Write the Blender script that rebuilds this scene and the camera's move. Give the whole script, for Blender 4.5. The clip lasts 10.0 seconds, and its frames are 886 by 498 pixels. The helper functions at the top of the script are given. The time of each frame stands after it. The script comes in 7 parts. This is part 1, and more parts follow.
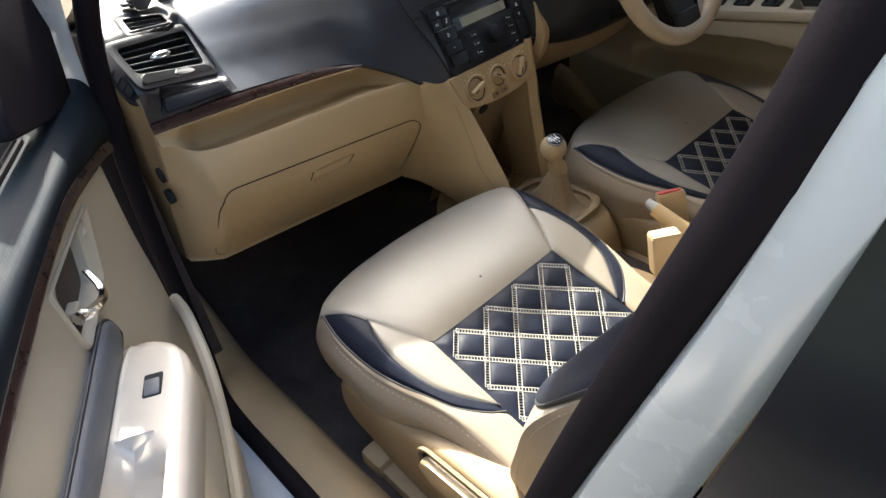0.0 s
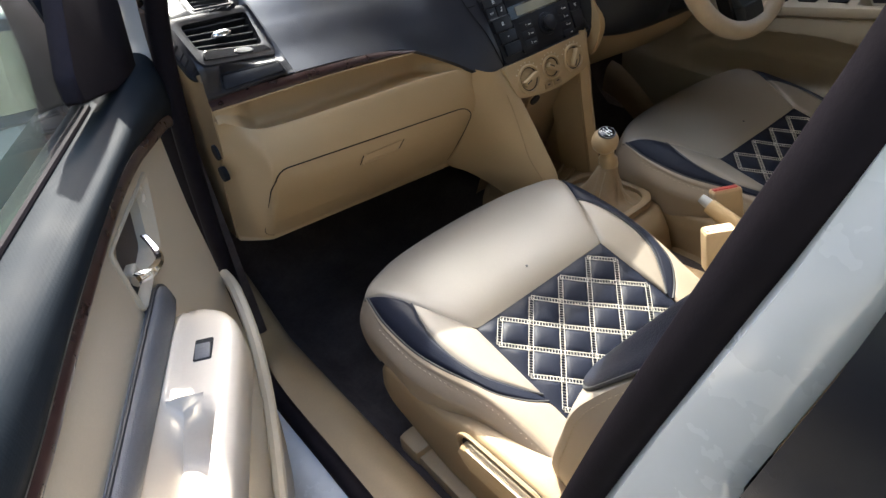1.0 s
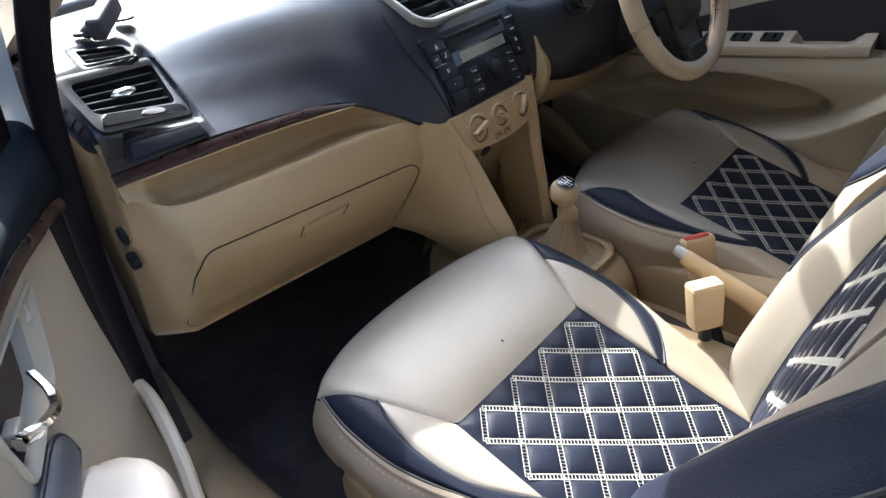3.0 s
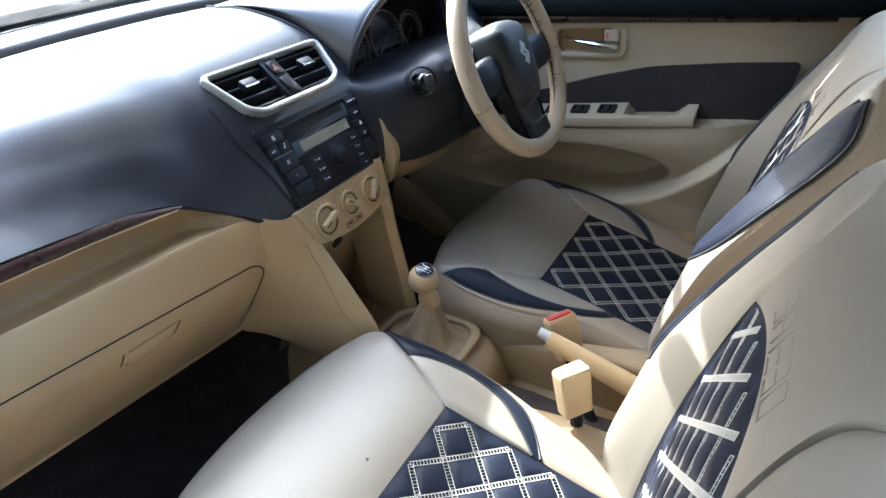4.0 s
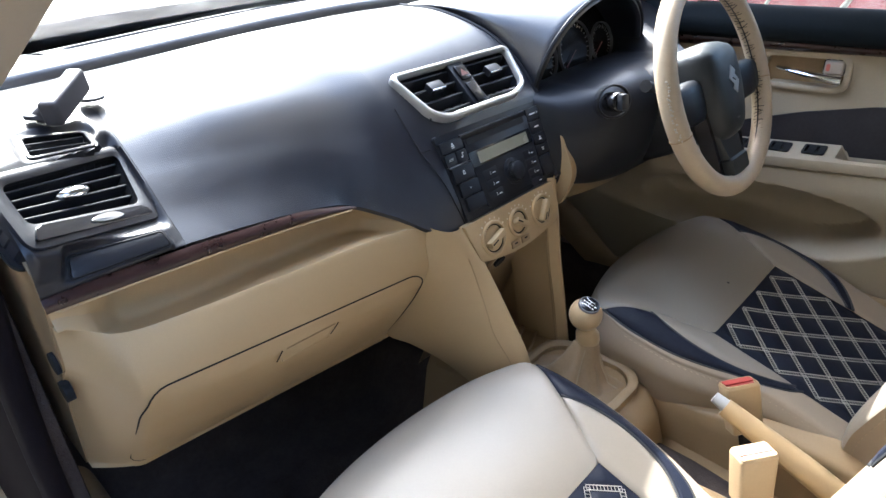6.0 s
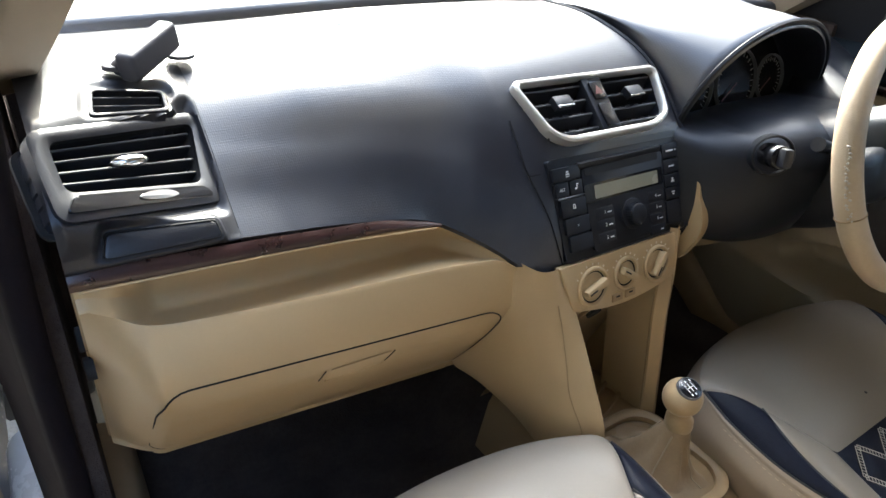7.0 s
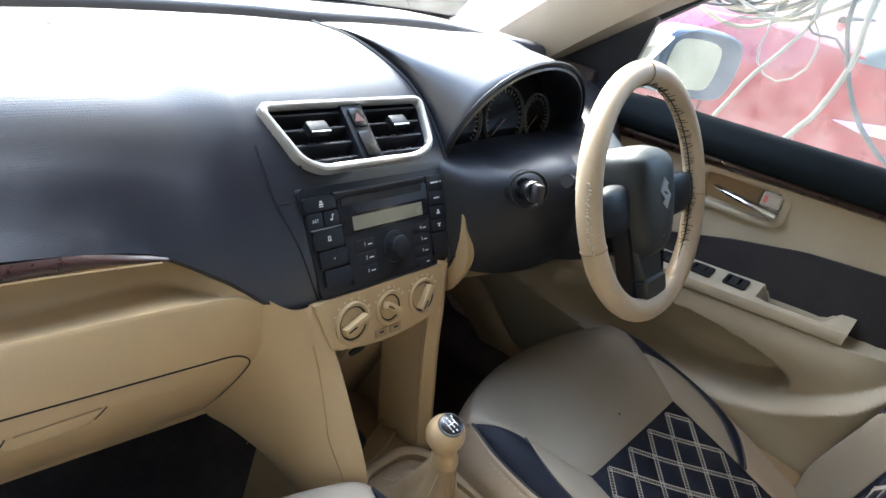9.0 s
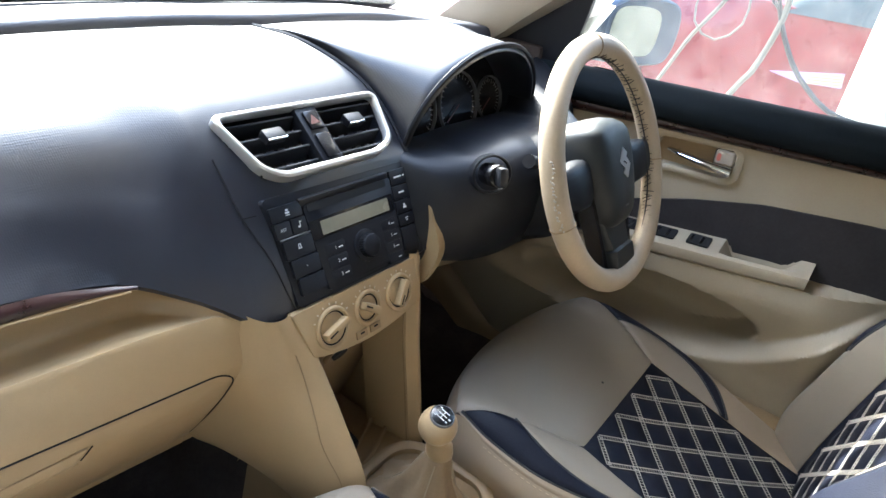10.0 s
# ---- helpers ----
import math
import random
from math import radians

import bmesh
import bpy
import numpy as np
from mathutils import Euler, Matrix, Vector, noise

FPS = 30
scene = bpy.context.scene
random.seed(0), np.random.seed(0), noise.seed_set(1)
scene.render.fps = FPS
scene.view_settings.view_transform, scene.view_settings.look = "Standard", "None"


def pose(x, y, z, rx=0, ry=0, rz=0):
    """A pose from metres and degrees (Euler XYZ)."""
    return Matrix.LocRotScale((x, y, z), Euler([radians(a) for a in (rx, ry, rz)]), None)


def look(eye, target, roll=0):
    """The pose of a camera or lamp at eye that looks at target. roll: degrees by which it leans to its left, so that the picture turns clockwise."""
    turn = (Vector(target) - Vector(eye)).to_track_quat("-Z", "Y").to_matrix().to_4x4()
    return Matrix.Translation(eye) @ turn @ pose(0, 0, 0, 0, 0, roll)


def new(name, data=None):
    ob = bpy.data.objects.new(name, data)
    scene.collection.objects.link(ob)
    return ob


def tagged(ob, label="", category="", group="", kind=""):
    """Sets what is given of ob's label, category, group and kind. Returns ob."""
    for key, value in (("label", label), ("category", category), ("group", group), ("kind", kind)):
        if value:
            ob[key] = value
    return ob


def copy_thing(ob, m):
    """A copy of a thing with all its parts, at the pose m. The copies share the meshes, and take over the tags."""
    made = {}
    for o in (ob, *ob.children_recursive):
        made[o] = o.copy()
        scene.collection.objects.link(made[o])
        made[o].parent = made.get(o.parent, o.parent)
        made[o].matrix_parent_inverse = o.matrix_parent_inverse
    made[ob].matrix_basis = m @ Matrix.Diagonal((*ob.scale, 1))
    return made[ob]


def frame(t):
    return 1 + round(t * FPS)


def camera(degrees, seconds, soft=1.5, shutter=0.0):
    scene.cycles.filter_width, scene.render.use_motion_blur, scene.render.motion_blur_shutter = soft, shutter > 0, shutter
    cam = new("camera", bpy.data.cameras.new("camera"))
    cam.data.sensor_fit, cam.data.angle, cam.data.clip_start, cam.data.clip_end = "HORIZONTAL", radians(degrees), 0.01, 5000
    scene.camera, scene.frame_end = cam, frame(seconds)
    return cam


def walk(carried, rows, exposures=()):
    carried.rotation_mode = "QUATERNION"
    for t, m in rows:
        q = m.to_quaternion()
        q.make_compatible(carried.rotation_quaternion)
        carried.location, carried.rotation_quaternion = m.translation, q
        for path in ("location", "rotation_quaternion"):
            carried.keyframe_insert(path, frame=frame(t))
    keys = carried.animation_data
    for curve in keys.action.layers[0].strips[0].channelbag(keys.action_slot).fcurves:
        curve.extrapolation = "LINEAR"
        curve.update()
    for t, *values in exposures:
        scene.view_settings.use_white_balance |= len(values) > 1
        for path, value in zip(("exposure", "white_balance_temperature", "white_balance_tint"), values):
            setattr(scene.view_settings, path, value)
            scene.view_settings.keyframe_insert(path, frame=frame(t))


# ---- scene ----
cam = camera(70.1, 10.0)
PATH = [
    (0, (-0.88, -0.829, 1.277), (0.124, 0.379, 0.039), -7.1),
    (0.5, (-0.892, -0.818, 1.265), (0.065, 0.435, 0.035), -7.0),
    (1, (-0.9, -0.828, 1.253), (0.019, 0.466, 0.036), -7.5),
    (1.5, (-0.901, -0.789, 1.224), (-0.005, 0.529, 0.015), -7.0),
    (2, (-0.886, -0.738, 1.19), (0.036, 0.542, -0.039), -5.8),
    (2.2, (-0.878, -0.716, 1.189), (0.114, 0.541, -0.01), -5.7),
    (3.3, (-0.836, -0.658, 1.225), (0.424, 0.427, 0.112), -4.2),
    (3.5, (-0.81, -0.651, 1.225), (0.522, 0.368, 0.136), -3.1),
    (4, (-0.761, -0.636, 1.238), (0.718, 0.235, 0.211), -2.6),
    (4.5, (-0.727, -0.629, 1.255), (0.864, 0.139, 0.317), -2.3),
    (5, (-0.71, -0.63, 1.255), (0.901, 0.09, 0.314), -1.1),
    (5.5, (-0.723, -0.622, 1.257), (0.77, 0.272, 0.272), -1.2),
    (6, (-0.74, -0.538, 1.228), (0.519, 0.652, 0.228), -0.9),
    (6.2, (-0.728, -0.498, 1.22), (0.416, 0.756, 0.163), -1.1),
    (7.3, (-0.609, -0.449, 1.218), (0.412, 0.925, 0.183), 7.5),
    (7.5, (-0.586, -0.458, 1.216), (0.536, 0.854, 0.205), 11.2),
    (8, (-0.555, -0.474, 1.218), (0.744, 0.719, 0.275), 14.6),
    (8.5, (-0.538, -0.479, 1.22), (0.852, 0.645, 0.323), 15.3),
    (9, (-0.538, -0.472, 1.216), (0.893, 0.597, 0.317), 13.9),
    (9.5, (-0.539, -0.464, 1.216), (0.897, 0.551, 0.263), 8.6),
    (10, (-0.543, -0.456, 1.221), (0.954, 0.5, 0.302), 9.3),
]
walk(cam, [(t, look(eye, target, roll)) for t, eye, target, roll in PATH], [(0.0, 3.55, 6300, 7), (2.2, 3.55, 5900, 9), (4.5, 4.12, 5350, 4), (6.0, 4.2, 5650, 8), (7.3, 4.0, 6150, 5), (8.5, 4.25, 6000, 4), (10.0, 4.42, 5800, 5)])

# ---- world and sun ----
SUN_AZ, SUN_EL = 26.0, 39.3  # degrees to the right of straight ahead, and above the horizon
world = bpy.data.worlds.new("world")
scene.world = world
world.use_nodes = True
_wn = world.node_tree.nodes
_sky = _wn.new("ShaderNodeTexSky")
_sky.sky_type = "NISHITA"
_sky.sun_disc = False
_sky.sun_elevation = radians(SUN_EL)
_sky.sun_rotation = radians(SUN_AZ)
_sky.dust_density = 4.0
world.node_tree.links.new(_sky.outputs[0], _wn["Background"].inputs[0])
_wn["Background"].inputs[1].default_value = 0.15
sun_data = bpy.data.lights.new("sun", "SUN")
sun_data.energy, sun_data.angle, sun_data.color = 2.0, radians(0.55), (1.0, 0.93, 0.83)
sun = new("sun", sun_data)
_az, _el = radians(SUN_AZ), radians(SUN_EL)
SUN_DIR = Vector((math.sin(_az) * math.cos(_el), math.cos(_az) * math.cos(_el), math.sin(_el)))
sun.matrix_world = look(SUN_DIR * 20, (0, 0, 0))

# ---- materials ----
def material(name, color, rough=0.5, metal=0.0, grain=0.0, grain_size=0.002, vary=0.12, vary_size=0.08,
             cells=False, coat=0.0, spec=0.5, dirt=0.0, dirt_color=(0.3, 0.26, 0.2), sheen=0.0, even=1.0, ior=1.5):
    """A procedural surface: base colour with variation at two scales, fine relief, and optional dust."""
    m = bpy.data.materials.new(name)
    m.use_nodes = True
    nt = m.node_tree
    n, l = nt.nodes, nt.links
    b = n["Principled BSDF"]
    tc = n.new("ShaderNodeTexCoord")
    co = tc.outputs["Object"]
    big = n.new("ShaderNodeTexNoise")
    big.inputs["Scale"].default_value = 1.0 / vary_size
    big.inputs["Detail"].default_value = 5
    big.inputs["Roughness"].default_value = 0.6
    l.new(co, big.inputs["Vector"])
    fine = n.new("ShaderNodeTexNoise")
    fine.inputs["Scale"].default_value = 1.0 / (grain_size * 3)
    fine.inputs["Detail"].default_value = 2
    l.new(co, fine.inputs["Vector"])
    add = n.new("ShaderNodeMath")
    add.operation = "MULTIPLY_ADD"
    l.new(fine.outputs["Fac"], add.inputs[0])
    add.inputs[1].default_value = 0.35
    l.new(big.outputs["Fac"], add.inputs[2])
    ramp = n.new("ShaderNodeMapRange")
    l.new(add.outputs[0], ramp.inputs["Value"])
    ramp.inputs["From Min"].default_value, ramp.inputs["From Max"].default_value = 0.4, 0.95
    ramp.inputs["To Min"].default_value, ramp.inputs["To Max"].default_value = 1 - vary, 1 + vary
    mul = n.new("ShaderNodeVectorMath")
    mul.operation = "SCALE"
    mul.inputs[0].default_value = color
    l.new(ramp.outputs["Result"], mul.inputs["Scale"])
    out = mul.outputs["Vector"]
    if dirt:
        dn = n.new("ShaderNodeTexNoise")
        dn.inputs["Scale"].default_value = 14
        dn.inputs["Detail"].default_value = 8
        dn.inputs["Roughness"].default_value = 0.7
        l.new(co, dn.inputs["Vector"])
        dr = n.new("ShaderNodeMapRange")
        l.new(dn.outputs["Fac"], dr.inputs["Value"])
        dr.inputs["From Min"].default_value, dr.inputs["From Max"].default_value = 0.45, 0.8
        dr.inputs["To Max"].default_value = dirt
        mix = n.new("ShaderNodeMixRGB")
        l.new(dr.outputs["Result"], mix.inputs["Fac"])
        l.new(out, mix.inputs["Color1"])
        mix.inputs["Color2"].default_value = (*dirt_color, 1)
        out = mix.outputs["Color"]
    l.new(out, b.inputs["Base Color"])
    b.inputs["Metallic"].default_value = metal
    rr = n.new("ShaderNodeMapRange")
    l.new(big.outputs["Fac"], rr.inputs["Value"])
    rr.inputs["From Min"].default_value, rr.inputs["From Max"].default_value = 0.3, 0.7
    rr.inputs["To Min"].default_value, rr.inputs["To Max"].default_value = max(rough - 0.06, 0.02), min(rough + 0.06, 1)
    l.new(rr.outputs["Result"], b.inputs["Roughness"])
    b.inputs["Specular IOR Level"].default_value = spec
    b.inputs["IOR"].default_value = ior
    b.inputs["Coat Weight"].default_value = coat
    b.inputs["Coat Roughness"].default_value = 0.08
    b.inputs["Sheen Weight"].default_value = sheen
    if grain:
        bump = n.new("ShaderNodeBump")
        bump.inputs["Strength"].default_value = grain
        bump.inputs["Distance"].default_value = grain_size * 0.5
        if cells:
            v = n.new("ShaderNodeTexVoronoi")
            v.inputs["Scale"].default_value = 1.0 / grain_size
            v.inputs["Randomness"].default_value = even
            l.new(co, v.inputs["Vector"])
            l.new(v.outputs["Distance"], bump.inputs["Height"])
            bump.invert = True
        else:
            f2 = n.new("ShaderNodeTexNoise")
            f2.inputs["Scale"].default_value = 1.0 / grain_size
            f2.inputs["Detail"].default_value = 3
            l.new(co, f2.inputs["Vector"])
            l.new(f2.outputs["Fac"], bump.inputs["Height"])
        l.new(bump.outputs["Normal"], b.inputs["Normal"])
    return m


def glass_material(name, tint, rough=0.0, dust=0.0, ior=1.45):
    """Thin tinted pane: clear transmission with a mirror-like film on it."""
    m = bpy.data.materials.new(name)
    m.use_nodes = True
    n, l = m.node_tree.nodes, m.node_tree.links
    n.remove(n["Principled BSDF"])
    tr = n.new("ShaderNodeBsdfTransparent")
    tr.inputs["Color"].default_value = (*tint, 1)
    gl = n.new("ShaderNodeBsdfGlossy")
    gl.inputs["Roughness"].default_value = rough
    fr = n.new("ShaderNodeFresnel")
    fr.inputs["IOR"].default_value = ior
    mix = n.new("ShaderNodeMixShader")
    l.new(fr.outputs[0], mix.inputs[0])
    l.new(tr.outputs[0], mix.inputs[1])
    l.new(gl.outputs[0], mix.inputs[2])
    out = mix.outputs[0]
    if dust:
        df, tl, both, film = n.new("ShaderNodeBsdfDiffuse"), n.new("ShaderNodeBsdfTranslucent"), n.new("ShaderNodeMixShader"), n.new("ShaderNodeMixShader")
        for d in (df, tl):
            d.inputs["Color"].default_value = (0.75, 0.74, 0.70, 1)
        tc, no, mr = n.new("ShaderNodeTexCoord"), n.new("ShaderNodeTexNoise"), n.new("ShaderNodeMapRange")
        no.inputs["Scale"].default_value, no.inputs["Detail"].default_value = 25, 8
        l.new(tc.outputs["Object"], no.inputs["Vector"])
        l.new(no.outputs["Fac"], mr.inputs["Value"])
        mr.inputs["From Min"].default_value, mr.inputs["From Max"].default_value = 0.3, 0.8
        mr.inputs["To Min"].default_value, mr.inputs["To Max"].default_value = dust * 0.5, dust * 1.5
        l.new(df.outputs[0], both.inputs[1])
        l.new(tl.outputs[0], both.inputs[2])
        l.new(mr.outputs["Result"], film.inputs[0])
        l.new(out, film.inputs[1])
        l.new(both.outputs[0], film.inputs[2])
        out = film.outputs[0]
    l.new(out, n["Material Output"].inputs["Surface"])
    return m


BEIGE = (0.40, 0.285, 0.152)
M_BEIGE = material("beige_plastic", BEIGE, 0.48, grain=0.25, grain_size=0.0011, cells=True, vary=0.05, vary_size=0.25)
# Darker beige for worn trim; also paints shade inside the cubby and handle recess.
M_BEIGE_D = material("worn_shaded_beige_plastic", (0.29, 0.20, 0.105), 0.55, grain=0.25, grain_size=0.0012, cells=True, vary=0.09, dirt=0.25, dirt_color=(0.22, 0.16, 0.10))
M_DOOR = material("door_trim_plastic", (0.41, 0.345, 0.25), 0.48, grain=0.25, grain_size=0.0011, cells=True, vary=0.08, vary_size=0.2, dirt=0.15, dirt_color=(0.36, 0.30, 0.22))
M_ARM = material("pale_armrest_plastic", (0.45, 0.40, 0.33), 0.36, grain=0.08, grain_size=0.0012, cells=True, vary=0.05, dirt=0.08, dirt_color=(0.4, 0.34, 0.26))
M_LEATHER = material("beige_leatherette", (0.242, 0.206, 0.164), 0.42, grain=0.12, grain_size=0.0011, cells=True, vary=0.05, vary_size=0.2)
M_LEATHER_SIDE = material("beige_leatherette_side", (0.290, 0.227, 0.163), 0.5, grain=0.15, grain_size=0.0012, cells=True, vary=0.06)
M_BLACK_LEATHER = material("black_leatherette", (0.011, 0.013, 0.023), 0.45, grain=0.3, grain_size=0.0016, cells=True, vary=0.2, spec=0.14)
M_DASH = material("black_grained_dash", (0.010, 0.0115, 0.019), 0.37, grain=0.16, grain_size=0.0021, cells=True, even=0.35, vary=0.12, spec=0.9, ior=1.5)
M_SILL = material("black_grained_sill", (0.010, 0.0135, 0.017), 0.66, grain=0.12, grain_size=0.0026, cells=True, even=0.3, vary=0.12, spec=0.07)
M_BLACK = material("black_plastic", (0.010, 0.011, 0.015), 0.42, grain=0.15, grain_size=0.0012, vary=0.12, spec=0.28)
M_HUB = material("airbag_cover", (0.020, 0.023, 0.025), 0.45, grain=0.2, grain_size=0.0012, cells=True, vary=0.1, spec=0.4)
M_GAITER = material("gaiter_leather", (0.29, 0.205, 0.12), 0.5, grain=0.3, grain_size=0.0014, cells=True, vary=0.15, dirt=0.3, dirt_color=(0.18, 0.12, 0.07))
M_SATIN = material("satin_black_plastic", (0.010, 0.011, 0.016), 0.40, grain=0.14, grain_size=0.0015, vary=0.1, spec=0.5)
M_GLOSS = material("gloss_black_plastic", (0.01, 0.01, 0.012), 0.18, vary=0.1)
M_SLAT = material("vent_slat", (0.016, 0.017, 0.021), 0.42, vary=0.1, spec=0.3)
# Near black stands in for shade inside gaps and hollows; also dark marks.
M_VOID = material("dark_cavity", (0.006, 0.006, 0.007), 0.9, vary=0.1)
M_SILVER = material("satin_silver", (0.62, 0.62, 0.62), 0.32, metal=0.75, vary=0.04)
M_CHROME = material("chrome", (0.82, 0.83, 0.85), 0.08, metal=1.0, vary=0.02)
M_WOOD = material("dark_wood_trim", (0.030, 0.012, 0.010), 0.30, vary=0.3, vary_size=0.02, coat=0.15)
M_RUBBER = material("black_rubber", (0.011, 0.009, 0.011), 0.7, grain=0.15, grain_size=0.002, vary=0.25, dirt=0.1, dirt_color=(0.03, 0.02, 0.018), spec=0.05)
M_CARPET = material("dark_carpet", (0.062, 0.050, 0.046), 1.0, grain=1.0, grain_size=0.003, vary=0.35, dirt=0.3, dirt_color=(0.032, 0.025, 0.02), spec=0.06)
M_STITCH = material("white_thread", (0.46, 0.43, 0.375), 0.8, grain=0.4, grain_size=0.001, vary=0.08)
M_STITCH_B = material("beige_thread", (0.36, 0.29, 0.20), 0.8, vary=0.1)
M_PIPING = material("dark_piping", (0.02, 0.02, 0.022), 0.55, vary=0.15)
M_WHITE = material("white_car_paint", (0.56, 0.57, 0.58), 0.25, vary=0.03, coat=0.7, dirt=0.08, dirt_color=(0.6, 0.58, 0.52))
M_RED = material("red_car_paint", (0.22, 0.018, 0.030), 0.3, vary=0.15, coat=0.7, dirt=0.35, dirt_color=(0.32, 0.12, 0.11))
M_HEADLINER = material("headliner_fabric", (0.38, 0.345, 0.29), 0.95, grain=0.5, grain_size=0.003, vary=0.05)
M_PILLAR = material("pillar_trim", (0.42, 0.36, 0.275), 0.6, grain=0.2, grain_size=0.0015, vary=0.05)
# Brown that holds the shade of the passenger door's handle recess.
M_RECESS = material("shaded_recess_plastic", (0.085, 0.064, 0.052), 0.6, grain=0.2, grain_size=0.0012, vary=0.15, spec=0.2)
M_GREY_PAD = material("armrest_pad", (0.085, 0.085, 0.09), 0.5, grain=0.3, grain_size=0.0015, vary=0.2, cells=True)
M_SUEDE = material("charcoal_door_insert", (0.036, 0.032, 0.034), 0.8, grain=0.4, grain_size=0.002, vary=0.3, dirt=0.35, dirt_color=(0.05, 0.05, 0.055), spec=0.2)
M_WHEELCOVER = material("beige_wheel_cover", (0.46, 0.37, 0.26), 0.4, grain=0.25, grain_size=0.0014, cells=True, vary=0.1, dirt=0.25, dirt_color=(0.30, 0.20, 0.12))
M_KNOB = material("beige_knob", (0.42, 0.305, 0.175), 0.4, grain=0.3, grain_size=0.0012, vary=0.08)
M_DIM = material("dim_grey_ring", (0.16, 0.16, 0.17), 0.4, metal=0.5, vary=0.05)
M_DIMPRINT = material("dim_print", (0.28, 0.27, 0.26), 0.6, vary=0.05)
M_SCALE = material("worn_white_print", (0.62, 0.52, 0.38), 0.6, vary=0.1)
M_LCD = material("lcd_glass", (0.20, 0.19, 0.14), 0.25, vary=0.1)
M_PRINT = material("white_print", (0.7, 0.7, 0.7), 0.6, vary=0.05)
M_REDBTN = material("red_button", (0.30, 0.04, 0.035), 0.4, vary=0.08)
M_TAB = material("grey_beige_tab", (0.44, 0.38, 0.31), 0.4, vary=0.08)
M_PINKRED = material("worn_red_mark", (0.55, 0.16, 0.12), 0.5, vary=0.1)
M_PINK = material("faded_pink_button", (0.62, 0.40, 0.36), 0.4, vary=0.06)
M_FAINT = material("faint_red_print", (0.10, 0.035, 0.03), 0.5, vary=0.2)
M_GROUND = material("dusty_concrete", (0.24, 0.225, 0.20), 0.9, grain=0.6, grain_size=0.02, vary=0.2, vary_size=0.5, dirt=0.5, dirt_color=(0.28, 0.26, 0.21))
M_WALLP = material("pale_plaster", (0.6, 0.57, 0.5), 0.9, grain=0.3, grain_size=0.01, vary=0.12, vary_size=0.5)
M_LILAC = material("lilac_sticker", (0.36, 0.26, 0.50), 0.5, vary=0.1)
M_YELLOW = material("pale_yellow_stripe", (0.55, 0.48, 0.20), 0.5, vary=0.1)
M_SCREEN = material("far_car_glass", (0.045, 0.06, 0.065), 0.12, vary=0.2, dirt=0.3, dirt_color=(0.14, 0.16, 0.16))
# Kept dark so the added walls return little light to the cabin.
M_BLOCKWALL = material("dark_blocker_plaster", (0.055, 0.058, 0.048), 0.9, grain=0.4, grain_size=0.01, vary=0.35, vary_size=0.4, dirt=0.5, dirt_color=(0.035, 0.04, 0.028))
M_GREENWALL = material("dark_green_plaster", (0.035, 0.050, 0.040), 0.9, grain=0.5, grain_size=0.02, vary=0.5, vary_size=0.15, dirt=0.4, dirt_color=(0.10, 0.12, 0.09))
M_CABLE_W = material("white_cable", (0.24, 0.225, 0.19), 0.45, vary=0.08)
M_CABLE_B = material("grey_cable", (0.05, 0.055, 0.06), 0.45, vary=0.15)
M_TYRE = material("tyre_rubber", (0.02, 0.02, 0.02), 0.8, grain=0.4, grain_size=0.005, vary=0.2)
M_TRANSLUCENT = material("grey_brake_button", (0.36, 0.37, 0.39), 0.3, vary=0.05)
M_HOLDER = material("grey_phone_holder", (0.045, 0.047, 0.058), 0.55, vary=0.15, spec=0.25)
G_CLEAR = glass_material("clear_pane", (0.90, 0.93, 0.91), dust=0.07)
G_GREEN = glass_material("green_tinted_pane", (0.46, 0.50, 0.48), dust=0.06)
G_LEFT = glass_material("green_door_pane", (0.70, 0.86, 0.72), dust=0.06, ior=1.1)
G_DARK = glass_material("dark_tinted_pane", (0.10, 0.09, 0.09))
G_MIRROR = material("mirror_glass", (0.74, 0.75, 0.75), 0.06, metal=0.9, vary=0.3, vary_size=0.03, dirt=0.3, dirt_color=(0.30, 0.31, 0.31))


# ---- mesh helpers ----
ROOT = {}


def thing(name, at, label, category, kind="", group=""):
    ob = new(name)
    ob.location = at
    ob.empty_display_size = 0.05
    ROOT[ob] = Vector(at)
    return tagged(ob, label, category, group, kind)


def part(name, bm, mat, parent=None, label="", smooth=True, fix=True):
    """Links a bmesh, given in world places, as one mesh object under its thing or part."""
    base = ROOT.get(parent, Vector((0, 0, 0)))
    if fix:
        bmesh.ops.recalc_face_normals(bm, faces=bm.faces)
    for f in bm.faces:
        f.smooth = smooth
    if smooth:
        for e in bm.edges:
            if len(e.link_faces) == 2 and e.calc_face_angle(0) > 0.7:
                e.smooth = False
    bmesh.ops.translate(bm, verts=bm.verts, vec=-base)
    me = bpy.data.meshes.new(name)
    bm.to_mesh(me)
    bm.free()
    me.materials.append(mat)
    ob = new(name, me)
    if parent is not None:
        ob.parent = parent
    ROOT[ob] = base
    if label:
        ob["label"] = label
    return ob


def single(name, bm, mat, label, category, kind="", group=""):
    """A thing of one mesh."""
    return tagged(part(name, bm, mat), label, category, group, kind)


def lerp(a, b, t):
    return a + (b - a) * t


def sstep(a, b, x):
    t = min(max((x - a) / (b - a), 0.0), 1.0)
    return t * t * (3 - 2 * t)


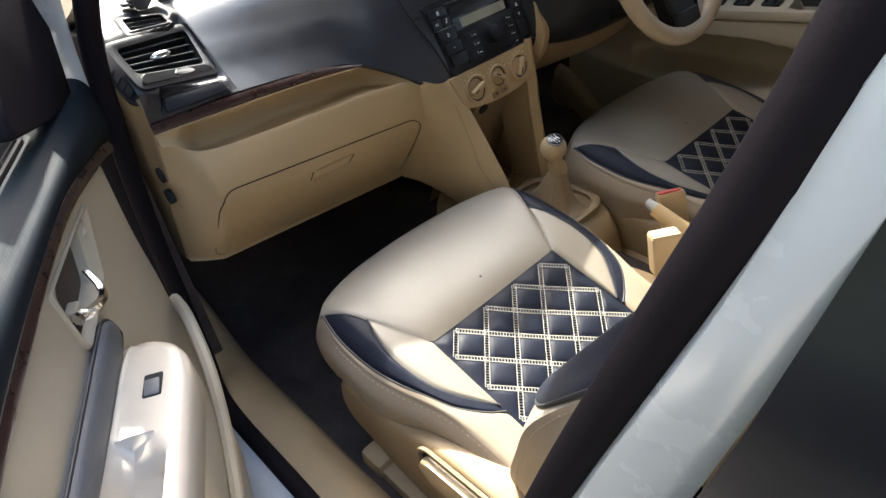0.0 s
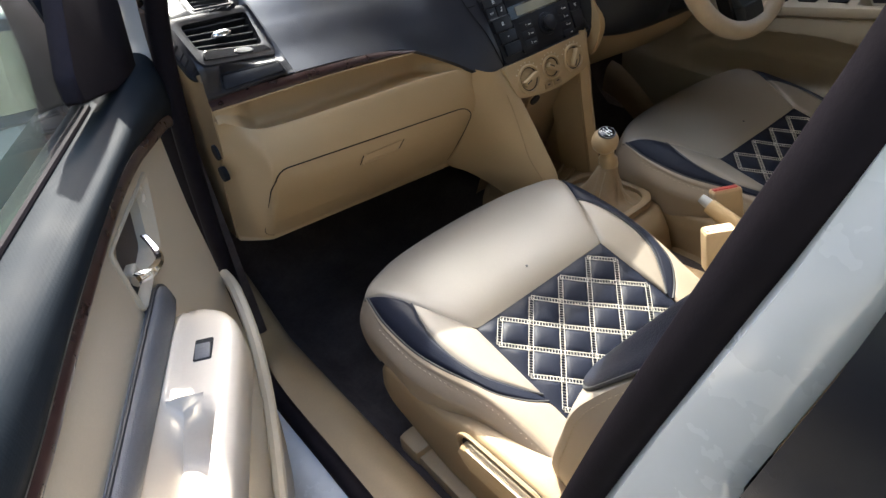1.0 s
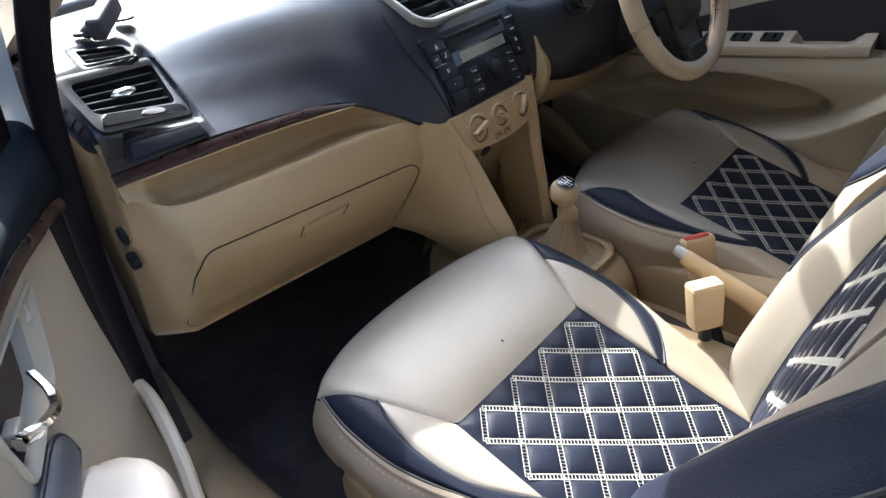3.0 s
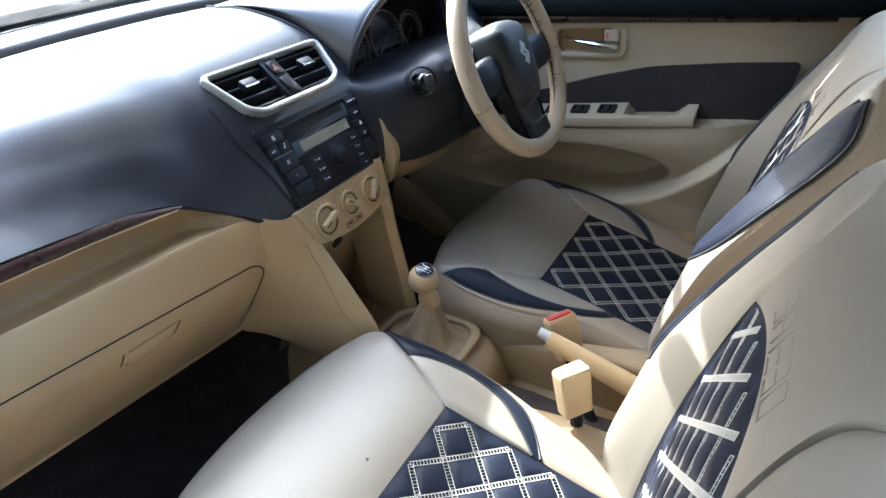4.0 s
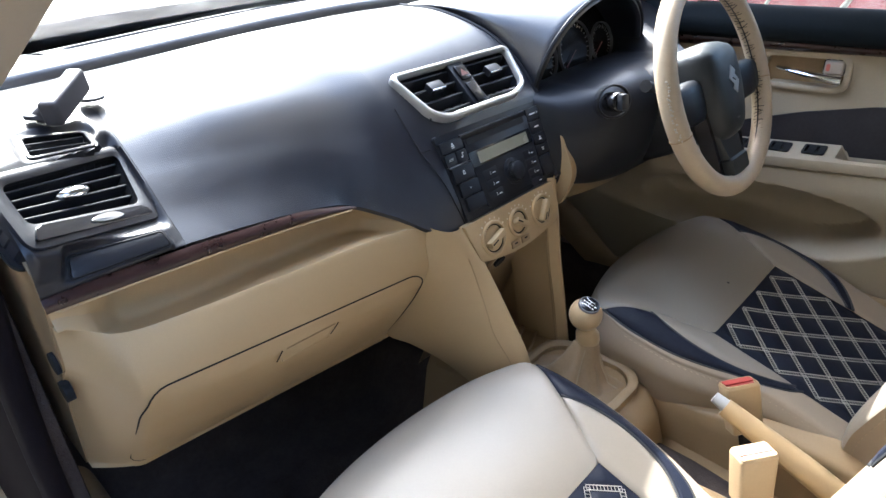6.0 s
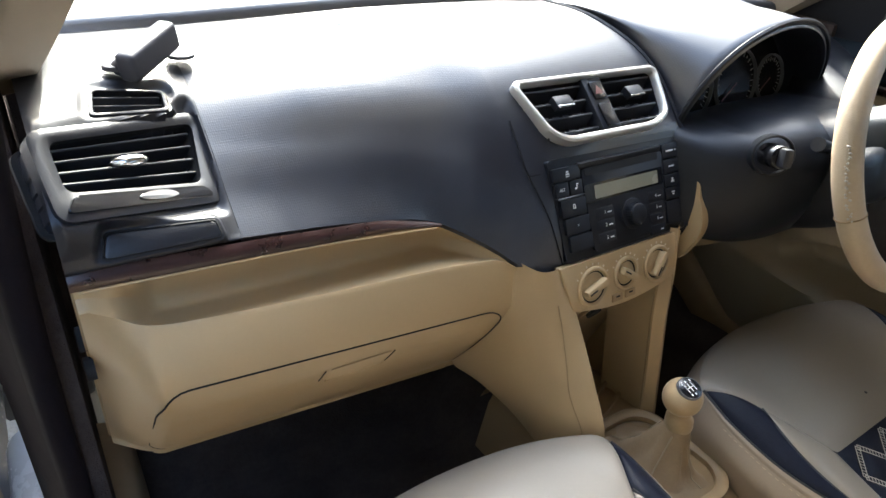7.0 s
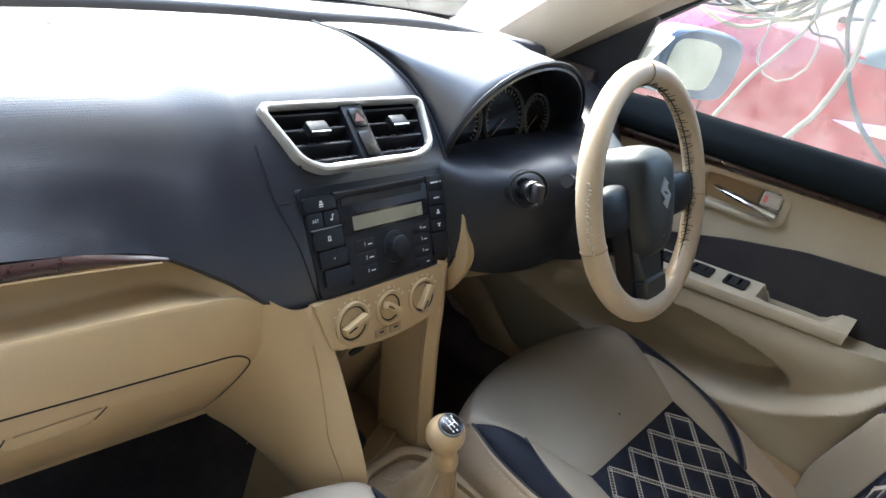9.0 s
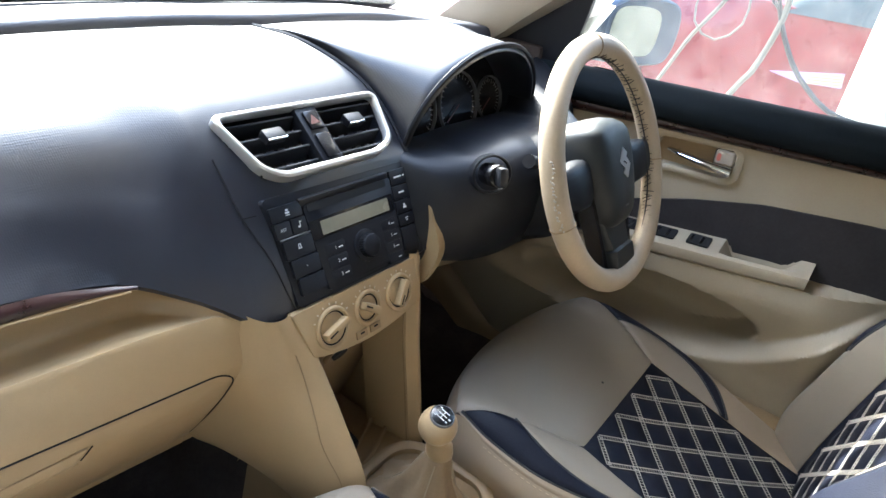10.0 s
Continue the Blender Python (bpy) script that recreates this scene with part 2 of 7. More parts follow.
def table(rows, x):
    """Smooth reading between rows of (x, value or tuple), with soft slopes."""
    if x <= rows[0][0]:
        return rows[0][1]
    if x >= rows[-1][0]:
        return rows[-1][1]
    for i in range(len(rows) - 1):
        if rows[i][0] <= x <= rows[i + 1][0]:
            break
    a, b = rows[i], rows[i + 1]
    t = (x - a[0]) / (b[0] - a[0])
    p = rows[i - 1] if i > 0 else a
    q = rows[i + 2] if i + 2 < len(rows) else b

    def one(pv, av, bv, qv):
        ma = (bv - pv) / (b[0] - p[0]) * (b[0] - a[0]) if p is not a else bv - av
        mb = (qv - av) / (q[0] - a[0]) * (b[0] - a[0]) if q is not b else bv - av
        if (bv - av) * ma <= 0:
            ma = 0
        if (bv - av) * mb <= 0:
            mb = 0
        t2, t3 = t * t, t * t * t
        return (2 * t3 - 3 * t2 + 1) * av + (t3 - 2 * t2 + t) * ma + (-2 * t3 + 3 * t2) * bv + (t3 - t2) * mb
    if isinstance(a[1], tuple):
        return tuple(one(*v) for v in zip(p[1], a[1], b[1], q[1]))
    return one(p[1], a[1], b[1], q[1])


def curve_points(pts, n, smooth=True):
    """n points at even steps along a line or a smooth curve through pts."""
    P = [Vector(p) for p in pts]
    dense = []
    if smooth and len(P) > 2:
        for i in range(len(P) - 1):
            p0, p1, p2, p3 = P[max(i - 1, 0)], P[i], P[i + 1], P[min(i + 2, len(P) - 1)]
            for k in range(12):
                t = k / 12
                dense.append(0.5 * ((2 * p1) + (p2 - p0) * t + (2 * p0 - 5 * p1 + 4 * p2 - p3) * t * t + (3 * p1 - p0 - 3 * p2 + p3) * t ** 3))
        dense.append(P[-1])
    else:
        dense = P
    ds = [0.0]
    for a, b in zip(dense, dense[1:]):
        ds.append(ds[-1] + (b - a).length)
    out, j = [], 0
    for k in range(n):
        d = ds[-1] * k / (n - 1)
        while j < len(ds) - 2 and ds[j + 1] < d:
            j += 1
        span = ds[j + 1] - ds[j]
        out.append(dense[j].lerp(dense[j + 1], (d - ds[j]) / span if span > 1e-9 else 0))
    return out


def grid(bm, fn, nu, nv):
    """A sheet of nu x nv points from fn(u, v)."""
    rows = [[bm.verts.new(fn(i / (nu - 1), j / (nv - 1))) for j in range(nv)] for i in range(nu)]
    for i in range(nu - 1):
        for j in range(nv - 1):
            bm.faces.new((rows[i][j], rows[i + 1][j], rows[i + 1][j + 1], rows[i][j + 1]))
    return rows


def loft(bm, rings, closed=True, caps=True):
    rows = [[bm.verts.new(p) for p in r] for r in rings]
    n = len(rings[0])
    for a, b in zip(rows, rows[1:]):
        for k in range(n if closed else n - 1):
            bm.faces.new((a[k], a[(k + 1) % n], b[(k + 1) % n], b[k]))
    if caps and closed:
        bm.faces.new(rows[0][::-1])
        bm.faces.new(rows[-1])
    return rows


def tube(bm, pts, radius, n=8, closed=False, smooth=True, count=0):
    """A round bar along pts; radius is a number or a function of 0 to 1."""
    P = curve_points(pts, count or max(len(pts) * 6, 8), smooth) if not closed else [Vector(p) for p in pts]
    rings, side = [], None
    m = len(P)
    for i, p in enumerate(P):
        d = (P[(i + 1) % m] - P[i - 1]) if closed else P[min(i + 1, m - 1)] - P[max(i - 1, 0)]
        d.normalize()
        if side is None:
            side = d.orthogonal().normalized()
        side = (side - d * side.dot(d)).normalized()
        up = d.cross(side)
        r = radius(i / (m - 1)) if callable(radius) else radius
        rings.append([p + (side * math.cos(a) + up * math.sin(a)) * r for a in [2 * math.pi * k / n for k in range(n)]])
    if closed:
        rings.append(rings[0])
        rows = [[bm.verts.new(p) for p in r] for r in rings[:-1]]
        rows.append(rows[0])
        for a, b in zip(rows, rows[1:]):
            for k in range(n):
                bm.faces.new((a[k], a[(k + 1) % n], b[(k + 1) % n], b[k]))
    else:
        loft(bm, rings)


def box(bm, m, sx, sy, sz, bevel=0.0, seg=2, taper=1.0):
    """A bevelled block of that size at the pose m; taper narrows its top."""
    r = bmesh.ops.create_cube(bm, size=1.0)
    vs = r["verts"]
    for v in vs:
        k = taper if v.co.z > 0 else 1.0
        v.co = Vector((v.co.x * sx * k, v.co.y * sy * k, v.co.z * sz))
    es = list({e for v in vs for e in v.link_edges})
    if bevel:
        out = bmesh.ops.bevel(bm, geom=es, offset=bevel, segments=seg, profile=0.6, affect="EDGES")
        vs = list({v for f in out["faces"] for v in f.verts} | {v for v in vs if v.is_valid})
    bmesh.ops.transform(bm, matrix=m, verts=vs)


def prism(bm, outline, m, depth, bevel=0.0, seg=2):
    """An outline (x, y) in the plane of m, given thickness along its z."""
    a = [bm.verts.new((x, y, 0)) for x, y in outline]
    b = [bm.verts.new((x, y, depth)) for x, y in outline]
    n = len(a)
    fs = [bm.faces.new(a[::-1]), bm.faces.new(b)]
    for k in range(n):
        fs.append(bm.faces.new((a[k], a[(k + 1) % n], b[(k + 1) % n], b[k])))
    vs = a + b
    if bevel:
        es = list(fs[1].edges)
        out = bmesh.ops.bevel(bm, geom=es, offset=bevel, segments=seg, profile=0.6, affect="EDGES")
        vs = list({v for f in out["faces"] for v in f.verts} | {v for v in vs if v.is_valid})
    bmesh.ops.transform(bm, matrix=m, verts=vs)


def rounded(w, h, r, n=5, skew=0.0):
    """A rounded rectangle outline round the origin."""
    out = []
    for cx, cy, a0 in ((w / 2 - r, h / 2 - r, 0), (-w / 2 + r, h / 2 - r, 90), (-w / 2 + r, -h / 2 + r, 180), (w / 2 - r, -h / 2 + r, 270)):
        for k in range(n):
            a = radians(a0 + 90 * k / (n - 1))
            y = cy + r * math.sin(a)
            out.append((cx + r * math.cos(a) + skew * y, y))
    return out


def smooth_outline(pts, n=60):
    """A closed smooth outline through 2D points."""
    P = [Vector((x, y, 0)) for x, y in pts]
    out = []
    m = len(P)
    for i in range(m):
        p0, p1, p2, p3 = P[i - 1], P[i], P[(i + 1) % m], P[(i + 2) % m]
        for k in range(max(n // m, 2)):
            t = k / max(n // m, 2)
            q = 0.5 * ((2 * p1) + (p2 - p0) * t + (2 * p0 - 5 * p1 + 4 * p2 - p3) * t * t + (3 * p1 - p0 - 3 * p2 + p3) * t ** 3)
            out.append((q.x, q.y))
    return out


def corner_round(pts, r, n=4):
    """A polygon outline with its corners rounded by r."""
    P = [Vector((x, y)) for x, y in pts]
    out = []
    for i in range(len(P)):
        a, b, c = P[i - 1], P[i], P[(i + 1) % len(P)]
        u, v = (a - b), (c - b)
        rr = min(r, u.length * 0.45, v.length * 0.45)
        p, q = b + u.normalized() * rr, b + v.normalized() * rr
        for k in range(n + 1):
            t = k / n
            z = p.lerp(b, t).lerp(b.lerp(q, t), t)
            out.append((z.x, z.y))
    return out


def disc(bm, m, r, depth, n=24, bevel=0.0, r2=None):
    """A round plate or knob along z of m, of radius r below and r2 above."""
    r2 = r if r2 is None else r2
    steps = [(r, 0.0), (r2, depth - bevel)]
    if bevel:
        steps += [(r2 - bevel * 0.3, depth - bevel * 0.3), (r2 - bevel, depth)]
    rings = [[m @ Vector((rad * math.cos(2 * math.pi * k / n), rad * math.sin(2 * math.pi * k / n), z)) for k in range(n)] for rad, z in steps]
    loft(bm, rings)


def ball(bm, c, rx, ry, rz, nu=20, nv=14):
    rings = []
    for j in range(1, nv):
        a = math.pi * j / nv
        rings.append([Vector(c) + Vector((rx * math.sin(a) * math.cos(2 * math.pi * k / nu), ry * math.sin(a) * math.sin(2 * math.pi * k / nu), -rz * math.cos(a))) for k in range(nu)])
    loft(bm, rings)


def frame_of(origin, ux, uy):
    """A pose with its x along ux, y near uy, and z out of that plane."""
    x = Vector(ux).normalized()
    z = x.cross(Vector(uy)).normalized()
    y = z.cross(x)
    return Matrix(((x.x, y.x, z.x, origin[0]), (x.y, y.y, z.y, origin[1]), (x.z, y.z, z.z, origin[2]), (0, 0, 0, 1)))


def ring_frame(bm, outer, inner, m, depth, lift=0.0):
    """A rim between two outlines with the same number of points, rounded on top."""
    n = len(outer)
    rings = []
    for k, z in ((0.0, -0.010), (0.0, depth * 0.6), (0.3, depth), (0.7, depth), (1.0, depth * 0.5), (1.0, -depth)):
        rings.append([m @ Vector((lerp(o[0], i[0], k), lerp(o[1], i[1], k), z + lift)) for o, i in zip(outer, inner)])
    loft(bm, rings, caps=False)

# ---- ground and surroundings ----
def ground_sheet():
    bm = bmesh.new()
    def f(u, v):
        x, y = lerp(-1, 1, u), lerp(-1, 1, v)
        x, y = x * abs(x) * 400, y * abs(y) * 400
        return (x, y, 0.012 * noise.noise(Vector((x * 0.8, y * 0.8, 0))) if max(abs(x), abs(y)) < 40 else 0.0)
    grid(bm, f, 90, 90)
    return single("ground", bm, M_GROUND, "pale dusty concrete ground beside the parked car", "ground", "structure")


ground_sheet()

# ---- car body ----
body = thing("car_body", (0, -0.5, 0.15), "white car body shell with beige inner trim and black rubber seals", "car body", "structure")


def car_floor():
    bm = bmesh.new()
    def f(u, v):
        x, y = lerp(-0.64, 0.64, u), lerp(0.62, -1.9, v)
        z = 0.285 + 0.012 * noise.noise(Vector((x * 9, y * 9, 3)))
        z += 0.14 * math.exp(-(x / 0.10) ** 4) * sstep(0.75, 0.2, y)
        z += 0.45 * sstep(0.32, 0.62, y)
        z += 0.05 * sstep(0.56, 0.64, abs(x))
        return (x, y, z)
    grid(bm, f, 60, 80)
    part("floor_carpet", bm, M_CARPET, body, "dark brown worn floor carpet")
    for s in (-1, 1):
        bm = bmesh.new()
        prof = [(0.615, 0.29), (0.625, 0.345), (0.645, 0.368), (0.68, 0.378), (0.712, 0.376)]
        grid(bm, lambda u, v: (s * table([(i / 4, p) for i, p in enumerate(prof)], u)[0], lerp(0.34, -0.86, v),
                               table([(i / 4, p) for i, p in enumerate(prof)], u)[1] + 0.10 * sstep(0.12, 0.34, lerp(0.34, -0.86, v))), 14, 30)
        part("sill_trim", bm, M_BEIGE_D, body, "scuffed beige door sill trim")
        bm = bmesh.new()
        prof2 = [(0.735, 0.372), (0.765, 0.362), (0.79, 0.335), (0.80, 0.27), (0.79, 0.18)]
        grid(bm, lambda u, v: (s * table([(i / 4, p) for i, p in enumerate(prof2)], u)[0], lerp(0.5, -0.9, v), table([(i / 4, p) for i, p in enumerate(prof2)], u)[1]), 12, 4)
        part("sill_panel", bm, M_WHITE, body, "white painted outer sill")
        # rubber seal round the door opening
        bm = bmesh.new()
        fore = [(-0.20, 0.62, 1.31), (-0.03, 0.652, 1.16), (0.055, 0.672, 1.03), (0.10, 0.682, 0.88), (0.135, 0.688, 0.70), (0.15, 0.69, 0.55)]
        if s > 0:  # the closed door's seal lies under the pillar cover
            fore = [(-0.20, 0.645, 1.33), (-0.03, 0.680, 1.235), (0.075, 0.700, 1.16), (0.22, 0.705, 1.05), (0.30, 0.705, 0.88), (0.30, 0.705, 0.60)]
        loop = [(-0.42, 0.605, 1.40)] + fore + [(0.12, 0.70, 0.42), (0.03, 0.722, 0.378), (-0.2, 0.724, 0.376), (-0.5, 0.724, 0.378), (-0.60, 0.722, 0.44), (-0.63, 0.715, 0.6),
                (-0.667, 0.712, 0.78), (-0.702, 0.708, 0.92), (-0.745, 0.70, 1.07), (-0.782, 0.69, 1.20), (-0.80, 0.65, 1.33), (-0.78, 0.605, 1.40), (-0.6, 0.60, 1.41), (-0.42, 0.605, 1.40)]
        tube(bm, [(s * x, y, z) for y, x, z in loop], 0.0145, 10, count=120)
        part("weatherstrip", bm, M_RUBBER, body, "black rubber door seal")


car_floor()


def pillars():
    for s in (-1, 1):
        # windscreen pillar trim
        bm = bmesh.new()
        if s < 0:
            w, way = 0.042, [(-0.650, 0.40, 0.99), (-0.630, 0.17, 1.09), (-0.595, -0.06, 1.225), (-0.555, -0.28, 1.36), (-0.535, -0.44, 1.42)]
        else:
            w, way = 0.056, [(0.668, 0.42, 0.95), (0.655, 0.29, 1.055), (0.632, 0.145, 1.165), (0.598, -0.03, 1.275), (0.557, -0.26, 1.372), (0.535, -0.44, 1.42)]
        line = curve_points(way, 20)
        rings = []
        for i, p in enumerate(line):
            rings.append([p + Vector((s * dx, dy, dz)) for dx, dy, dz in ((0.03, -0.02, -w), (-0.015, -0.03, -w * 0.7), (-0.035, 0.0, 0.0), (-0.03, 0.03, w * 0.8), (0.02, 0.04, w), (0.05, 0.02, 0.02))])
        loft(bm, rings)
        part("windscreen_pillar", bm, M_PILLAR, body, "pale beige windscreen pillar trim")
        # painted jamb behind the seal, from the hinge side down to the sill
        bm = bmesh.new()
        def jamb(u, v, s=s):
            z = lerp(0.30, 1.12, v)
            y0 = table([(0.30, 0.15), (0.55, 0.165), (0.8, 0.135), (1.0, 0.085), (1.12, 0.02)], z)
            return (s * lerp(0.685, 0.745, u), y0 + 0.012 + 0.16 * u * u, z)
        grid(bm, lambda u, v: jamb(u, lerp(0.78, 1.0, v)), 6, 8)
        part("door_jamb", bm, M_WHITE, body, "white painted hinge jamb")
        bm = bmesh.new()
        grid(bm, lambda u, v: jamb(u, lerp(0.0, 0.78, v)), 6, 14)
        part("jamb_lining", bm, M_RUBBER, body, "black rubber lining of the hinge jamb")
        # centre pillar: painted outside, beige trim inside
        bm = bmesh.new()
        rings = []
        for z, y0, y1, x in ((0.32, -0.62, -0.80, 0.735), (0.6, -0.64, -0.80, 0.732), (0.85, -0.682, -0.80, 0.725), (0.98, -0.715, -0.775, 0.716), (1.10, -0.750, -0.797, 0.710), (1.2, -0.772, -0.810, 0.700), (1.33, -0.80, -0.84, 0.660), (1.42, -0.80, -0.86, 0.615)):
            rings.append([Vector(p) for p in ((s * (x - 0.028), y0 - 0.012, z), (s * (x - 0.006), y0 - 0.012, z), (s * (x + 0.002), y0 - 0.018, z), (s * (x + 0.004), y1 + 0.01, z), (s * (x - 0.002), y1, z), (s * (x - 0.028), y1, z))])
        loft(bm, rings)
        part("centre_pillar", bm, M_WHITE, body, "white painted centre pillar")
        bm = bmesh.new()
        rings = []
        for z, y0, y1, x in ((0.34, -0.64, -0.84, 0.685), (0.7, -0.67, -0.84, 0.68), (0.95, -0.725, -0.86, 0.67), (1.1, -0.775, -0.88, 0.655), (1.25, -0.81, -0.90, 0.625), (1.42, -0.83, -0.92, 0.575)):
            rings.append([Vector(p) for p in ((s * (x + 0.004), y0, z), (s * (x - 0.03), y0 - 0.015, z), (s * (x - 0.045), y0 - 0.06, z), (s * (x - 0.04), y1, z), (s * (x + 0.004), y1, z))])
        loft(bm, rings)
        part("pillar_trim", bm, M_BEIGE, body, "beige plastic centre pillar cover")
        # closed rear door: painted panel, frame, dark pane, inner trim
        bm = bmesh.new()
        rings = []
        for y in (-0.812, -1.1, -1.45, -1.75):
            rings.append([Vector((s * x, y, z)) for x, z in ((0.755, 0.30), (0.80, 0.55), (0.80, 0.80), (0.775, 0.965), (0.745, 0.978), (0.69, 0.972), (0.685, 0.30))])
        loft(bm, rings)
        part("rear_door_panel", bm, M_WHITE, body, "white painted rear door")
        bm = bmesh.new()
        rings = []
        for z, y, x in ((0.965, -0.792, 0.735), (1.08, -0.812, 0.715), (1.2, -0.828, 0.685), (1.33, -0.865, 0.64)):
            rings.append([Vector((s * (x + dx), y + dy, z)) for dx, dy in ((-0.05, 0.018), (0.008, 0.018), (0.012, 0.004), (0.012, -0.05), (-0.05, -0.05))])
        loft(bm, rings)
        part("rear_window_frame", bm, M_GLOSS, body, "gloss black rear window frame")
        bm = bmesh.new()
        grid(bm, lambda u, v, s=s: (s * lerp(0.728, 0.62, v), lerp(-0.83, -1.7, u), lerp(0.965, 1.36, v)), 2, 2)
        pane = part("rear_side_pane", bm, M_GLOSS, body, "dark tinted rear side glass")
        bm = bmesh.new()
        rings = []
        for y in (-0.86, -1.2, -1.8):
            rings.append([Vector((s * x, y, z)) for x, z in ((0.66, 0.30), (0.65, 0.6), (0.655, 0.9), (0.68, 1.0), (0.70, 0.99), (0.70, 0.30))])
        loft(bm, rings)
        part("rear_door_trim", bm, M_BEIGE, body, "beige rear door trim")


pillars()


def roof():
    bm = bmesh.new()
    def f(u, v, up=0.0):
        x = lerp(-0.60, 0.60, u)
        y = lerp(-0.07, -1.75, v)
        z = 1.485 - 0.22 * x * x - 0.045 * sstep(0.5, 0.62, abs(x)) - 0.06 * (1 - v) ** 4
        return (x, y, z + up)
    a = grid(bm, lambda u, v: f(u, v), 16, 16)
    b = grid(bm, lambda u, v: f(u, v, 0.045), 16, 16)
    for k in range(15):
        bm.faces.new((a[k][0], a[k + 1][0], b[k + 1][0], b[k][0]))
        bm.faces.new((a[k][15], b[k][15], b[k + 1][15], a[k + 1][15]))
        bm.faces.new((a[0][k], b[0][k], b[0][k + 1], a[0][k + 1]))
        bm.faces.new((a[15][k], a[15][k + 1], b[15][k + 1], b[15][k]))
    part("headliner_roof", bm, M_HEADLINER, body, "pale fabric headliner under the roof")
    bm = bmesh.new()
    box(bm, pose(0, -1.78, 0.68), 1.36, 0.06, 0.80, 0.02)
    part("rear_bulkhead", bm, M_BEIGE, body, "beige trim behind the rear bench")
    bm = bmesh.new()
    box(bm, pose(0, -1.50, 0.42), 1.26, 0.45, 0.24, 0.05, 3)
    part("rear_bench", bm, M_LEATHER, body, "beige rear bench")
    bm = bmesh.new()
    grid(bm, lambda u, v: (lerp(-0.55, 0.55, u), lerp(-1.80, -1.68, v), lerp(1.08, 1.43, v)), 2, 2)
    part("rear_window_pane", bm, G_DARK, body, "dark tinted rear glass")
    # windscreen
    bm = bmesh.new()
    def w(u, v):
        x = lerp(-0.63, 0.63, u) * lerp(1.04, 0.9, v)
        return (x, lerp(0.62, -0.17, v) + 0.10 * (1 - (2 * u - 1) ** 2) * (1 - 0.6 * v), lerp(0.985, 1.445, v))
    grid(bm, w, 20, 10)
    part("windscreen_pane", bm, G_CLEAR, body, "clear dusty windscreen")
    bm = bmesh.new()
    grid(bm, lambda u, v: Vector(w(u, v * 0.10)) + Vector((0, 0.004, 0.006)), 20, 3)
    part("windscreen_border", bm, M_GLOSS, body, "black border of the windscreen")
    bm = bmesh.new()
    tube(bm, [(-0.30, 0.70, 1.052), (0.05, 0.69, 1.072), (0.40, 0.61, 1.08)], 0.009, 6)
    part("wiper", bm, M_BLACK, body, "black wiper blade at rest")
    # unseen visor panel under the roof edge, added and widened to shade the backrest
    bm = bmesh.new()
    rings = []
    for k in range(9):
        t = k / 8
        x = lerp(-0.53, 0.17, t)
        e = 0.02 * abs(2 * t - 1) ** 6
        rings.append([Vector((x, y, z)) for y, z in ((-0.20 - e, 1.418), (-0.10, 1.392), (0.020 - e, 1.340 + e), (0.012 - e, 1.324 + e), (-0.10, 1.376), (-0.20, 1.402))])
    loft(bm, rings)
    part("sun_visor", bm, M_HEADLINER, body, "unseen pale visor panel added to keep sun off the backrest")
    # rear-view mirror on its stem, unseen, placed so that it shades the inner backrest
    MR = frame_of((0.030, -0.025, 1.262), (1, 0.10, 0), (0, 0.12, 1))
    bm = bmesh.new()
    rings = []
    o = rounded(0.230, 0.076, 0.026, 7)
    for k, z in ((0.90, 0.004), (0.97, 0.007), (1.0, 0.0), (0.97, -0.014), (0.7, -0.028), (0.3, -0.032)):
        rings.append([MR @ Vector((x * k, y * k, z)) for x, y in o])
    loft(bm, rings)
    rv = part("rear_view_mirror", bm, M_BLACK, body, "unseen black rear-view mirror added to shade the backrest")
    bm = bmesh.new()
    tube(bm, [MR @ Vector((0, 0, -0.025)), (0.003, 0.02, 1.32), (0.0, -0.02, 1.425)], 0.010, 8)
    part("mirror_stem", bm, M_BLACK, rv)
    # tail, bumpers and wheels
    bm = bmesh.new()
    rings = []
    for y, hw, z0, z1 in ((-1.72, 0.80, 0.30, 0.99), (-1.95, 0.79, 0.30, 1.00), (-2.20, 0.76, 0.33, 0.97), (-2.34, 0.70, 0.38, 0.90), (-2.38, 0.62, 0.42, 0.80)):
        rings.append([Vector((hw * x, y, z)) for x, z in ((-0.94, z0), (-1, lerp(z0, z1, 0.4)), (-0.98, lerp(z0, z1, 0.8)), (-0.86, z1), (0.86, z1), (0.98, lerp(z0, z1, 0.8)), (1, lerp(z0, z1, 0.4)), (0.94, z0))])
    loft(bm, rings)
    part("boot", bm, M_WHITE, body, "white painted boot")
    bm = bmesh.new()
    rings = []
    for y, hw, z0, z1 in ((1.66, 0.79, 0.22, 0.84), (1.78, 0.74, 0.24, 0.78), (1.85, 0.64, 0.28, 0.70)):
        rings.append([Vector((hw * x, y, z)) for x, z in ((-0.95, z0), (-1, lerp(z0, z1, 0.5)), (-0.92, z1), (0.92, z1), (1, lerp(z0, z1, 0.5)), (0.95, z0))])
    loft(bm, rings)
    part("front_bumper", bm, M_WHITE, body, "white painted front bumper")
    for s in (-1, 1):
        for y in (1.05, -1.40):
            bm = bmesh.new()
            disc(bm, frame_of((s * 0.73, y, 0.29), (0, 1, 0), (0, 0, 1)) @ pose(0, 0, -0.09), 0.29, 0.18, 32, 0.03)
            wheel = part("wheel", bm, M_TYRE, body, "black road wheel")
            bm = bmesh.new()
            disc(bm, frame_of((s * 0.73, y, 0.29), (0, 1, 0), (0, 0, 1)) @ pose(0, 0, -0.097), 0.185, 0.194, 24, 0.02)
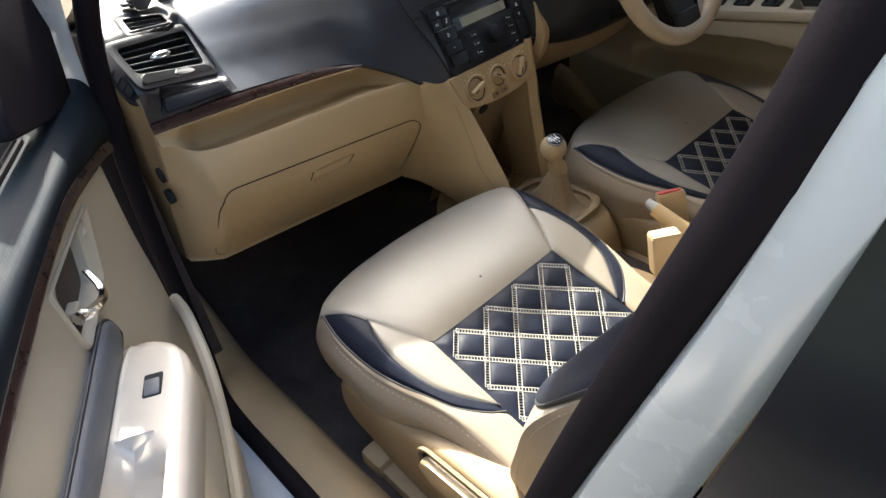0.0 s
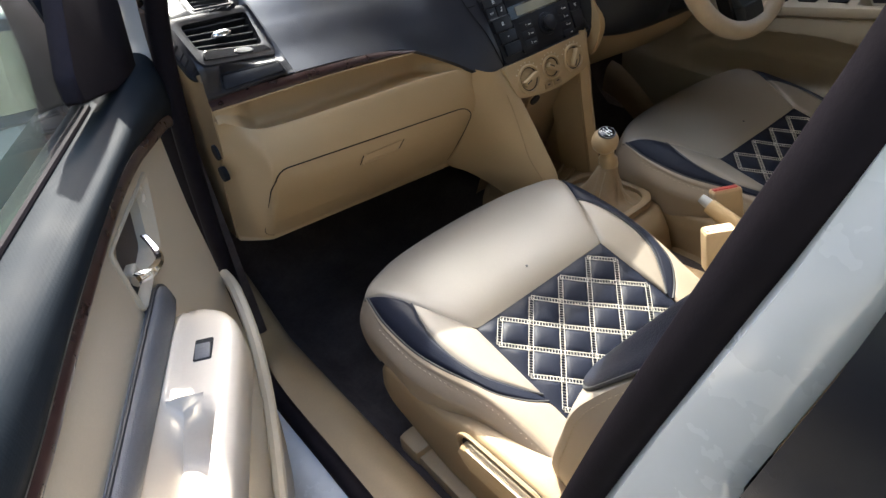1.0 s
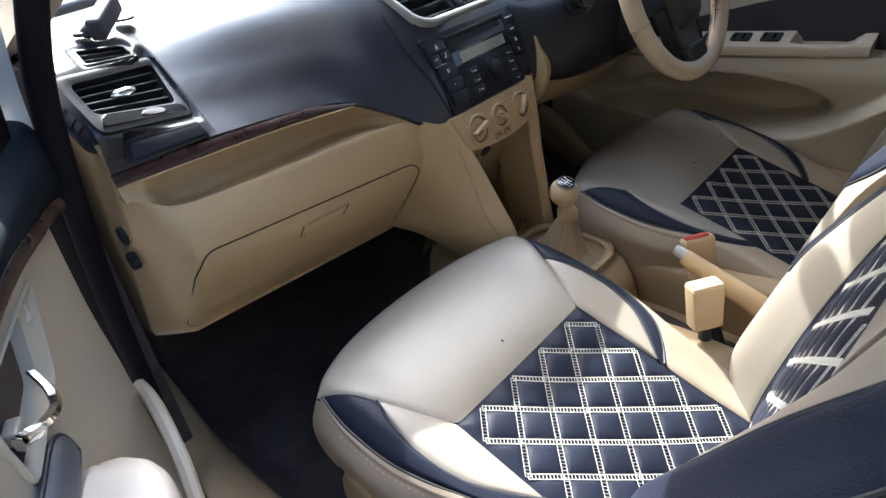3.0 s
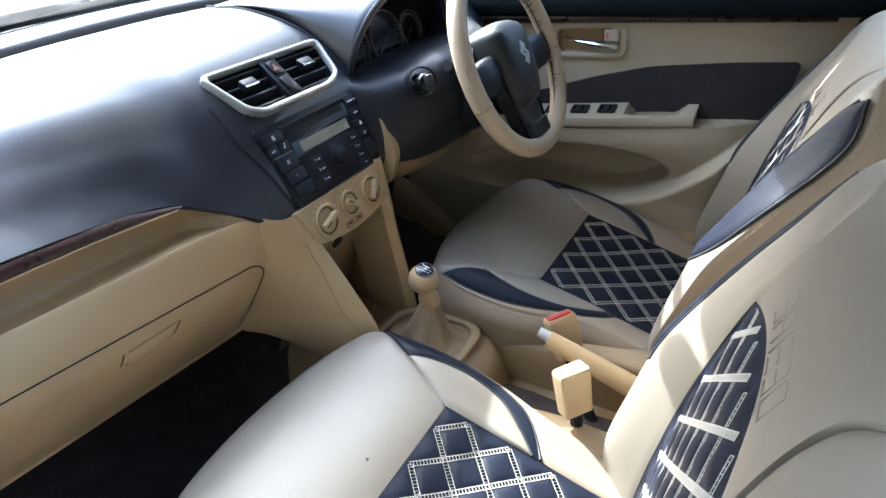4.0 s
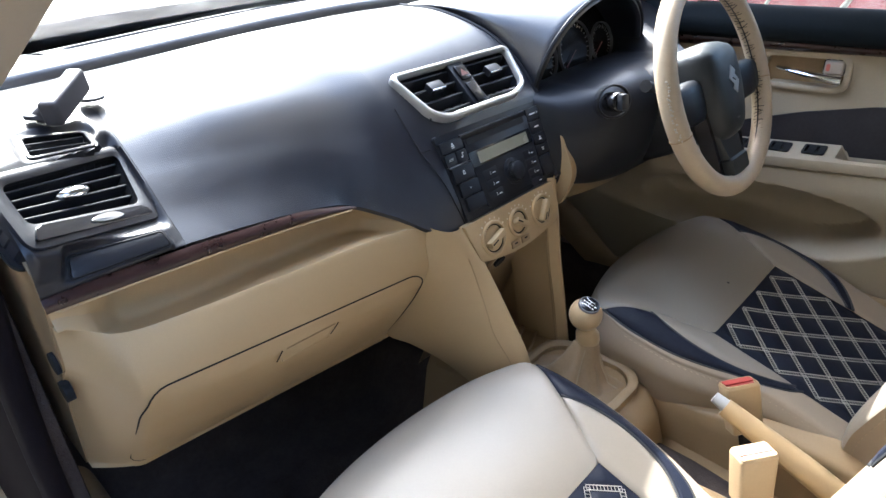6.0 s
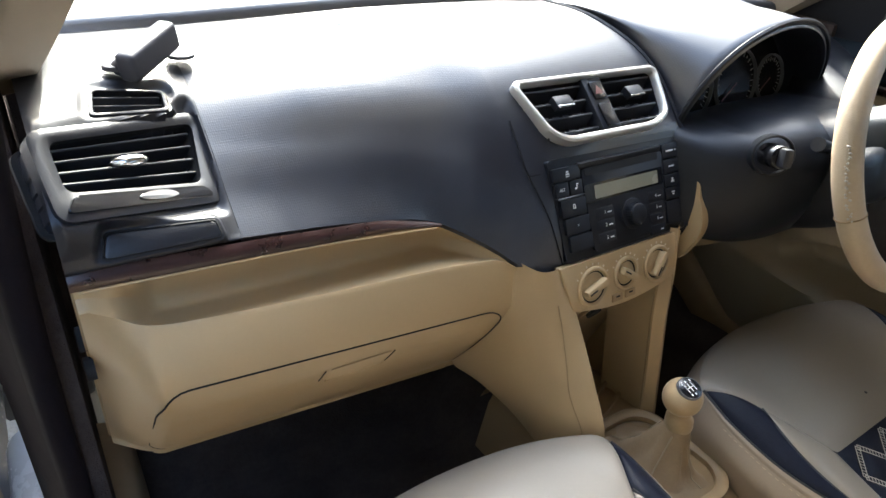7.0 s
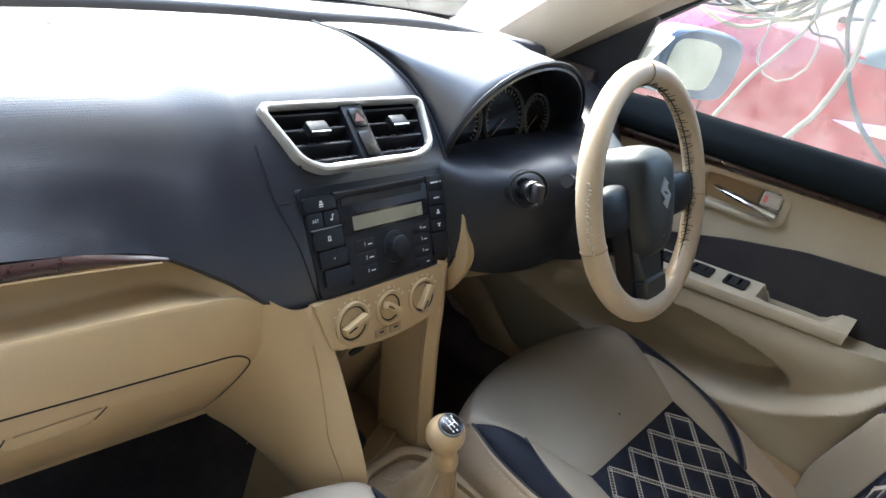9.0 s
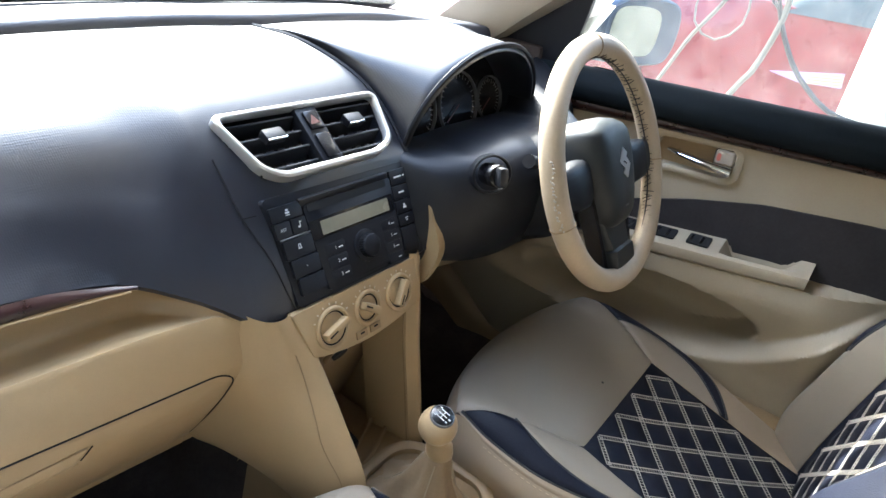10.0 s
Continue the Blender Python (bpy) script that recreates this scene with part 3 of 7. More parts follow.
            part("rim", bm, M_SILVER, wheel)
    # bonnet and front wings outside
    bm = bmesh.new()
    def bonnet(u, v):
        x, y = lerp(-0.80, 0.80, u), lerp(0.66, 1.75, v)
        return (x, y, 0.985 - 0.10 * sstep(0.3, 1.0, v) - 0.05 * abs(2 * u - 1) ** 3 - 0.08 * v * v)
    grid(bm, bonnet, 20, 14)
    part("bonnet", bm, M_WHITE, body, "white painted bonnet")
    for s in (-1, 1):
        bm = bmesh.new()
        grid(bm, lambda u, v, s=s: (s * (0.80 + 0.03 * math.sin(v * math.pi)), lerp(0.28, 1.75, u), lerp(0.935 - 0.16 * u, 0.25, v)), 14, 8)
        part("front_wing", bm, M_WHITE, body, "white painted front wing")
    bm = bmesh.new()
    grid(bm, lambda u, v: (lerp(-0.68, 0.68, u), 0.66 - 0.02 * v, lerp(0.98, 0.30, v)), 4, 6)
    part("firewall", bm, M_CARPET, body, "dark lining ahead of the footwells")
    for s in (-1, 1):
        bm = bmesh.new()
        box(bm, pose(s * 0.672, 0.405, 0.66), 0.03, 0.50, 0.72, 0.01)
        part("kick_panel", bm, M_CARPET, body, "dark side lining of the footwell")
    # Unseen black block, added so that gaps in the dashboard look dark.
    bm = bmesh.new()
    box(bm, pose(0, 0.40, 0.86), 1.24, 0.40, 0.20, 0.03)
    part("dash_core", bm, M_VOID, body, "black filler block inside the dashboard")


roof()

# ---- dashboard ----
dash = thing("dashboard", (0, 0.2, 0.55), "two-tone black and beige car dashboard with dark wood strip", "dashboard")

PAD = [
    (-0.495, (0.405, 1.014, 0.30, 1.018, 0.215, 0.995, 0.155, 0.955, 0.112, 0.919, 0.077, 0.893)),
    (-0.38, (0.40, 1.020, 0.29, 1.022, 0.20, 0.995, 0.142, 0.945, 0.106, 0.906, 0.079, 0.880)),
    (-0.28, (0.395, 1.026, 0.28, 1.026, 0.19, 0.990, 0.132, 0.935, 0.098, 0.888, 0.080, 0.860)),
    (-0.21, (0.39, 1.030, 0.275, 1.028, 0.18, 0.985, 0.115, 0.920, 0.075, 0.865, 0.055, 0.824)),
    (-0.152, (0.39, 1.032, 0.27, 1.030, 0.165, 0.990, 0.097, 0.917, 0.048, 0.840, 0.022, 0.786)),
    (-0.10, (0.385, 1.034, 0.27, 1.031, 0.165, 0.997, 0.085, 0.920, 0.035, 0.842, 0.016, 0.779)),
    (0.0, (0.37, 1.038, 0.27, 1.033, 0.165, 0.999, 0.08, 0.925, 0.030, 0.850, 0.010, 0.782)),
    (0.15, (0.335, 1.041, 0.26, 1.033, 0.165, 0.997, 0.08, 0.922, 0.030, 0.850, 0.012, 0.788)),
]
VENT = frame_of((0.007, 0.112, 0.957), (1, 0, 0), (0, 0.77, 0.64))
VENT_OUT = corner_round([(-0.138, 0.045), (-0.108, -0.034), (-0.083, -0.050), (0.083, -0.050), (0.118, -0.034), (0.137, 0.045)], 0.016, 5)
VENT_IN = corner_round([(-0.128, 0.038), (-0.103, -0.029), (-0.078, -0.041), (0.080, -0.041), (0.111, -0.029), (0.128, 0.038)], 0.012, 5)


def pad_point(x, v):
    c = table(PAD, x)
    rows = [(i / 5, (c[2 * i], c[2 * i + 1])) for i in range(6)]
    return table(rows, v)


def gap_to(poly, x, y):
    """Distance from (x, y) to a closed outline, negative inside it."""
    best, inside = 9.0, False
    for (x0, y0), (x1, y1) in zip(poly, poly[1:] + poly[:1]):
        dx, dy = x1 - x0, y1 - y0
        t = min(max(((x - x0) * dx + (y - y0) * dy) / (dx * dx + dy * dy + 1e-12), 0.0), 1.0)
        best = min(best, math.hypot(x - x0 - t * dx, y - y0 - t * dy))
        if (y0 > y) != (y1 > y) and x < x0 + (y - y0) * dx / dy:
            inside = not inside
    return -best if inside else best


RADIO = frame_of((0.010, 0.046, 0.853), (1, 0, 0), (0, 0.068, 0.140))
RADIO_OUT = corner_round([(-0.112, -0.074), (0.118, -0.072), (0.128, 0.060), (-0.124, 0.062)], 0.006)
VENT_MID = [(lerp(a[0], b[0], 0.45), lerp(a[1], b[1], 0.45)) for a, b in zip(VENT_OUT, VENT_IN)]


def dash_pad():
    bm = bmesh.new()
    inv = VENT.inverted()
    rinv = RADIO.inverted()
    vup, rup = VENT.to_3x3() @ Vector((0, 0, 1)), RADIO.to_3x3() @ Vector((0, 0, 1))
    def f(u, v):
        right = table([(0.0, 0.094), (0.25, 0.125), (0.5, 0.150), (1.0, 0.140)], v)
        x = lerp(-0.495, right, u)
        y, z = pad_point(x, v)
        p = Vector((x, y, z))
        q = inv @ p
        if abs(q.z) < 0.05 and abs(q.x) < 0.18 and abs(q.y) < 0.09:
            d = gap_to(VENT_MID, q.x, q.y)
            if d < 0:
                p -= vup * (q.z + 0.033)
            elif d < 0.03 and q.z > 0.001:
                p -= vup * (q.z - 0.001) * (1 - sstep(0.008, 0.03, d))
        q = rinv @ p
        if abs(q.z) < 0.05 and abs(q.x) < 0.16 and abs(q.y) < 0.11:
            d = gap_to(RADIO_OUT, q.x, q.y)
            if d < -0.006:
                p -= rup * (q.z + 0.010)
            elif d < 0.025 and q.z > 0.002:
                p -= rup * (q.z - 0.002) * (1 - sstep(0.006, 0.025, d))
        return p
    rows = grid(bm, f, 220, 130)
    # rolled lower edge
    last = [r[-1] for r in rows]
    low = [bm.verts.new(v.co + Vector((0, 0.004, -0.006))) for v in last]
    low2 = [bm.verts.new(v.co + Vector((0, 0.03, -0.006))) for v in last]
    for a, b in ((last, low), (low, low2)):
        for k in range(len(a) - 1):
            bm.faces.new((a[k], a[k + 1], b[k + 1], b[k]))
    part("upper_pad", bm, M_DASH, dash, "black grained upper dashboard pad")
    # ledge between the pad and the windscreen: raised lip, flat top, demister slot
    def ledge_line(x):
        y = table([(-0.6, 0.412), (-0.495, 0.403), (-0.15, 0.390), (0.0, 0.370), (0.1, 0.348), (0.35, 0.328), (0.62, 0.255)], x)
        z = table([(-0.6, 1.006), (-0.495, 1.013), (-0.15, 1.031), (0.0, 1.037), (0.15, 1.040), (0.35, 1.042), (0.62, 1.022)], x)
        return y, z
    LIP_PROF = [(-0.012, -0.008), (-0.001, -0.004), (0.003, 0.006), (0.008, 0.013), (0.016, 0.016), (0.05, 0.017), (0.088, 0.014), (0.092, 0.006), (0.094, -0.012), (0.118, -0.014), (0.120, 0.004), (0.126, 0.010), (0.17, 0.002), (0.27, -0.022)]
    bm = bmesh.new()
    rows = []
    for k in range(61):
        x = lerp(-0.60, 0.62, k / 60)
        y, z = ledge_line(x)
        m = sstep(-0.47, -0.43, x) * (1 - sstep(0.44, 0.50, x))
        rows.append([bm.verts.new((x, y + dy, z + (dz if i not in (7, 8, 9, 10) else lerp(0.013, dz, m)))) for i, (dy, dz) in enumerate(LIP_PROF)])
    for a, b in zip(rows, rows[1:]):
        for i in range(len(LIP_PROF) - 1):
            bm.faces.new((a[i], b[i], b[i + 1], a[i + 1]))
    part("defroster_ledge", bm, M_DASH, dash, "dull black ledge with a long demister slot")
    bm = bmesh.new()
    pts = [(table([(0.0, 0.094), (0.25, 0.125), (0.5, 0.150), (1.0, 0.140)], v), *pad_point(table([(0.0, 0.094), (0.25, 0.125), (0.5, 0.150), (1.0, 0.140)], v), v)) for v in [k / 14 for k in range(15)]]
    tube(bm, pts, 0.0035, 6, count=40)
    part("edge_moulding", bm, M_BLACK, dash, "satin black edge of the centre console")
    # seams of the centre panel
    def on_pad(x, v, d=0.0012):
        y, z = pad_point(x, v)
        p = Vector((x, y, z))
        for fr, out, lift in ((VENT, VENT_OUT, 0.001), (RADIO, RADIO_OUT, 0.002)):
            q = fr.inverted() @ p
            e = gap_to(out, q.x, q.y)
            if e < 0.03 and lift < q.z < 0.05:
                p -= (fr.to_3x3() @ Vector((0, 0, 1))) * (q.z - lift) * (1 - sstep(0.007, 0.03, e))
        return p + Vector((0, -0.0011, 0.0009))
    for pts in ([(-0.142, 0.52), (-0.140, 0.58), (-0.137, 0.66), (-0.122, 0.78), (-0.112, 0.90), (-0.104, 0.985)], [(-0.136, 0.665), (-0.05, 0.672), (0.06, 0.672), (0.140, 0.665)]):
        bm = bmesh.new()
        tube(bm, [on_pad(x, v) for x, v in pts], 0.0009, 5, count=50)
        part("panel_seam", bm, M_VOID, dash)


dash_pad()


def centre_vents():
    v = thing("centre_vents", VENT.translation, "twin centre air vents with silver surround and hazard switch", "air vent")
    bm = bmesh.new()
    ring_frame(bm, VENT_OUT, VENT_IN, VENT, 0.006, 0.002)
    part("surround", bm, M_SILVER, v, "satin silver surround")
    # Black plate carries the darkness inside the vents.
    bm = bmesh.new()
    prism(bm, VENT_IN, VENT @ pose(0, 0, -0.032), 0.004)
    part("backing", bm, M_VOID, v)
    bm = bmesh.new()
    box(bm, VENT @ pose(0.002, -0.001, -0.008), 0.036, 0.082, 0.022, 0.004)
    part("divider", bm, M_BLACK, v)
    for dy, nm in ((0.017, "hazard_button"), (-0.02, "blank_button")):
        bm = bmesh.new()
        box(bm, VENT @ pose(0.002, dy, 0.005), 0.021, 0.034 if dy < 0 else 0.026, 0.004, 0.0015)
        part(nm, bm, M_GLOSS, v)
    bm = bmesh.new()
    tri = [(0, 0.007), (-0.008, -0.006), (0.008, -0.006)]
    prism(bm, tri, VENT @ pose(0.002, 0.017, 0.0068), 0.0006)
    part("warning_mark", bm, M_FAINT, v, "faint red triangle mark")
    for sx in (-1, 1):
        for k in range(4):
            yy = 0.031 - 0.021 * k
            half = lerp(0.102, 0.126, (yy + 0.045) / 0.09)
            x0, x1 = (-half, -0.017) if sx < 0 else (0.021, half)
            bm = bmesh.new()
            box(bm, VENT @ pose((x0 + x1) / 2, yy - 0.004, -0.012, -22, 0, 0), x1 - x0, 0.0035, 0.022, 0.0012, 1)
            part("slat", bm, M_SLAT, v)
        for k in range(5):
            xx = sx * (0.034 + 0.018 * k) + 0.002
            bm = bmesh.new()
            box(bm, VENT @ pose(xx, -0.002, -0.025), 0.0016, 0.074, 0.008)
            part("vane", bm, M_SLAT, v)
        bm = bmesh.new()
        box(bm, VENT @ pose(sx * 0.068 + 0.002, 0.008, 0.002, -14, 0, 0), 0.030, 0.017, 0.012, 0.003)
        tab = part("tab", bm, M_BLACK, v)
        bm = bmesh.new()
        box(bm, VENT @ pose(sx * 0.068 + 0.002, 0.0005, 0.0085, -14, 0, 0), 0.029, 0.003, 0.003, 0.001, 1)
        part("tab_edge", bm, M_CHROME, tab, "bright metal edge")


centre_vents()

M_BUTTON = M_BLACK


def text_mark(words, m, size, parent):
    cu = bpy.data.curves.new("print", "FONT")
    cu.body, cu.size, cu.align_x, cu.align_y = words, size, "CENTER", "CENTER"
    ob = bpy.data.objects.new("print", cu)
    scene.collection.objects.link(ob)
    me = bpy.data.meshes.new_from_object(ob.evaluated_get(bpy.context.evaluated_depsgraph_get()))
    bpy.data.objects.remove(ob)
    me.transform(Matrix.Translation(-ROOT[parent]) @ m)
    me.materials.append(M_PRINT)
    o = new("print", me)
    o.parent = parent
    ROOT[o] = ROOT[parent]
    return o


def bars(parent, m, rows, mat=M_PRINT, name="print_bar"):
    bm = bmesh.new()
    for x, y, w, h in rows:
        box(bm, m @ pose(x, y, 0), w, h, 0.0005)
    return part(name, bm, mat, parent)


def radio():
    r = thing("car_radio", RADIO.translation, "black in-dash car radio with small grey display and round knob", "radio")
    bm = bmesh.new()
    prism(bm, RADIO_OUT, RADIO @ pose(0, 0, -0.016), 0.019, 0.002)
    part("fascia", bm, M_BLACK, r)
    # proud centre face under a sloping brow
    bm = bmesh.new()
    prism(bm, corner_round([(-0.064, -0.068), (0.082, -0.066), (0.086, 0.044), (-0.072, 0.043)], 0.005), RADIO @ pose(0, 0, 0.002), 0.0052, 0.0014)
    face = part("centre_face", bm, M_BLACK, r)
    bm = bmesh.new()
    box(bm, RADIO @ pose(0.003, 0.0475, 0.0055, 24, 0, 0), 0.160, 0.010, 0.006, 0.002)
    part("brow", bm, M_SATIN, face, "satin black brow over the disc slot")
    bm = bmesh.new()
    prism(bm, rounded(0.142, 0.010, 0.003), RADIO @ pose(0.004, 0.0385, 0.0072), 0.0008)
    part("disc_slot", bm, M_VOID, face)
    bm = bmesh.new()
    prism(bm, rounded(0.152, 0.024, 0.003), RADIO @ pose(0.006, 0.0100, 0.0072), 0.0008)
    part("display_surround", bm, M_GLOSS, face)
    bm = bmesh.new()
    prism(bm, rounded(0.124, 0.0178, 0.0015), RADIO @ pose(0.009, 0.0098, 0.0076), 0.0010)
    part("display", bm, M_LCD, r, "unlit grey-green display")
    KX, KY = 0.013, -0.032
    bm = bmesh.new()
    disc(bm, RADIO @ pose(KX, KY, 0.0068), 0.0215, 0.003, 36, 0.001)
    disc(bm, RADIO @ pose(KX, KY, 0.0095), 0.0150, 0.012, 32, 0.003)
    knob = part("knob", bm, M_BLACK, r, "round ribbed volume knob")
    bm = bmesh.new()
    for k in range(28):
        a = 2 * math.pi * k / 28
        box(bm, RADIO @ pose(KX + 0.0150 * math.cos(a), KY + 0.0150 * math.sin(a), 0.0145, 0, 0, math.degrees(a)), 0.0016, 0.0014, 0.009)
    part("knurl", bm, M_SLAT, knob)
    def key(x, y, w, h, words="", mark=(), skew=0.0):
        bm = bmesh.new()
        prism(bm, [(px, py) for px, py in rounded(w, h, 0.0016, 4, skew)], RADIO @ pose(x, y, 0.002), 0.0056, 0.0010, 2)
        k = part("button", bm, M_BUTTON, r)
        if words:
            text_mark(words, RADIO @ pose(x, y, 0.0080), 0.0066 if len(words) < 3 else 0.0054, k)
        for mx, my, mw, mh in mark:
            bars(k, RADIO @ pose(x, y, 0.0078), [(mx, my, mw, mh)])
        return k
    # left bank
    key(-0.0975, 0.0415, 0.047, 0.0175, "", [(0.001, 0.0025, 0.0036, 0.0022), (0.001, -0.0006, 0.0060, 0.0022), (0.001, -0.0034, 0.0060, 0.0010)])
    key(-0.1080, 0.0222, 0.0225, 0.0185, "AST")
    key(-0.0835, 0.0222, 0.0225, 0.0185, "", [(0.0008, 0.002, 0.0010, 0.006), (-0.001, -0.0014, 0.003, 0.002), (0.002, 0.0042, 0.003, 0.0012)])
    key(-0.0915, -0.0025, 0.044, 0.0235, "", [(-0.0015, 0.0014, 0.0010, 0.0044), (0.0015, 0.0014, 0.0010, 0.0044), (0, 0.0036, 0.0034, 0.0010), (0, -0.0014, 0.0050, 0.0010)])
    key(-0.0885, -0.0262, 0.042, 0.0215, "v")
    key(-0.0855, -0.0500, 0.040, 0.0215)
    bm = bmesh.new()
    box(bm, RADIO @ pose(-0.0925, 0.0113, 0.0065), 0.046, 0.0014, 0.0030, 0.0005, 1)
    part("bright_edge", bm, M_DIM, r, "thin grey edge between the keys")
    # preset keys beside the knob
    for k, word in enumerate("123"):
        key(-0.0385, -0.0195 - 0.0172 * k, 0.034, 0.0145, word, [(0.0085, -0.0008, 0.0070, 0.0014)])
    for k in range(4):
        key(0.0640, -0.0165 - 0.0160 * k, 0.030, 0.0135, "456"[k] if k < 3 else "", [(0.0070, -0.0010, 0.0060, 0.0013)])
    # right bank
    key(0.1040, 0.0415, 0.034, 0.0205, "", [(-0.002, 0, 0.0150, 0.0022), (0.0105, 0, 0.0030, 0.0022)])
    key(0.1040, 0.0195, 0.034, 0.0195, "", [(-0.001, 0, 0.0110, 0.0022)])
    key(0.1030, -0.0005, 0.033, 0.0175, "", [(0, 0.0015, 0.0034, 0.0034), (0, -0.0018, 0.0064, 0.0026)])
    key(0.1020, -0.0190, 0.032, 0.0165, "", [(0, 0.0016, 0.0064, 0.0012), (0, -0.0014, 0.0030, 0.0022)])
    key(0.1005, -0.0460, 0.030, 0.0330)


radio()

HVAC = frame_of((0.004, -0.003, 0.748), (1, 0, 0), (0, 0.020, 0.062))


def heater_panel():
    h = thing("heater_panel", HVAC.translation, "beige heater control panel with three round knobs", "heater controls")
    bm = bmesh.new()
    top = [(-0.122 + 0.243 * k / 12, 0.040) for k in range(13)]
    low = [(0.104 - 0.204 * k / 12, -0.026 - 0.013 * math.sin(math.pi * k / 12)) for k in range(13)]
    prism(bm, corner_round(low[::-1] + top[::-1], 0.004, 2)[::-1], HVAC @ pose(0, 0, -0.012), 0.014, 0.003)
    part("panel", bm, M_BEIGE, h)
    for x, y, r, turn in ((-0.064, 0.001, 0.0235, 18), (0.0, 0.004, 0.0195, -32), (0.064, 0.002, 0.0225, 55)):
        bm = bmesh.new()
        n = 32
        ring_frame(bm, [((r + 0.005) * math.cos(6.2832 * k / n) + x, (r + 0.005) * math.sin(6.2832 * k / n) + y) for k in range(n)],
                   [((r - 0.001) * math.cos(6.2832 * k / n) + x, (r - 0.001) * math.sin(6.2832 * k / n) + y) for k in range(n)], HVAC, 0.004, 0.002)
        part("bezel", bm, M_BEIGE, h)
        # Thin black ring paints the shadow round the knob's grip.
        bm = bmesh.new()
        ring_frame(bm, [((r - 0.0005) * math.cos(6.2832 * k / n) + x, (r - 0.0005) * math.sin(6.2832 * k / n) + y) for k in range(n)],
                   [((r - 0.003) * math.cos(6.2832 * k / n) + x, (r - 0.003) * math.sin(6.2832 * k / n) + y) for k in range(n)], HVAC, 0.0006, 0.0022)
        part("recess", bm, M_VOID, h)
        bm = bmesh.new()
        disc(bm, HVAC @ pose(x, y, -0.002), r - 0.0032, 0.005, 28, 0.001)
        box(bm, HVAC @ pose(x, y, 0.0085, 0, 0, turn), (r - 0.0035) * 2, 0.011, 0.012, 0.0035, 2)
        k = part("knob", bm, M_BEIGE, h, "beige plastic turning knob")
        bm = bmesh.new()
        box(bm, HVAC @ pose(x, y, 0.0147, 0, 0, turn) @ pose(-r * 0.45, 0, 0), r * 0.6, 0.002, 0.0008)
        part("pointer", bm, M_VOID, k)
        bm = bmesh.new()
        for q in range(7):
            a = radians(30 + 20 * q)
            box(bm, HVAC @ pose(x + (r + 0.0085) * math.cos(a), y + (r + 0.0085) * math.sin(a), 0.0024, 0, 0, math.degrees(a)), 0.003, 0.002, 0.0006)
        part("scale_marks", bm, M_SCALE, k)
    for x in (-0.018, 0.008):
        bm = bmesh.new()
        box(bm, HVAC @ pose(x, -0.027, 0.003), 0.020, 0.011, 0.003, 0.001)
        b = part("button", bm, M_BEIGE_D, h)
        bm = bmesh.new()
        box(bm, HVAC @ pose(x, -0.0255, 0.0047), 0.007, 0.0022, 0.0006)
        part("indicator", bm, M_VOID, b)


heater_panel()

# lower passenger fascia
TOPLINE = [(-0.636, (0.060, 0.890)), (-0.52, (0.065, 0.881)), (-0.46, (0.068, 0.876)), (-0.27, (0.078, 0.853)), (-0.22, (0.062, 0.833)), (-0.18, (0.042, 0.805)), (-0.150, (0.026, 0.784))]
LIP = [(-0.636, (0.045, 0.868)), (-0.60, (0.046, 0.846)), (-0.56, (0.046, 0.836)), (-0.40, (0.042, 0.824)), (-0.20, (0.042, 0.804)), (-0.150, (0.028, 0.776))]


def fascia_row(x):
    """Heights and depths of the lower fascia at x, from the wood strip down."""
    t, lip = table(TOPLINE, x), table(LIP, x)
    k = (x + 0.62) / 0.435
    m = sstep(-0.622, -0.575, x) * (1 - sstep(-0.245, -0.185, x))
    deep = 0.030 * m
    face = [(lerp(0.026, 0.034, k), lerp(0.808, 0.772, k)), (lerp(0.022, 0.030, k), lerp(0.776, 0.735, k)), (lerp(0.045, 0.045, k), lerp(0.72, 0.69, k)),
            (lerp(0.085, 0.078, k), lerp(0.655, 0.63, k)), (lerp(0.125, 0.115, k), lerp(0.606, 0.577, k)), (lerp(0.150, 0.135, k), lerp(0.595, 0.566, k)), (0.32, lerp(0.615, 0.60, k))]
    mid = (lerp(t[0], lip[0], 0.5), lerp(t[1], lip[1], 0.5))
    bend = 0.105 * max(0.0, (-0.596 - x) / 0.047) ** 1.35
    lip = (lip[0] + bend * 0.22, lip[1])
    face = [(y + bend * k, z) for (y, z), k in zip(face, (0.55, 0.85, 0.9, 0.7, 0.45, 0.3, 0.3))]
    return [t, (t[0] + 0.012 * m, t[1] - 0.005), (t[0] + deep * 0.85, lerp(mid[1], t[1] - 0.016, m)), (t[0] + deep, lerp(mid[1], lip[1] + 0.004, m)),
            (lerp(mid[0], t[0] + deep * 0.7, m), lip[1] - 0.010 * m), (lip[0] + 0.009 * m, lip[1] - 0.006 * m), lip] + face


def fascia_point(x, v):
    rows = fascia_row(x)
    n = len(rows) - 1
    y, z = table([(i / n, p) for i, p in enumerate(rows)], v)
    return Vector((x, y, z))


def fascia_at(x, z):
    """The point of the outer face at x and height z, below the tray's lip."""
    rows = fascia_row(x)[6:12]
    for a, b in zip(rows, rows[1:]):
        if b[1] <= z <= a[1]:
            t = (a[1] - z) / (a[1] - b[1])
            return Vector((x, table([(i, p[0]) for i, p in enumerate(rows)], rows.index(a) + t), z))
    return Vector((x, rows[-1][0], z))


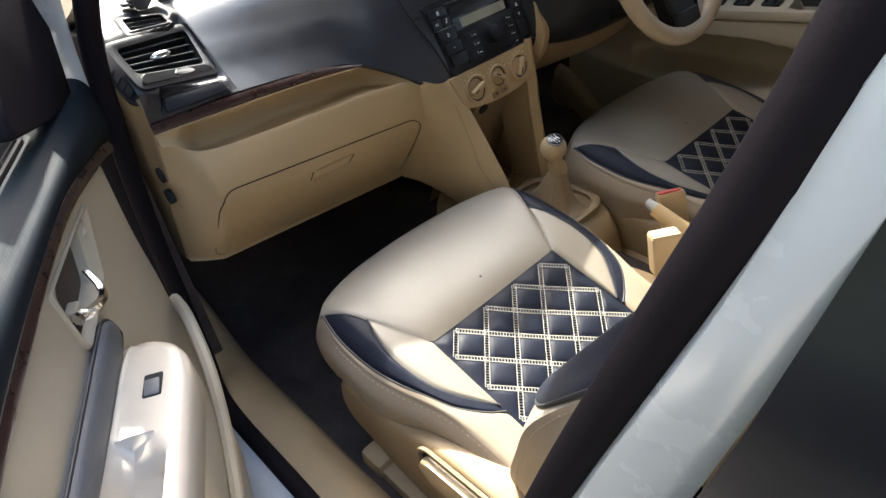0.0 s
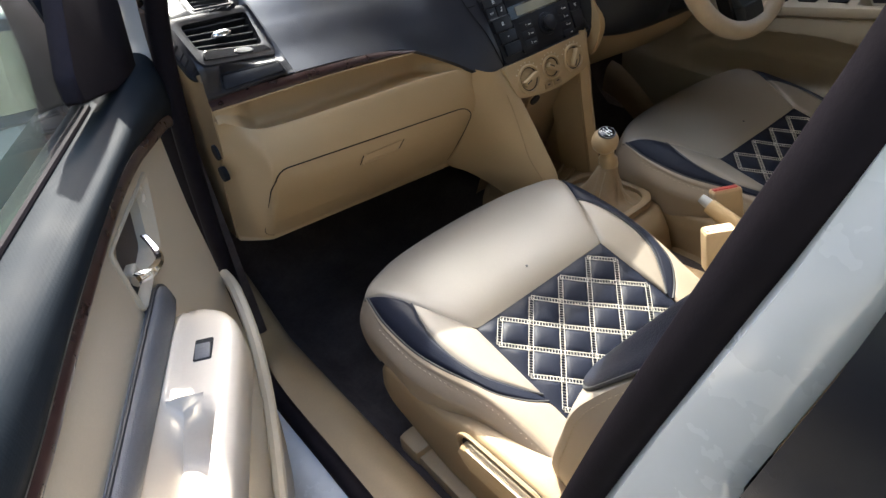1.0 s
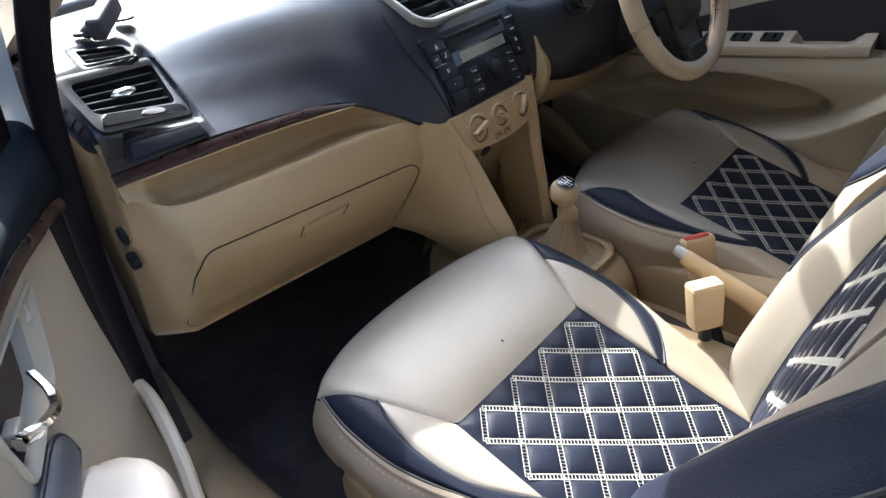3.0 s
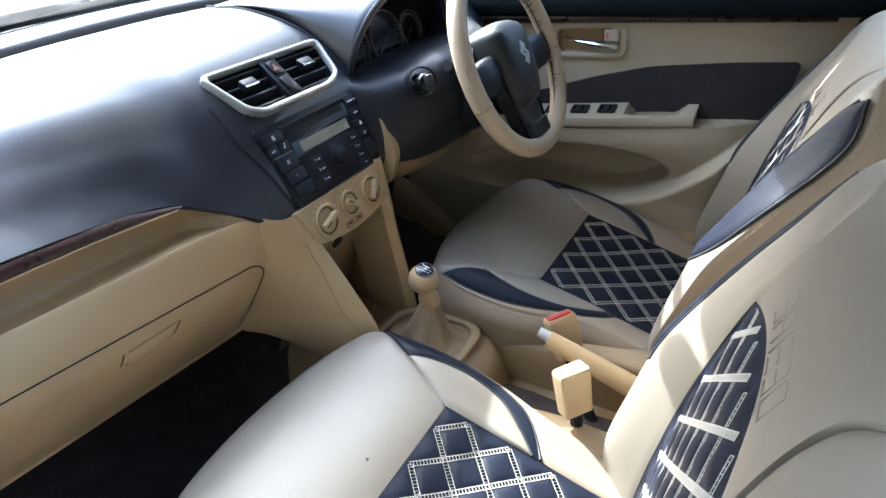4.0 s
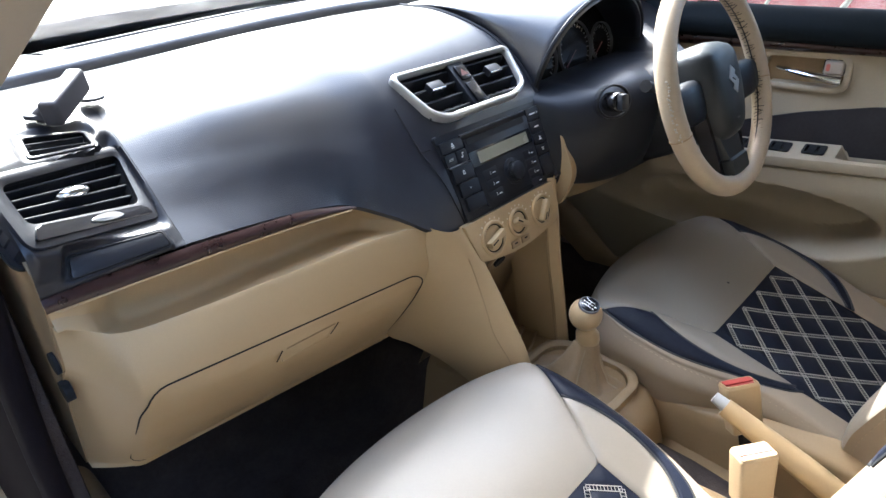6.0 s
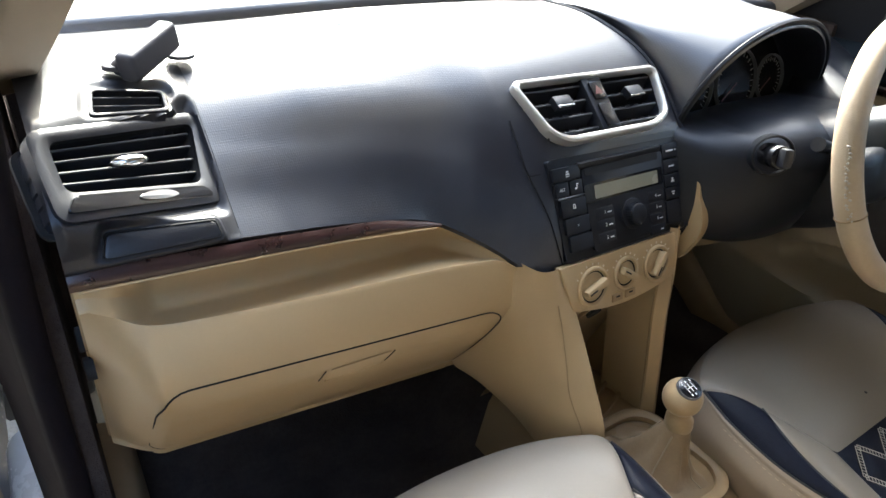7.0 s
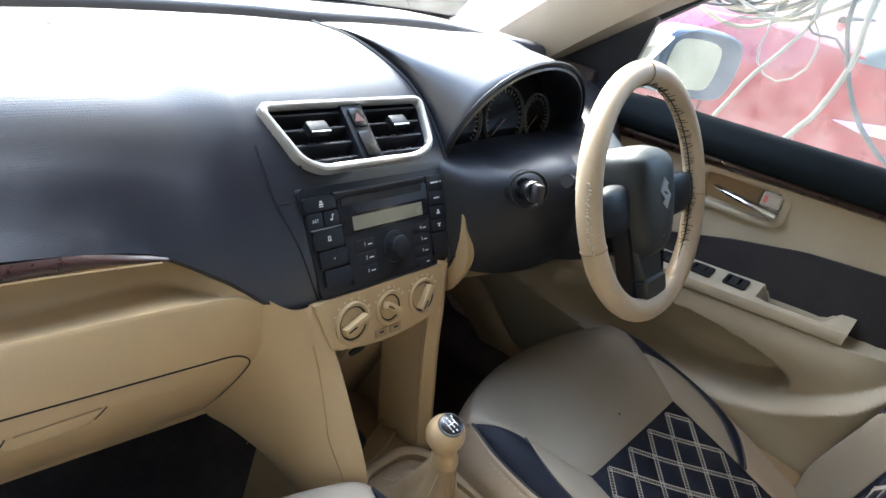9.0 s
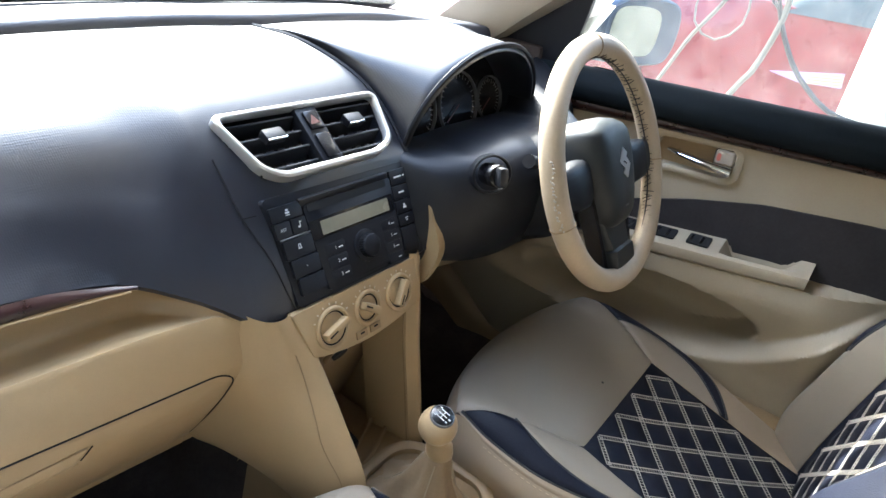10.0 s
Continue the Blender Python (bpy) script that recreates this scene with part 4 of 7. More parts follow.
def lower_fascia():
    bm = bmesh.new()
    grid(bm, lambda u, v: fascia_point(lerp(-0.643, -0.165, u), v), 140, 110)
    part("lower_fascia", bm, M_BEIGE, dash, "beige lower fascia with an open storage tray")
    # end face of the dashboard beside the door
    bm = bmesh.new()
    pts = [(0.40, 1.0), (0.20, 1.0), (0.12, 0.985), (0.088, 0.955), (0.062, 0.93)] + [(p[0], p[1]) for i, p in enumerate(fascia_row(-0.643)) if i not in (1, 2, 3, 4, 5)] + [(0.40, 0.62)]
    prism(bm, pts, frame_of((-0.643, 0, 0), (0, 1, 0), (0, 0, 1)) @ pose(0, 0, -0.002), 0.006)
    end = part("end_cover", bm, M_BEIGE_D, dash, "beige end cover of the dashboard")
    for y, z in ((0.103, 0.806), (0.109, 0.764)):
        bm = bmesh.new()
        disc(bm, frame_of((-0.645, y, z), (0, -1, 0), (0, 0, 1)) @ pose(0, 0, -0.004), 0.0125, 0.0085, 18)
        part("screw_hole", bm, M_VOID, end)
    # glovebox lid with shut line and pull
    box_thing = thing("glovebox", (-0.40, 0.06, 0.66), "closed beige glovebox lid with a flat pull", "glovebox")
    outline = corner_round([(-0.610, 0.607), (-0.603, 0.745), (-0.588, 0.777), (-0.20, 0.733), (-0.176, 0.712), (-0.186, 0.66), (-0.196, 0.577)], 0.022, 5)
    bm = bmesh.new()
    def lid(u, v):
        z0, z1 = lerp(0.597, 0.568, u), lerp(0.7715, 0.7255, u)
        z = lerp(z0, z1, v)
        x0 = table([(0, -0.606), (0.8, -0.600), (1.0, -0.576)], v)
        x1 = table([(0, -0.200), (0.55, -0.186), (0.85, -0.181), (1.0, -0.205)], v)
        x = lerp(x0, x1, u)
        p = fascia_at(x, z)
        puff = 0.0035 * min(1, 8 * u, 8 * (1 - u), 8 * v, 8 * (1 - v))
        return p + Vector((0, -puff, -0.3 * puff))
    grid(bm, lid, 70, 30)
    lid_part = part("lid", bm, M_BEIGE, box_thing)
    bm = bmesh.new()
    edge = [fascia_at(x, z) + Vector((0, -0.0005, 0)) for x, z in outline]
    tube(bm, edge[-1:] + edge[:-4], 0.0010, 6, smooth=False, count=150)
    part("shut_line", bm, M_VOID, box_thing)
    bm = bmesh.new()
    hp = [(-0.437, 0.714), (-0.354, 0.711), (-0.345, 0.729), (-0.432, 0.733)]
    def pull(u, v):
        x = lerp(lerp(hp[0][0], hp[1][0], u), lerp(hp[3][0], hp[2][0], u), v)
        z = lerp(lerp(hp[0][1], hp[1][1], u), lerp(hp[3][1], hp[2][1], u), v)
        d = 0.0040 + 0.0045 * min(1, 9 * u, 9 * (1 - u)) * sstep(1.0, 0.15, v) * (0 if v < 0.01 else 1)
        return fascia_at(x, z) + Vector((0, -d, 0))
    grid(bm, pull, 24, 14)
    part("pull", bm, M_BEIGE, lid_part)
    for a, b in ((hp[1], hp[2]), (hp[0], hp[3])):
        bm = bmesh.new()
        tube(bm, [fascia_at(lerp(a[0], b[0], t), lerp(a[1], b[1], t)) + Vector((0, -0.0042, -0.0005)) for t in (0, 0.5, 1)], 0.0008, 6)
        part("pull_gap", bm, M_VOID, lid_part)
    bm = bmesh.new()
    tube(bm, [fascia_at(lerp(hp[0][0], hp[1][0], t), lerp(hp[0][1], hp[1][1], t)) + Vector((0.002, -0.0065, -0.0005)) for t in (0.05, 0.5, 0.92)], 0.0017, 8)
    part("pull_lip", bm, M_BEIGE, lid_part)
    bm = bmesh.new()
    tube(bm, [fascia_at(lerp(hp[3][0], hp[2][0], t), lerp(hp[3][1], hp[2][1], t)) + Vector((0.0, -0.0036, -0.001)) for t in (0.08, 0.5, 0.95)], 0.0009, 8)
    part("pull_crease", bm, M_BEIGE_D, lid_part)
    # wood strip
    strip = thing("wood_strip", (-0.45, 0.07, 0.88), "dark red-brown glossy wood trim strip across the fascia", "trim strip")
    bm = bmesh.new()
    def wood(u, v):
        x = lerp(-0.645, -0.262, u)
        y, z = table(TOPLINE, x)
        h = lerp(0.0165, 0.012, u) * lerp(1.0, 0.35, sstep(0.75, 1.0, u))
        return (x, y + lerp(-0.004, 0.003, v) - 0.003 * math.sin(v * math.pi), z - 0.001 + h * v)
    grid(bm, wood, 40, 8)
    part("veneer", bm, M_WOOD, strip)
    bm = bmesh.new()
    tube(bm, [(x, table(TOPLINE, x)[0] - 0.005, table(TOPLINE, x)[1] - 0.002) for x in (-0.639, -0.5, -0.4, -0.27)], 0.0012, 5)
    part("edge_line", bm, M_BEIGE, strip)


lower_fascia()


SIDE_VENT = frame_of((-0.578, 0.132, 0.975), (0.12, 0.066, -0.027), (0, 0.06, 0.045))
SIDE_OUT = corner_round([(-0.076, 0.026), (0.102, 0.029), (0.072, -0.071), (-0.088, -0.056)], 0.014, 5)
SIDE_IN = corner_round([(-0.062, 0.014), (0.088, 0.017), (0.060, -0.047), (-0.070, -0.032)], 0.010, 5)
DEMIST = frame_of((-0.558, 0.184, 0.999), (1, 0, -0.23), (0, 1, 0.2))
DEMIST_OUT = corner_round([(-0.033, 0.017), (0.037, 0.028), (0.035, -0.010), (-0.038, -0.035)], 0.008, 5)
DEMIST_IN = corner_round([(-0.029, 0.013), (0.033, 0.024), (0.031, -0.006), (-0.034, -0.031)], 0.006, 5)
BLANK = frame_of((-0.566, 0.0735, 0.918), (0.11, 0.008, -0.010), (0.048, 0.027, 0.027))
BLANK_OUT = corner_round([(-0.044, 0.007), (0.049, 0.004), (0.052, -0.0125), (-0.050, -0.015)], 0.004, 4)


def passenger_vent():
    """End block of the dashboard: upper demister slot, side vent, blank lid."""
    left = [(0.42, 1.006), (0.30, 1.014), (0.20, 1.018), (0.128, 1.010), (0.085, 0.980), (0.061, 0.961), (0.053, 0.946), (0.056, 0.920), (0.062, 0.902), (0.110, 0.900)]
    right = [pad_point(-0.495, v) for v in (0.0, 0.13, 0.27, 0.42, 0.62, 0.80, 0.90, 0.97)] + [(0.076, 0.892), (0.125, 0.888)]
    A, B = [(k, p) for k, p in enumerate(left)], [(k, p) for k, p in enumerate(right)]
    beds = [(SIDE_VENT, SIDE_VENT.inverted(), SIDE_OUT, 0.032, 0.020, -0.005), (DEMIST, DEMIST.inverted(), DEMIST_OUT, 0.022, 0.012, -0.002), (BLANK, BLANK.inverted(), BLANK_OUT, 0.004, 0.010, 0.0)]
    bm = bmesh.new()
    def f(u, v):
        a, b = table(A, v * 9), table(B, v * 9)
        p = Vector((lerp(-0.645, -0.4955, u), lerp(a[0], b[0], u), lerp(a[1], b[1], u)))
        hold = sstep(1.0, 0.93, v) * sstep(0.0, 0.03, u) * sstep(1.0, 0.94, u)
        for fr, inv, out, sink, soft, inset in beds:
            q = inv @ p
            if abs(q.x) < 0.13 and abs(q.y) < 0.10 and abs(q.z) < 0.05:
                d = gap_to(out, q.x, q.y)
                if d < soft:
                    p -= (fr.to_3x3() @ Vector((0, 0, 1))) * (q.z * (1 - sstep(0.002, soft, d)) * hold + (sink if d < inset else 0.0))
        return p
    grid(bm, f, 110, 190)
    part("end_block", bm, M_SATIN, dash, "black end block of the dashboard")
    v = thing("side_vent", SIDE_VENT.translation, "black side air vent with horizontal slats and glossy ledge", "air vent")
    bm = bmesh.new()
    ring_frame(bm, SIDE_OUT, SIDE_IN, SIDE_VENT, 0.004, 0.001)
    part("surround", bm, M_SATIN, v)
    bm = bmesh.new()
    prism(bm, SIDE_OUT, SIDE_VENT @ pose(0, 0, -0.031), 0.003)
    part("backing", bm, M_VOID, v)
    bm = bmesh.new()
    loft(bm, [[SIDE_VENT @ Vector((x, y, z)) for x, y in SIDE_IN] for z in (0.002, -0.030)], caps=False)
    part("duct", bm, M_VOID, v)
    for k in range(4):
        t = (k + 0.75) / 4.6
        a = Vector((lerp(-0.063, -0.071, t), lerp(0.014, -0.032, t), 0))
        b = Vector((lerp(0.087, 0.061, t), lerp(0.017, -0.047, t), 0))
        fr = SIDE_VENT @ frame_of((a + b) / 2, b - a, (0, 1, 0))
        bm = bmesh.new()
        box(bm, fr @ pose(0, 0, -0.013, -14, 0, 0), (b - a).length, 0.0030, 0.022, 0.0010, 1)
        part("slat", bm, M_SLAT, v)
    bm = bmesh.new()
    prism(bm, corner_round([(-0.069, -0.036), (0.058, -0.051), (0.064, -0.063), (-0.080, -0.049)], 0.004, 4), SIDE_VENT @ pose(0, 0, 0.003, 9, 0, 0) @ pose(0, 0.0, 0.007), 0.005, 0.002)
    part("ledge", bm, M_GLOSS, v, "glossy lower ledge")
    bm = bmesh.new()
    ball(bm, SIDE_VENT @ Vector((-0.001, -0.012, 0.001)), 0.017, 0.0065, 0.006, 16, 10)
    part("tab", bm, M_CHROME, v, "bright metal thumb tab")
    bm = bmesh.new()
    prism(bm, smooth_outline([(-0.019, 0.0), (-0.008, 0.0036), (0.010, 0.003), (0.020, -0.002), (0.008, -0.0042), (-0.010, -0.0034)], 24), SIDE_VENT @ pose(0.004, -0.051, 0.006, 9, 0, -5), 0.003, 0.001)
    part("thumbwheel", bm, M_SILVER, v, "pale thumbwheel in the ledge")
    # upper demister slot
    d = thing("demister_vent", DEMIST.translation, "small black demister vent slot on the dashboard end", "air vent")
    bm = bmesh.new()
    ring_frame(bm, DEMIST_OUT, DEMIST_IN, DEMIST, 0.002, 0.0005)
    part("surround", bm, M_SATIN, d)
    bm = bmesh.new()
    loft(bm, [[DEMIST @ Vector((x, y, z)) for x, y in DEMIST_IN] for z in (0.001, -0.0195)], caps=False)
    prism(bm, DEMIST_IN, DEMIST @ pose(0, 0, -0.0205), 0.002)
    part("duct", bm, M_VOID, d)
    for y in (0.009, -0.006):
        bm = bmesh.new()
        box(bm, DEMIST @ pose(0, y, -0.007, -20, 0, 14), 0.064, 0.0020, 0.013, 0.0006, 1)
        part("slat", bm, M_SLAT, d)
    # blank lid below the vent
    lidt = thing("blank_lid", BLANK.translation, "black blanking lid below the side vent", "trim lid")
    bm = bmesh.new()
    prism(bm, [(x * 0.975, y * 0.9 - 0.001) for x, y in BLANK_OUT], BLANK @ pose(0, 0, -0.001), 0.003, 0.0010)
    part("lid", bm, M_SATIN, lidt)
    bm = bmesh.new()
    tube(bm, [BLANK @ Vector((x, y, 0.0002)) for x, y in BLANK_OUT], 0.0012, 5, closed=True, smooth=False)
    part("gap", bm, M_VOID, lidt)


passenger_vent()


def centre_stack():
    st = thing("centre_stack", (0.0, 0.0, 0.5), "beige centre stack with open storage cubby", "centre stack")
    edge = [(-0.116, 0.013, 0.786), (-0.094, -0.006, 0.735), (-0.086, -0.030, 0.690), (-0.084, -0.066, 0.635), (-0.081, -0.100, 0.575), (-0.083, -0.115, 0.50), (-0.09, -0.12, 0.40)]
    back = [(-0.168, 0.034, 0.798), (-0.176, 0.037, 0.735), (-0.182, 0.050, 0.69), (-0.186, 0.080, 0.635), (-0.190, 0.118, 0.575), (-0.166, 0.076, 0.558), (-0.136, 0.020, 0.525), (-0.112, -0.04, 0.475), (-0.100, -0.08, 0.41)]
    bm = bmesh.new()
    A, B = curve_points(edge, 40), curve_points(back, 40)
    def side(u, v):
        i = v * 39
        k = int(min(i, 38.999))
        a, b = A[k].lerp(A[k + 1], i - k), B[k].lerp(B[k + 1], i - k)
        p = a.lerp(b, u)
        bulge = math.sin(math.pi * u ** 0.6) * 0.014
        return p + Vector((-bulge, -bulge * 0.7, 0))
    grid(bm, side, 24, 60)
    part("side_cheek", bm, M_BEIGE, st)
    bm = bmesh.new()
    tube(bm, [Vector(side(0.16, v)) + Vector((-0.0006, -0.0006, 0)) for v in [k / 16 for k in range(2, 17)]], 0.0007, 5, count=60)
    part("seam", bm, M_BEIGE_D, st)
    # Inner face takes the darker beige, shade put into its colour.
    bm = bmesh.new()
    C = [a + Vector((0.012, 0.02, 0)) for a in A]
    D = [Vector((lerp(a.x, -0.09, 0.5), 0.10, a.z)) for a in A]
    def inner(u, v):
        k = int(min(v * 39, 38))
        return A[k] .lerp(C[k], u * 3) if u < 0.334 else C[k].lerp(D[k], (u - 0.333) * 1.5)
    grid(bm, inner, 8, 40)
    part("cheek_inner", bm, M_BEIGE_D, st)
    # right cheek
    bm = bmesh.new()
    R = curve_points([(0.118, 0.006, 0.792), (0.115, -0.012, 0.72), (0.110, -0.026, 0.65), (0.106, -0.045, 0.57), (0.104, -0.06, 0.50), (0.104, -0.08, 0.40)], 30)
    def rc(u, v):
        k = int(min(v * 29, 29))
        a = R[k]
        return [a + Vector((-0.024, 0.10, 0)), a + Vector((-0.020, 0.012, 0)), a + Vector((-0.006, 0, 0)), a + Vector((0.004, 0.004, 0)), a + Vector((0.010, 0.03, 0)), a + Vector((0.012, 0.25, 0))][int(round(u * 5))]
    grid(bm, rc, 6, 30)
    part("side_cheek", bm, M_BEIGE, st)
    bm = bmesh.new()
    for i in (0, 1):
        tube(bm, [r + Vector((-0.0225, 0.014 + 0.001, 0)) for r in R[8 * i + 3:8 * i + 20]], 0.001, 5)
    part("seam", bm, M_BEIGE_D, st)
    # cubby back wall, floor, ashtray; the cubby's shade is in their darker colours
    bm = bmesh.new()
    grid(bm, lambda u, v: (lerp(-0.105, 0.115, u), table([(0, 0.004), (0.25, 0.045), (1, 0.13)], v), lerp(0.735, 0.45, v)), 10, 16)
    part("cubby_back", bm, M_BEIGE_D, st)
    bm = bmesh.new()
    prism(bm, rounded(0.030, 0.040, 0.010), frame_of((-0.045, 0.004, 0.700), (1, 0, 0), (0, -0.05, 0.1)), 0.006, 0.002)
    outlet = part("power_outlet", bm, M_BEIGE_D, st)
    bm = bmesh.new()
    disc(bm, frame_of((-0.045, -0.002, 0.703), (1, 0, 0), (0, -0.05, 0.1)), 0.0115, 0.006, 18)
    part("socket", bm, M_VOID, outlet)
    # Black block painted in as the shade at the cubby floor.
    bm = bmesh.new()
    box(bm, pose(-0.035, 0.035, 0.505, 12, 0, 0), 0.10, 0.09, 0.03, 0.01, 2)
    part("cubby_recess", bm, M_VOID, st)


centre_stack()


def driver_dash():
    # cluster hood
    hood = thing("instrument_hood", (0.34, 0.15, 0.93), "black instrument hood over the gauges", "instrument hood")
    def arch(u, grow=1.0):
        a = lerp(math.pi * 1.08, -0.08 * math.pi, u)
        return 0.335 + 0.170 * grow * math.cos(a) * (1.0 if math.cos(a) > 0 else 1.08), 0.925 + 0.138 * grow * max(math.sin(a), -0.25)
    bm = bmesh.new()
    BACK = [(0.0, (0.150, 0.050, 0.900)), (0.10, (0.153, 0.130, 0.968)), (0.18, (0.135, 0.235, 1.026)), (0.26, (0.098, 0.335, 1.042)), (0.6, (0.35, 0.325, 1.044)), (0.86, (0.55, 0.265, 1.035)), (1.0, (0.60, 0.12, 0.955))]
    def top(u, v):
        x, z = arch(u)
        fy = 0.058 + 0.035 * abs(2 * u - 1) ** 2
        if v < 0.5:
            t = v * 2
            bx, by, bz = table(BACK, u)
            return (lerp(bx, x, t ** 0.9), lerp(by, fy, t), lerp(bz, z, sstep(0, 1, t)) + 0.010 * math.sin(math.pi * t) * math.sin(math.pi * u))
        t = (v - 0.5) * 2
        x2, z2 = arch(u, lerp(1, 0.93, min(t * 6, 1)))
        return (x2, fy - 0.004 * math.sin(min(t * 6, 1) * math.pi) + 0.10 * max(t - 0.12, 0), z2 - 0.004)
    grid(bm, top, 70, 50)
    part("shroud", bm, M_DASH, hood)
    bm = bmesh.new()
    tube(bm, [Vector((arch(k / 40)[0], 0.056 + 0.035 * abs(k / 20 - 1) ** 2, arch(k / 40)[1])) for k in range(41)], 0.004, 6, count=80)
    part("rim", bm, M_BLACK, hood)
    cl = thing("instrument_cluster", (0.34, 0.13, 0.93), "unlit instrument cluster with round gauges", "gauges")
    FACE = frame_of((0.335, 0.135, 0.945), (1, 0, 0), (0, 0.25, 1))
    bm = bmesh.new()
    prism(bm, rounded(0.34, 0.20, 0.05), FACE @ pose(0, 0, -0.004), 0.004)
    part("backing", bm, M_GLOSS, cl)
    for x, r in ((-0.095, 0.048), (0.018, 0.056), (0.115, 0.040)):
        bm = bmesh.new()
        n = 40
        ring_frame(bm, [(x + r * math.cos(6.2832 * k / n), r * math.sin(6.2832 * k / n)) for k in range(n)],
                   [(x + (r - 0.0025) * math.cos(6.2832 * k / n), (r - 0.0025) * math.sin(6.2832 * k / n)) for k in range(n)], FACE, 0.004, 0.002)
        g = part("gauge_ring", bm, M_DIM, cl, "thin grey gauge ring")
        bm = bmesh.new()
        for k in range(25):
            a = radians(225 - 270 * k / 24)
            L = 0.008 if k % 2 == 0 else 0.004
            box(bm, FACE @ pose(x + (r - 0.009) * math.cos(a), (r - 0.009) * math.sin(a), 0.001, 0, 0, math.degrees(a)), L, 0.0012, 0.0005)
        part("ticks", bm, M_DIMPRINT, g)
        bm = bmesh.new()
        a = radians(215)
        box(bm, FACE @ pose(x + r * 0.4 * math.cos(a), r * 0.4 * math.sin(a), 0.004, 0, 0, 215), r * 0.8, 0.002, 0.001)
        part("needle", bm, M_FAINT, g)
    bm = bmesh.new()
    prism(bm, [(0.30, 1.02), (0.16, 0.985), (0.09, 0.925), (0.03, 0.86), (0.014, 0.785), (0.05, 0.73), (0.30, 0.72)], frame_of((0.139, 0, 0), (0, 1, 0), (0, 0, 1)), 0.014)
    part("stack_side", bm, M_BLACK, dash, "black side of the centre console")
    # driver's side fascia
    bm = bmesh.new()
    rows = {0.122: [(0.12, 0.925), (0.085, 0.905), (0.060, 0.87), (0.040, 0.82), (0.030, 0.775), (0.04, 0.760), (0.12, 0.75)],
            0.150: [(0.10, 0.925), (0.03, 0.905), (0.004, 0.87), (-0.004, 0.82), (0.004, 0.775), (0.03, 0.760), (0.12, 0.75)],
            0.20: [(0.10, 0.925), (-0.01, 0.925), (-0.045, 0.89), (-0.05, 0.83), (-0.035, 0.775), (0.0, 0.757), (0.12, 0.75)],
            0.28: [(0.10, 0.930), (-0.03, 0.948), (-0.085, 0.915), (-0.085, 0.84), (-0.055, 0.775), (-0.01, 0.752), (0.12, 0.75)],
            0.45: [(0.10, 0.930), (-0.03, 0.948), (-0.085, 0.915), (-0.085, 0.84), (-0.055, 0.770), (-0.01, 0.745), (0.12, 0.75)],
            0.54: [(0.14, 0.985), (0.045, 0.968), (0.0, 0.915), (-0.005, 0.83), (0.0, 0.77), (0.01, 0.745), (0.12, 0.75)],
            0.655: [(0.16, 1.0), (0.10, 0.975), (0.055, 0.92), (0.04, 0.83), (0.045, 0.77), (0.06, 0.745), (0.12, 0.75)]}
    tab = [(x, tuple(c for p in r for c in p)) for x, r in rows.items()]
    def f(u, v):
        x = lerp(0.122, 0.655, u)
        c = table(tab, x)
        y, z = table([(i / 6, (c[2 * i], c[2 * i + 1])) for i in range(7)], v)
        return (x, y, z)
    grid(bm, f, 60, 40)
    part("driver_fascia", bm, M_BLACK, dash, "black driver-side fascia and column housing")
    bm = bmesh.new()
    low = {0.112: [(0.05, 0.80), (0.03, 0.79), (0.022, 0.775), (0.03, 0.76), (0.10, 0.755)],
           0.160: [(0.06, 0.79), (0.035, 0.785), (0.022, 0.772), (0.026, 0.756), (0.12, 0.74)],
           0.20: [(0.02, 0.80), (-0.004, 0.785), (-0.008, 0.765), (0.02, 0.745), (0.12, 0.71)],
           0.30: [(0.01, 0.775), (0.0, 0.745), (0.03, 0.71), (0.08, 0.67), (0.16, 0.62)],
           0.50: [(0.01, 0.775), (0.0, 0.735), (0.04, 0.69), (0.10, 0.63), (0.2, 0.58)],
           0.66: [(0.03, 0.775), (0.03, 0.735), (0.06, 0.69), (0.11, 0.63), (0.2, 0.58)]}
    tab2 = [(x, tuple(c for p in r for c in p)) for x, r in low.items()]
    def f2(u, v):
        x = lerp(0.112, 0.66, u)
        c = table(tab2, x)
        y, z = table([(i / 4, (c[2 * i], c[2 * i + 1])) for i in range(5)], v)
        return (x, y, z)
    grid(bm, f2, 50, 24)
    part("knee_panel", bm, M_BEIGE, dash, "beige panel under the steering column")
    # beige crescent beside the radio, with a fine joint
    lune = smooth_outline([(0.020, 0.856), (0.003, 0.834), (-0.009, 0.811), (-0.013, 0.787), (-0.005, 0.758), (0.012, 0.728), (0.045, 0.724), (0.055, 0.790)], 48)
    bm = bmesh.new()
    loft(bm, [[Vector((x, lerp(0.03, y, k), lerp(0.785, z, k))) for y, z in lune] for x, k in ((0.140, 1.0), (0.152, 1.0), (0.157, 0.97), (0.160, 0.88), (0.161, 0.4))])
    cheek = part("side_crescent", bm, M_BEIGE, dash, "beige crescent beside the radio")
    bm = bmesh.new()
    tube(bm, [(0.1575, -0.012, 0.797), (0.161, 0.005, 0.788), (0.161, 0.025, 0.780)], 0.0007, 5)
    part("joint", bm, M_VOID, cheek)
    # ignition barrel
    ig = thing("ignition_lock", (0.165, -0.06, 0.935), "black ignition switch in a round dished surround", "ignition")
    fr = frame_of((0.192, -0.040, 0.915), (0.86, -0.5, 0.0), (0.0, 0.3, 1))
    bm = bmesh.new()
    n = 28
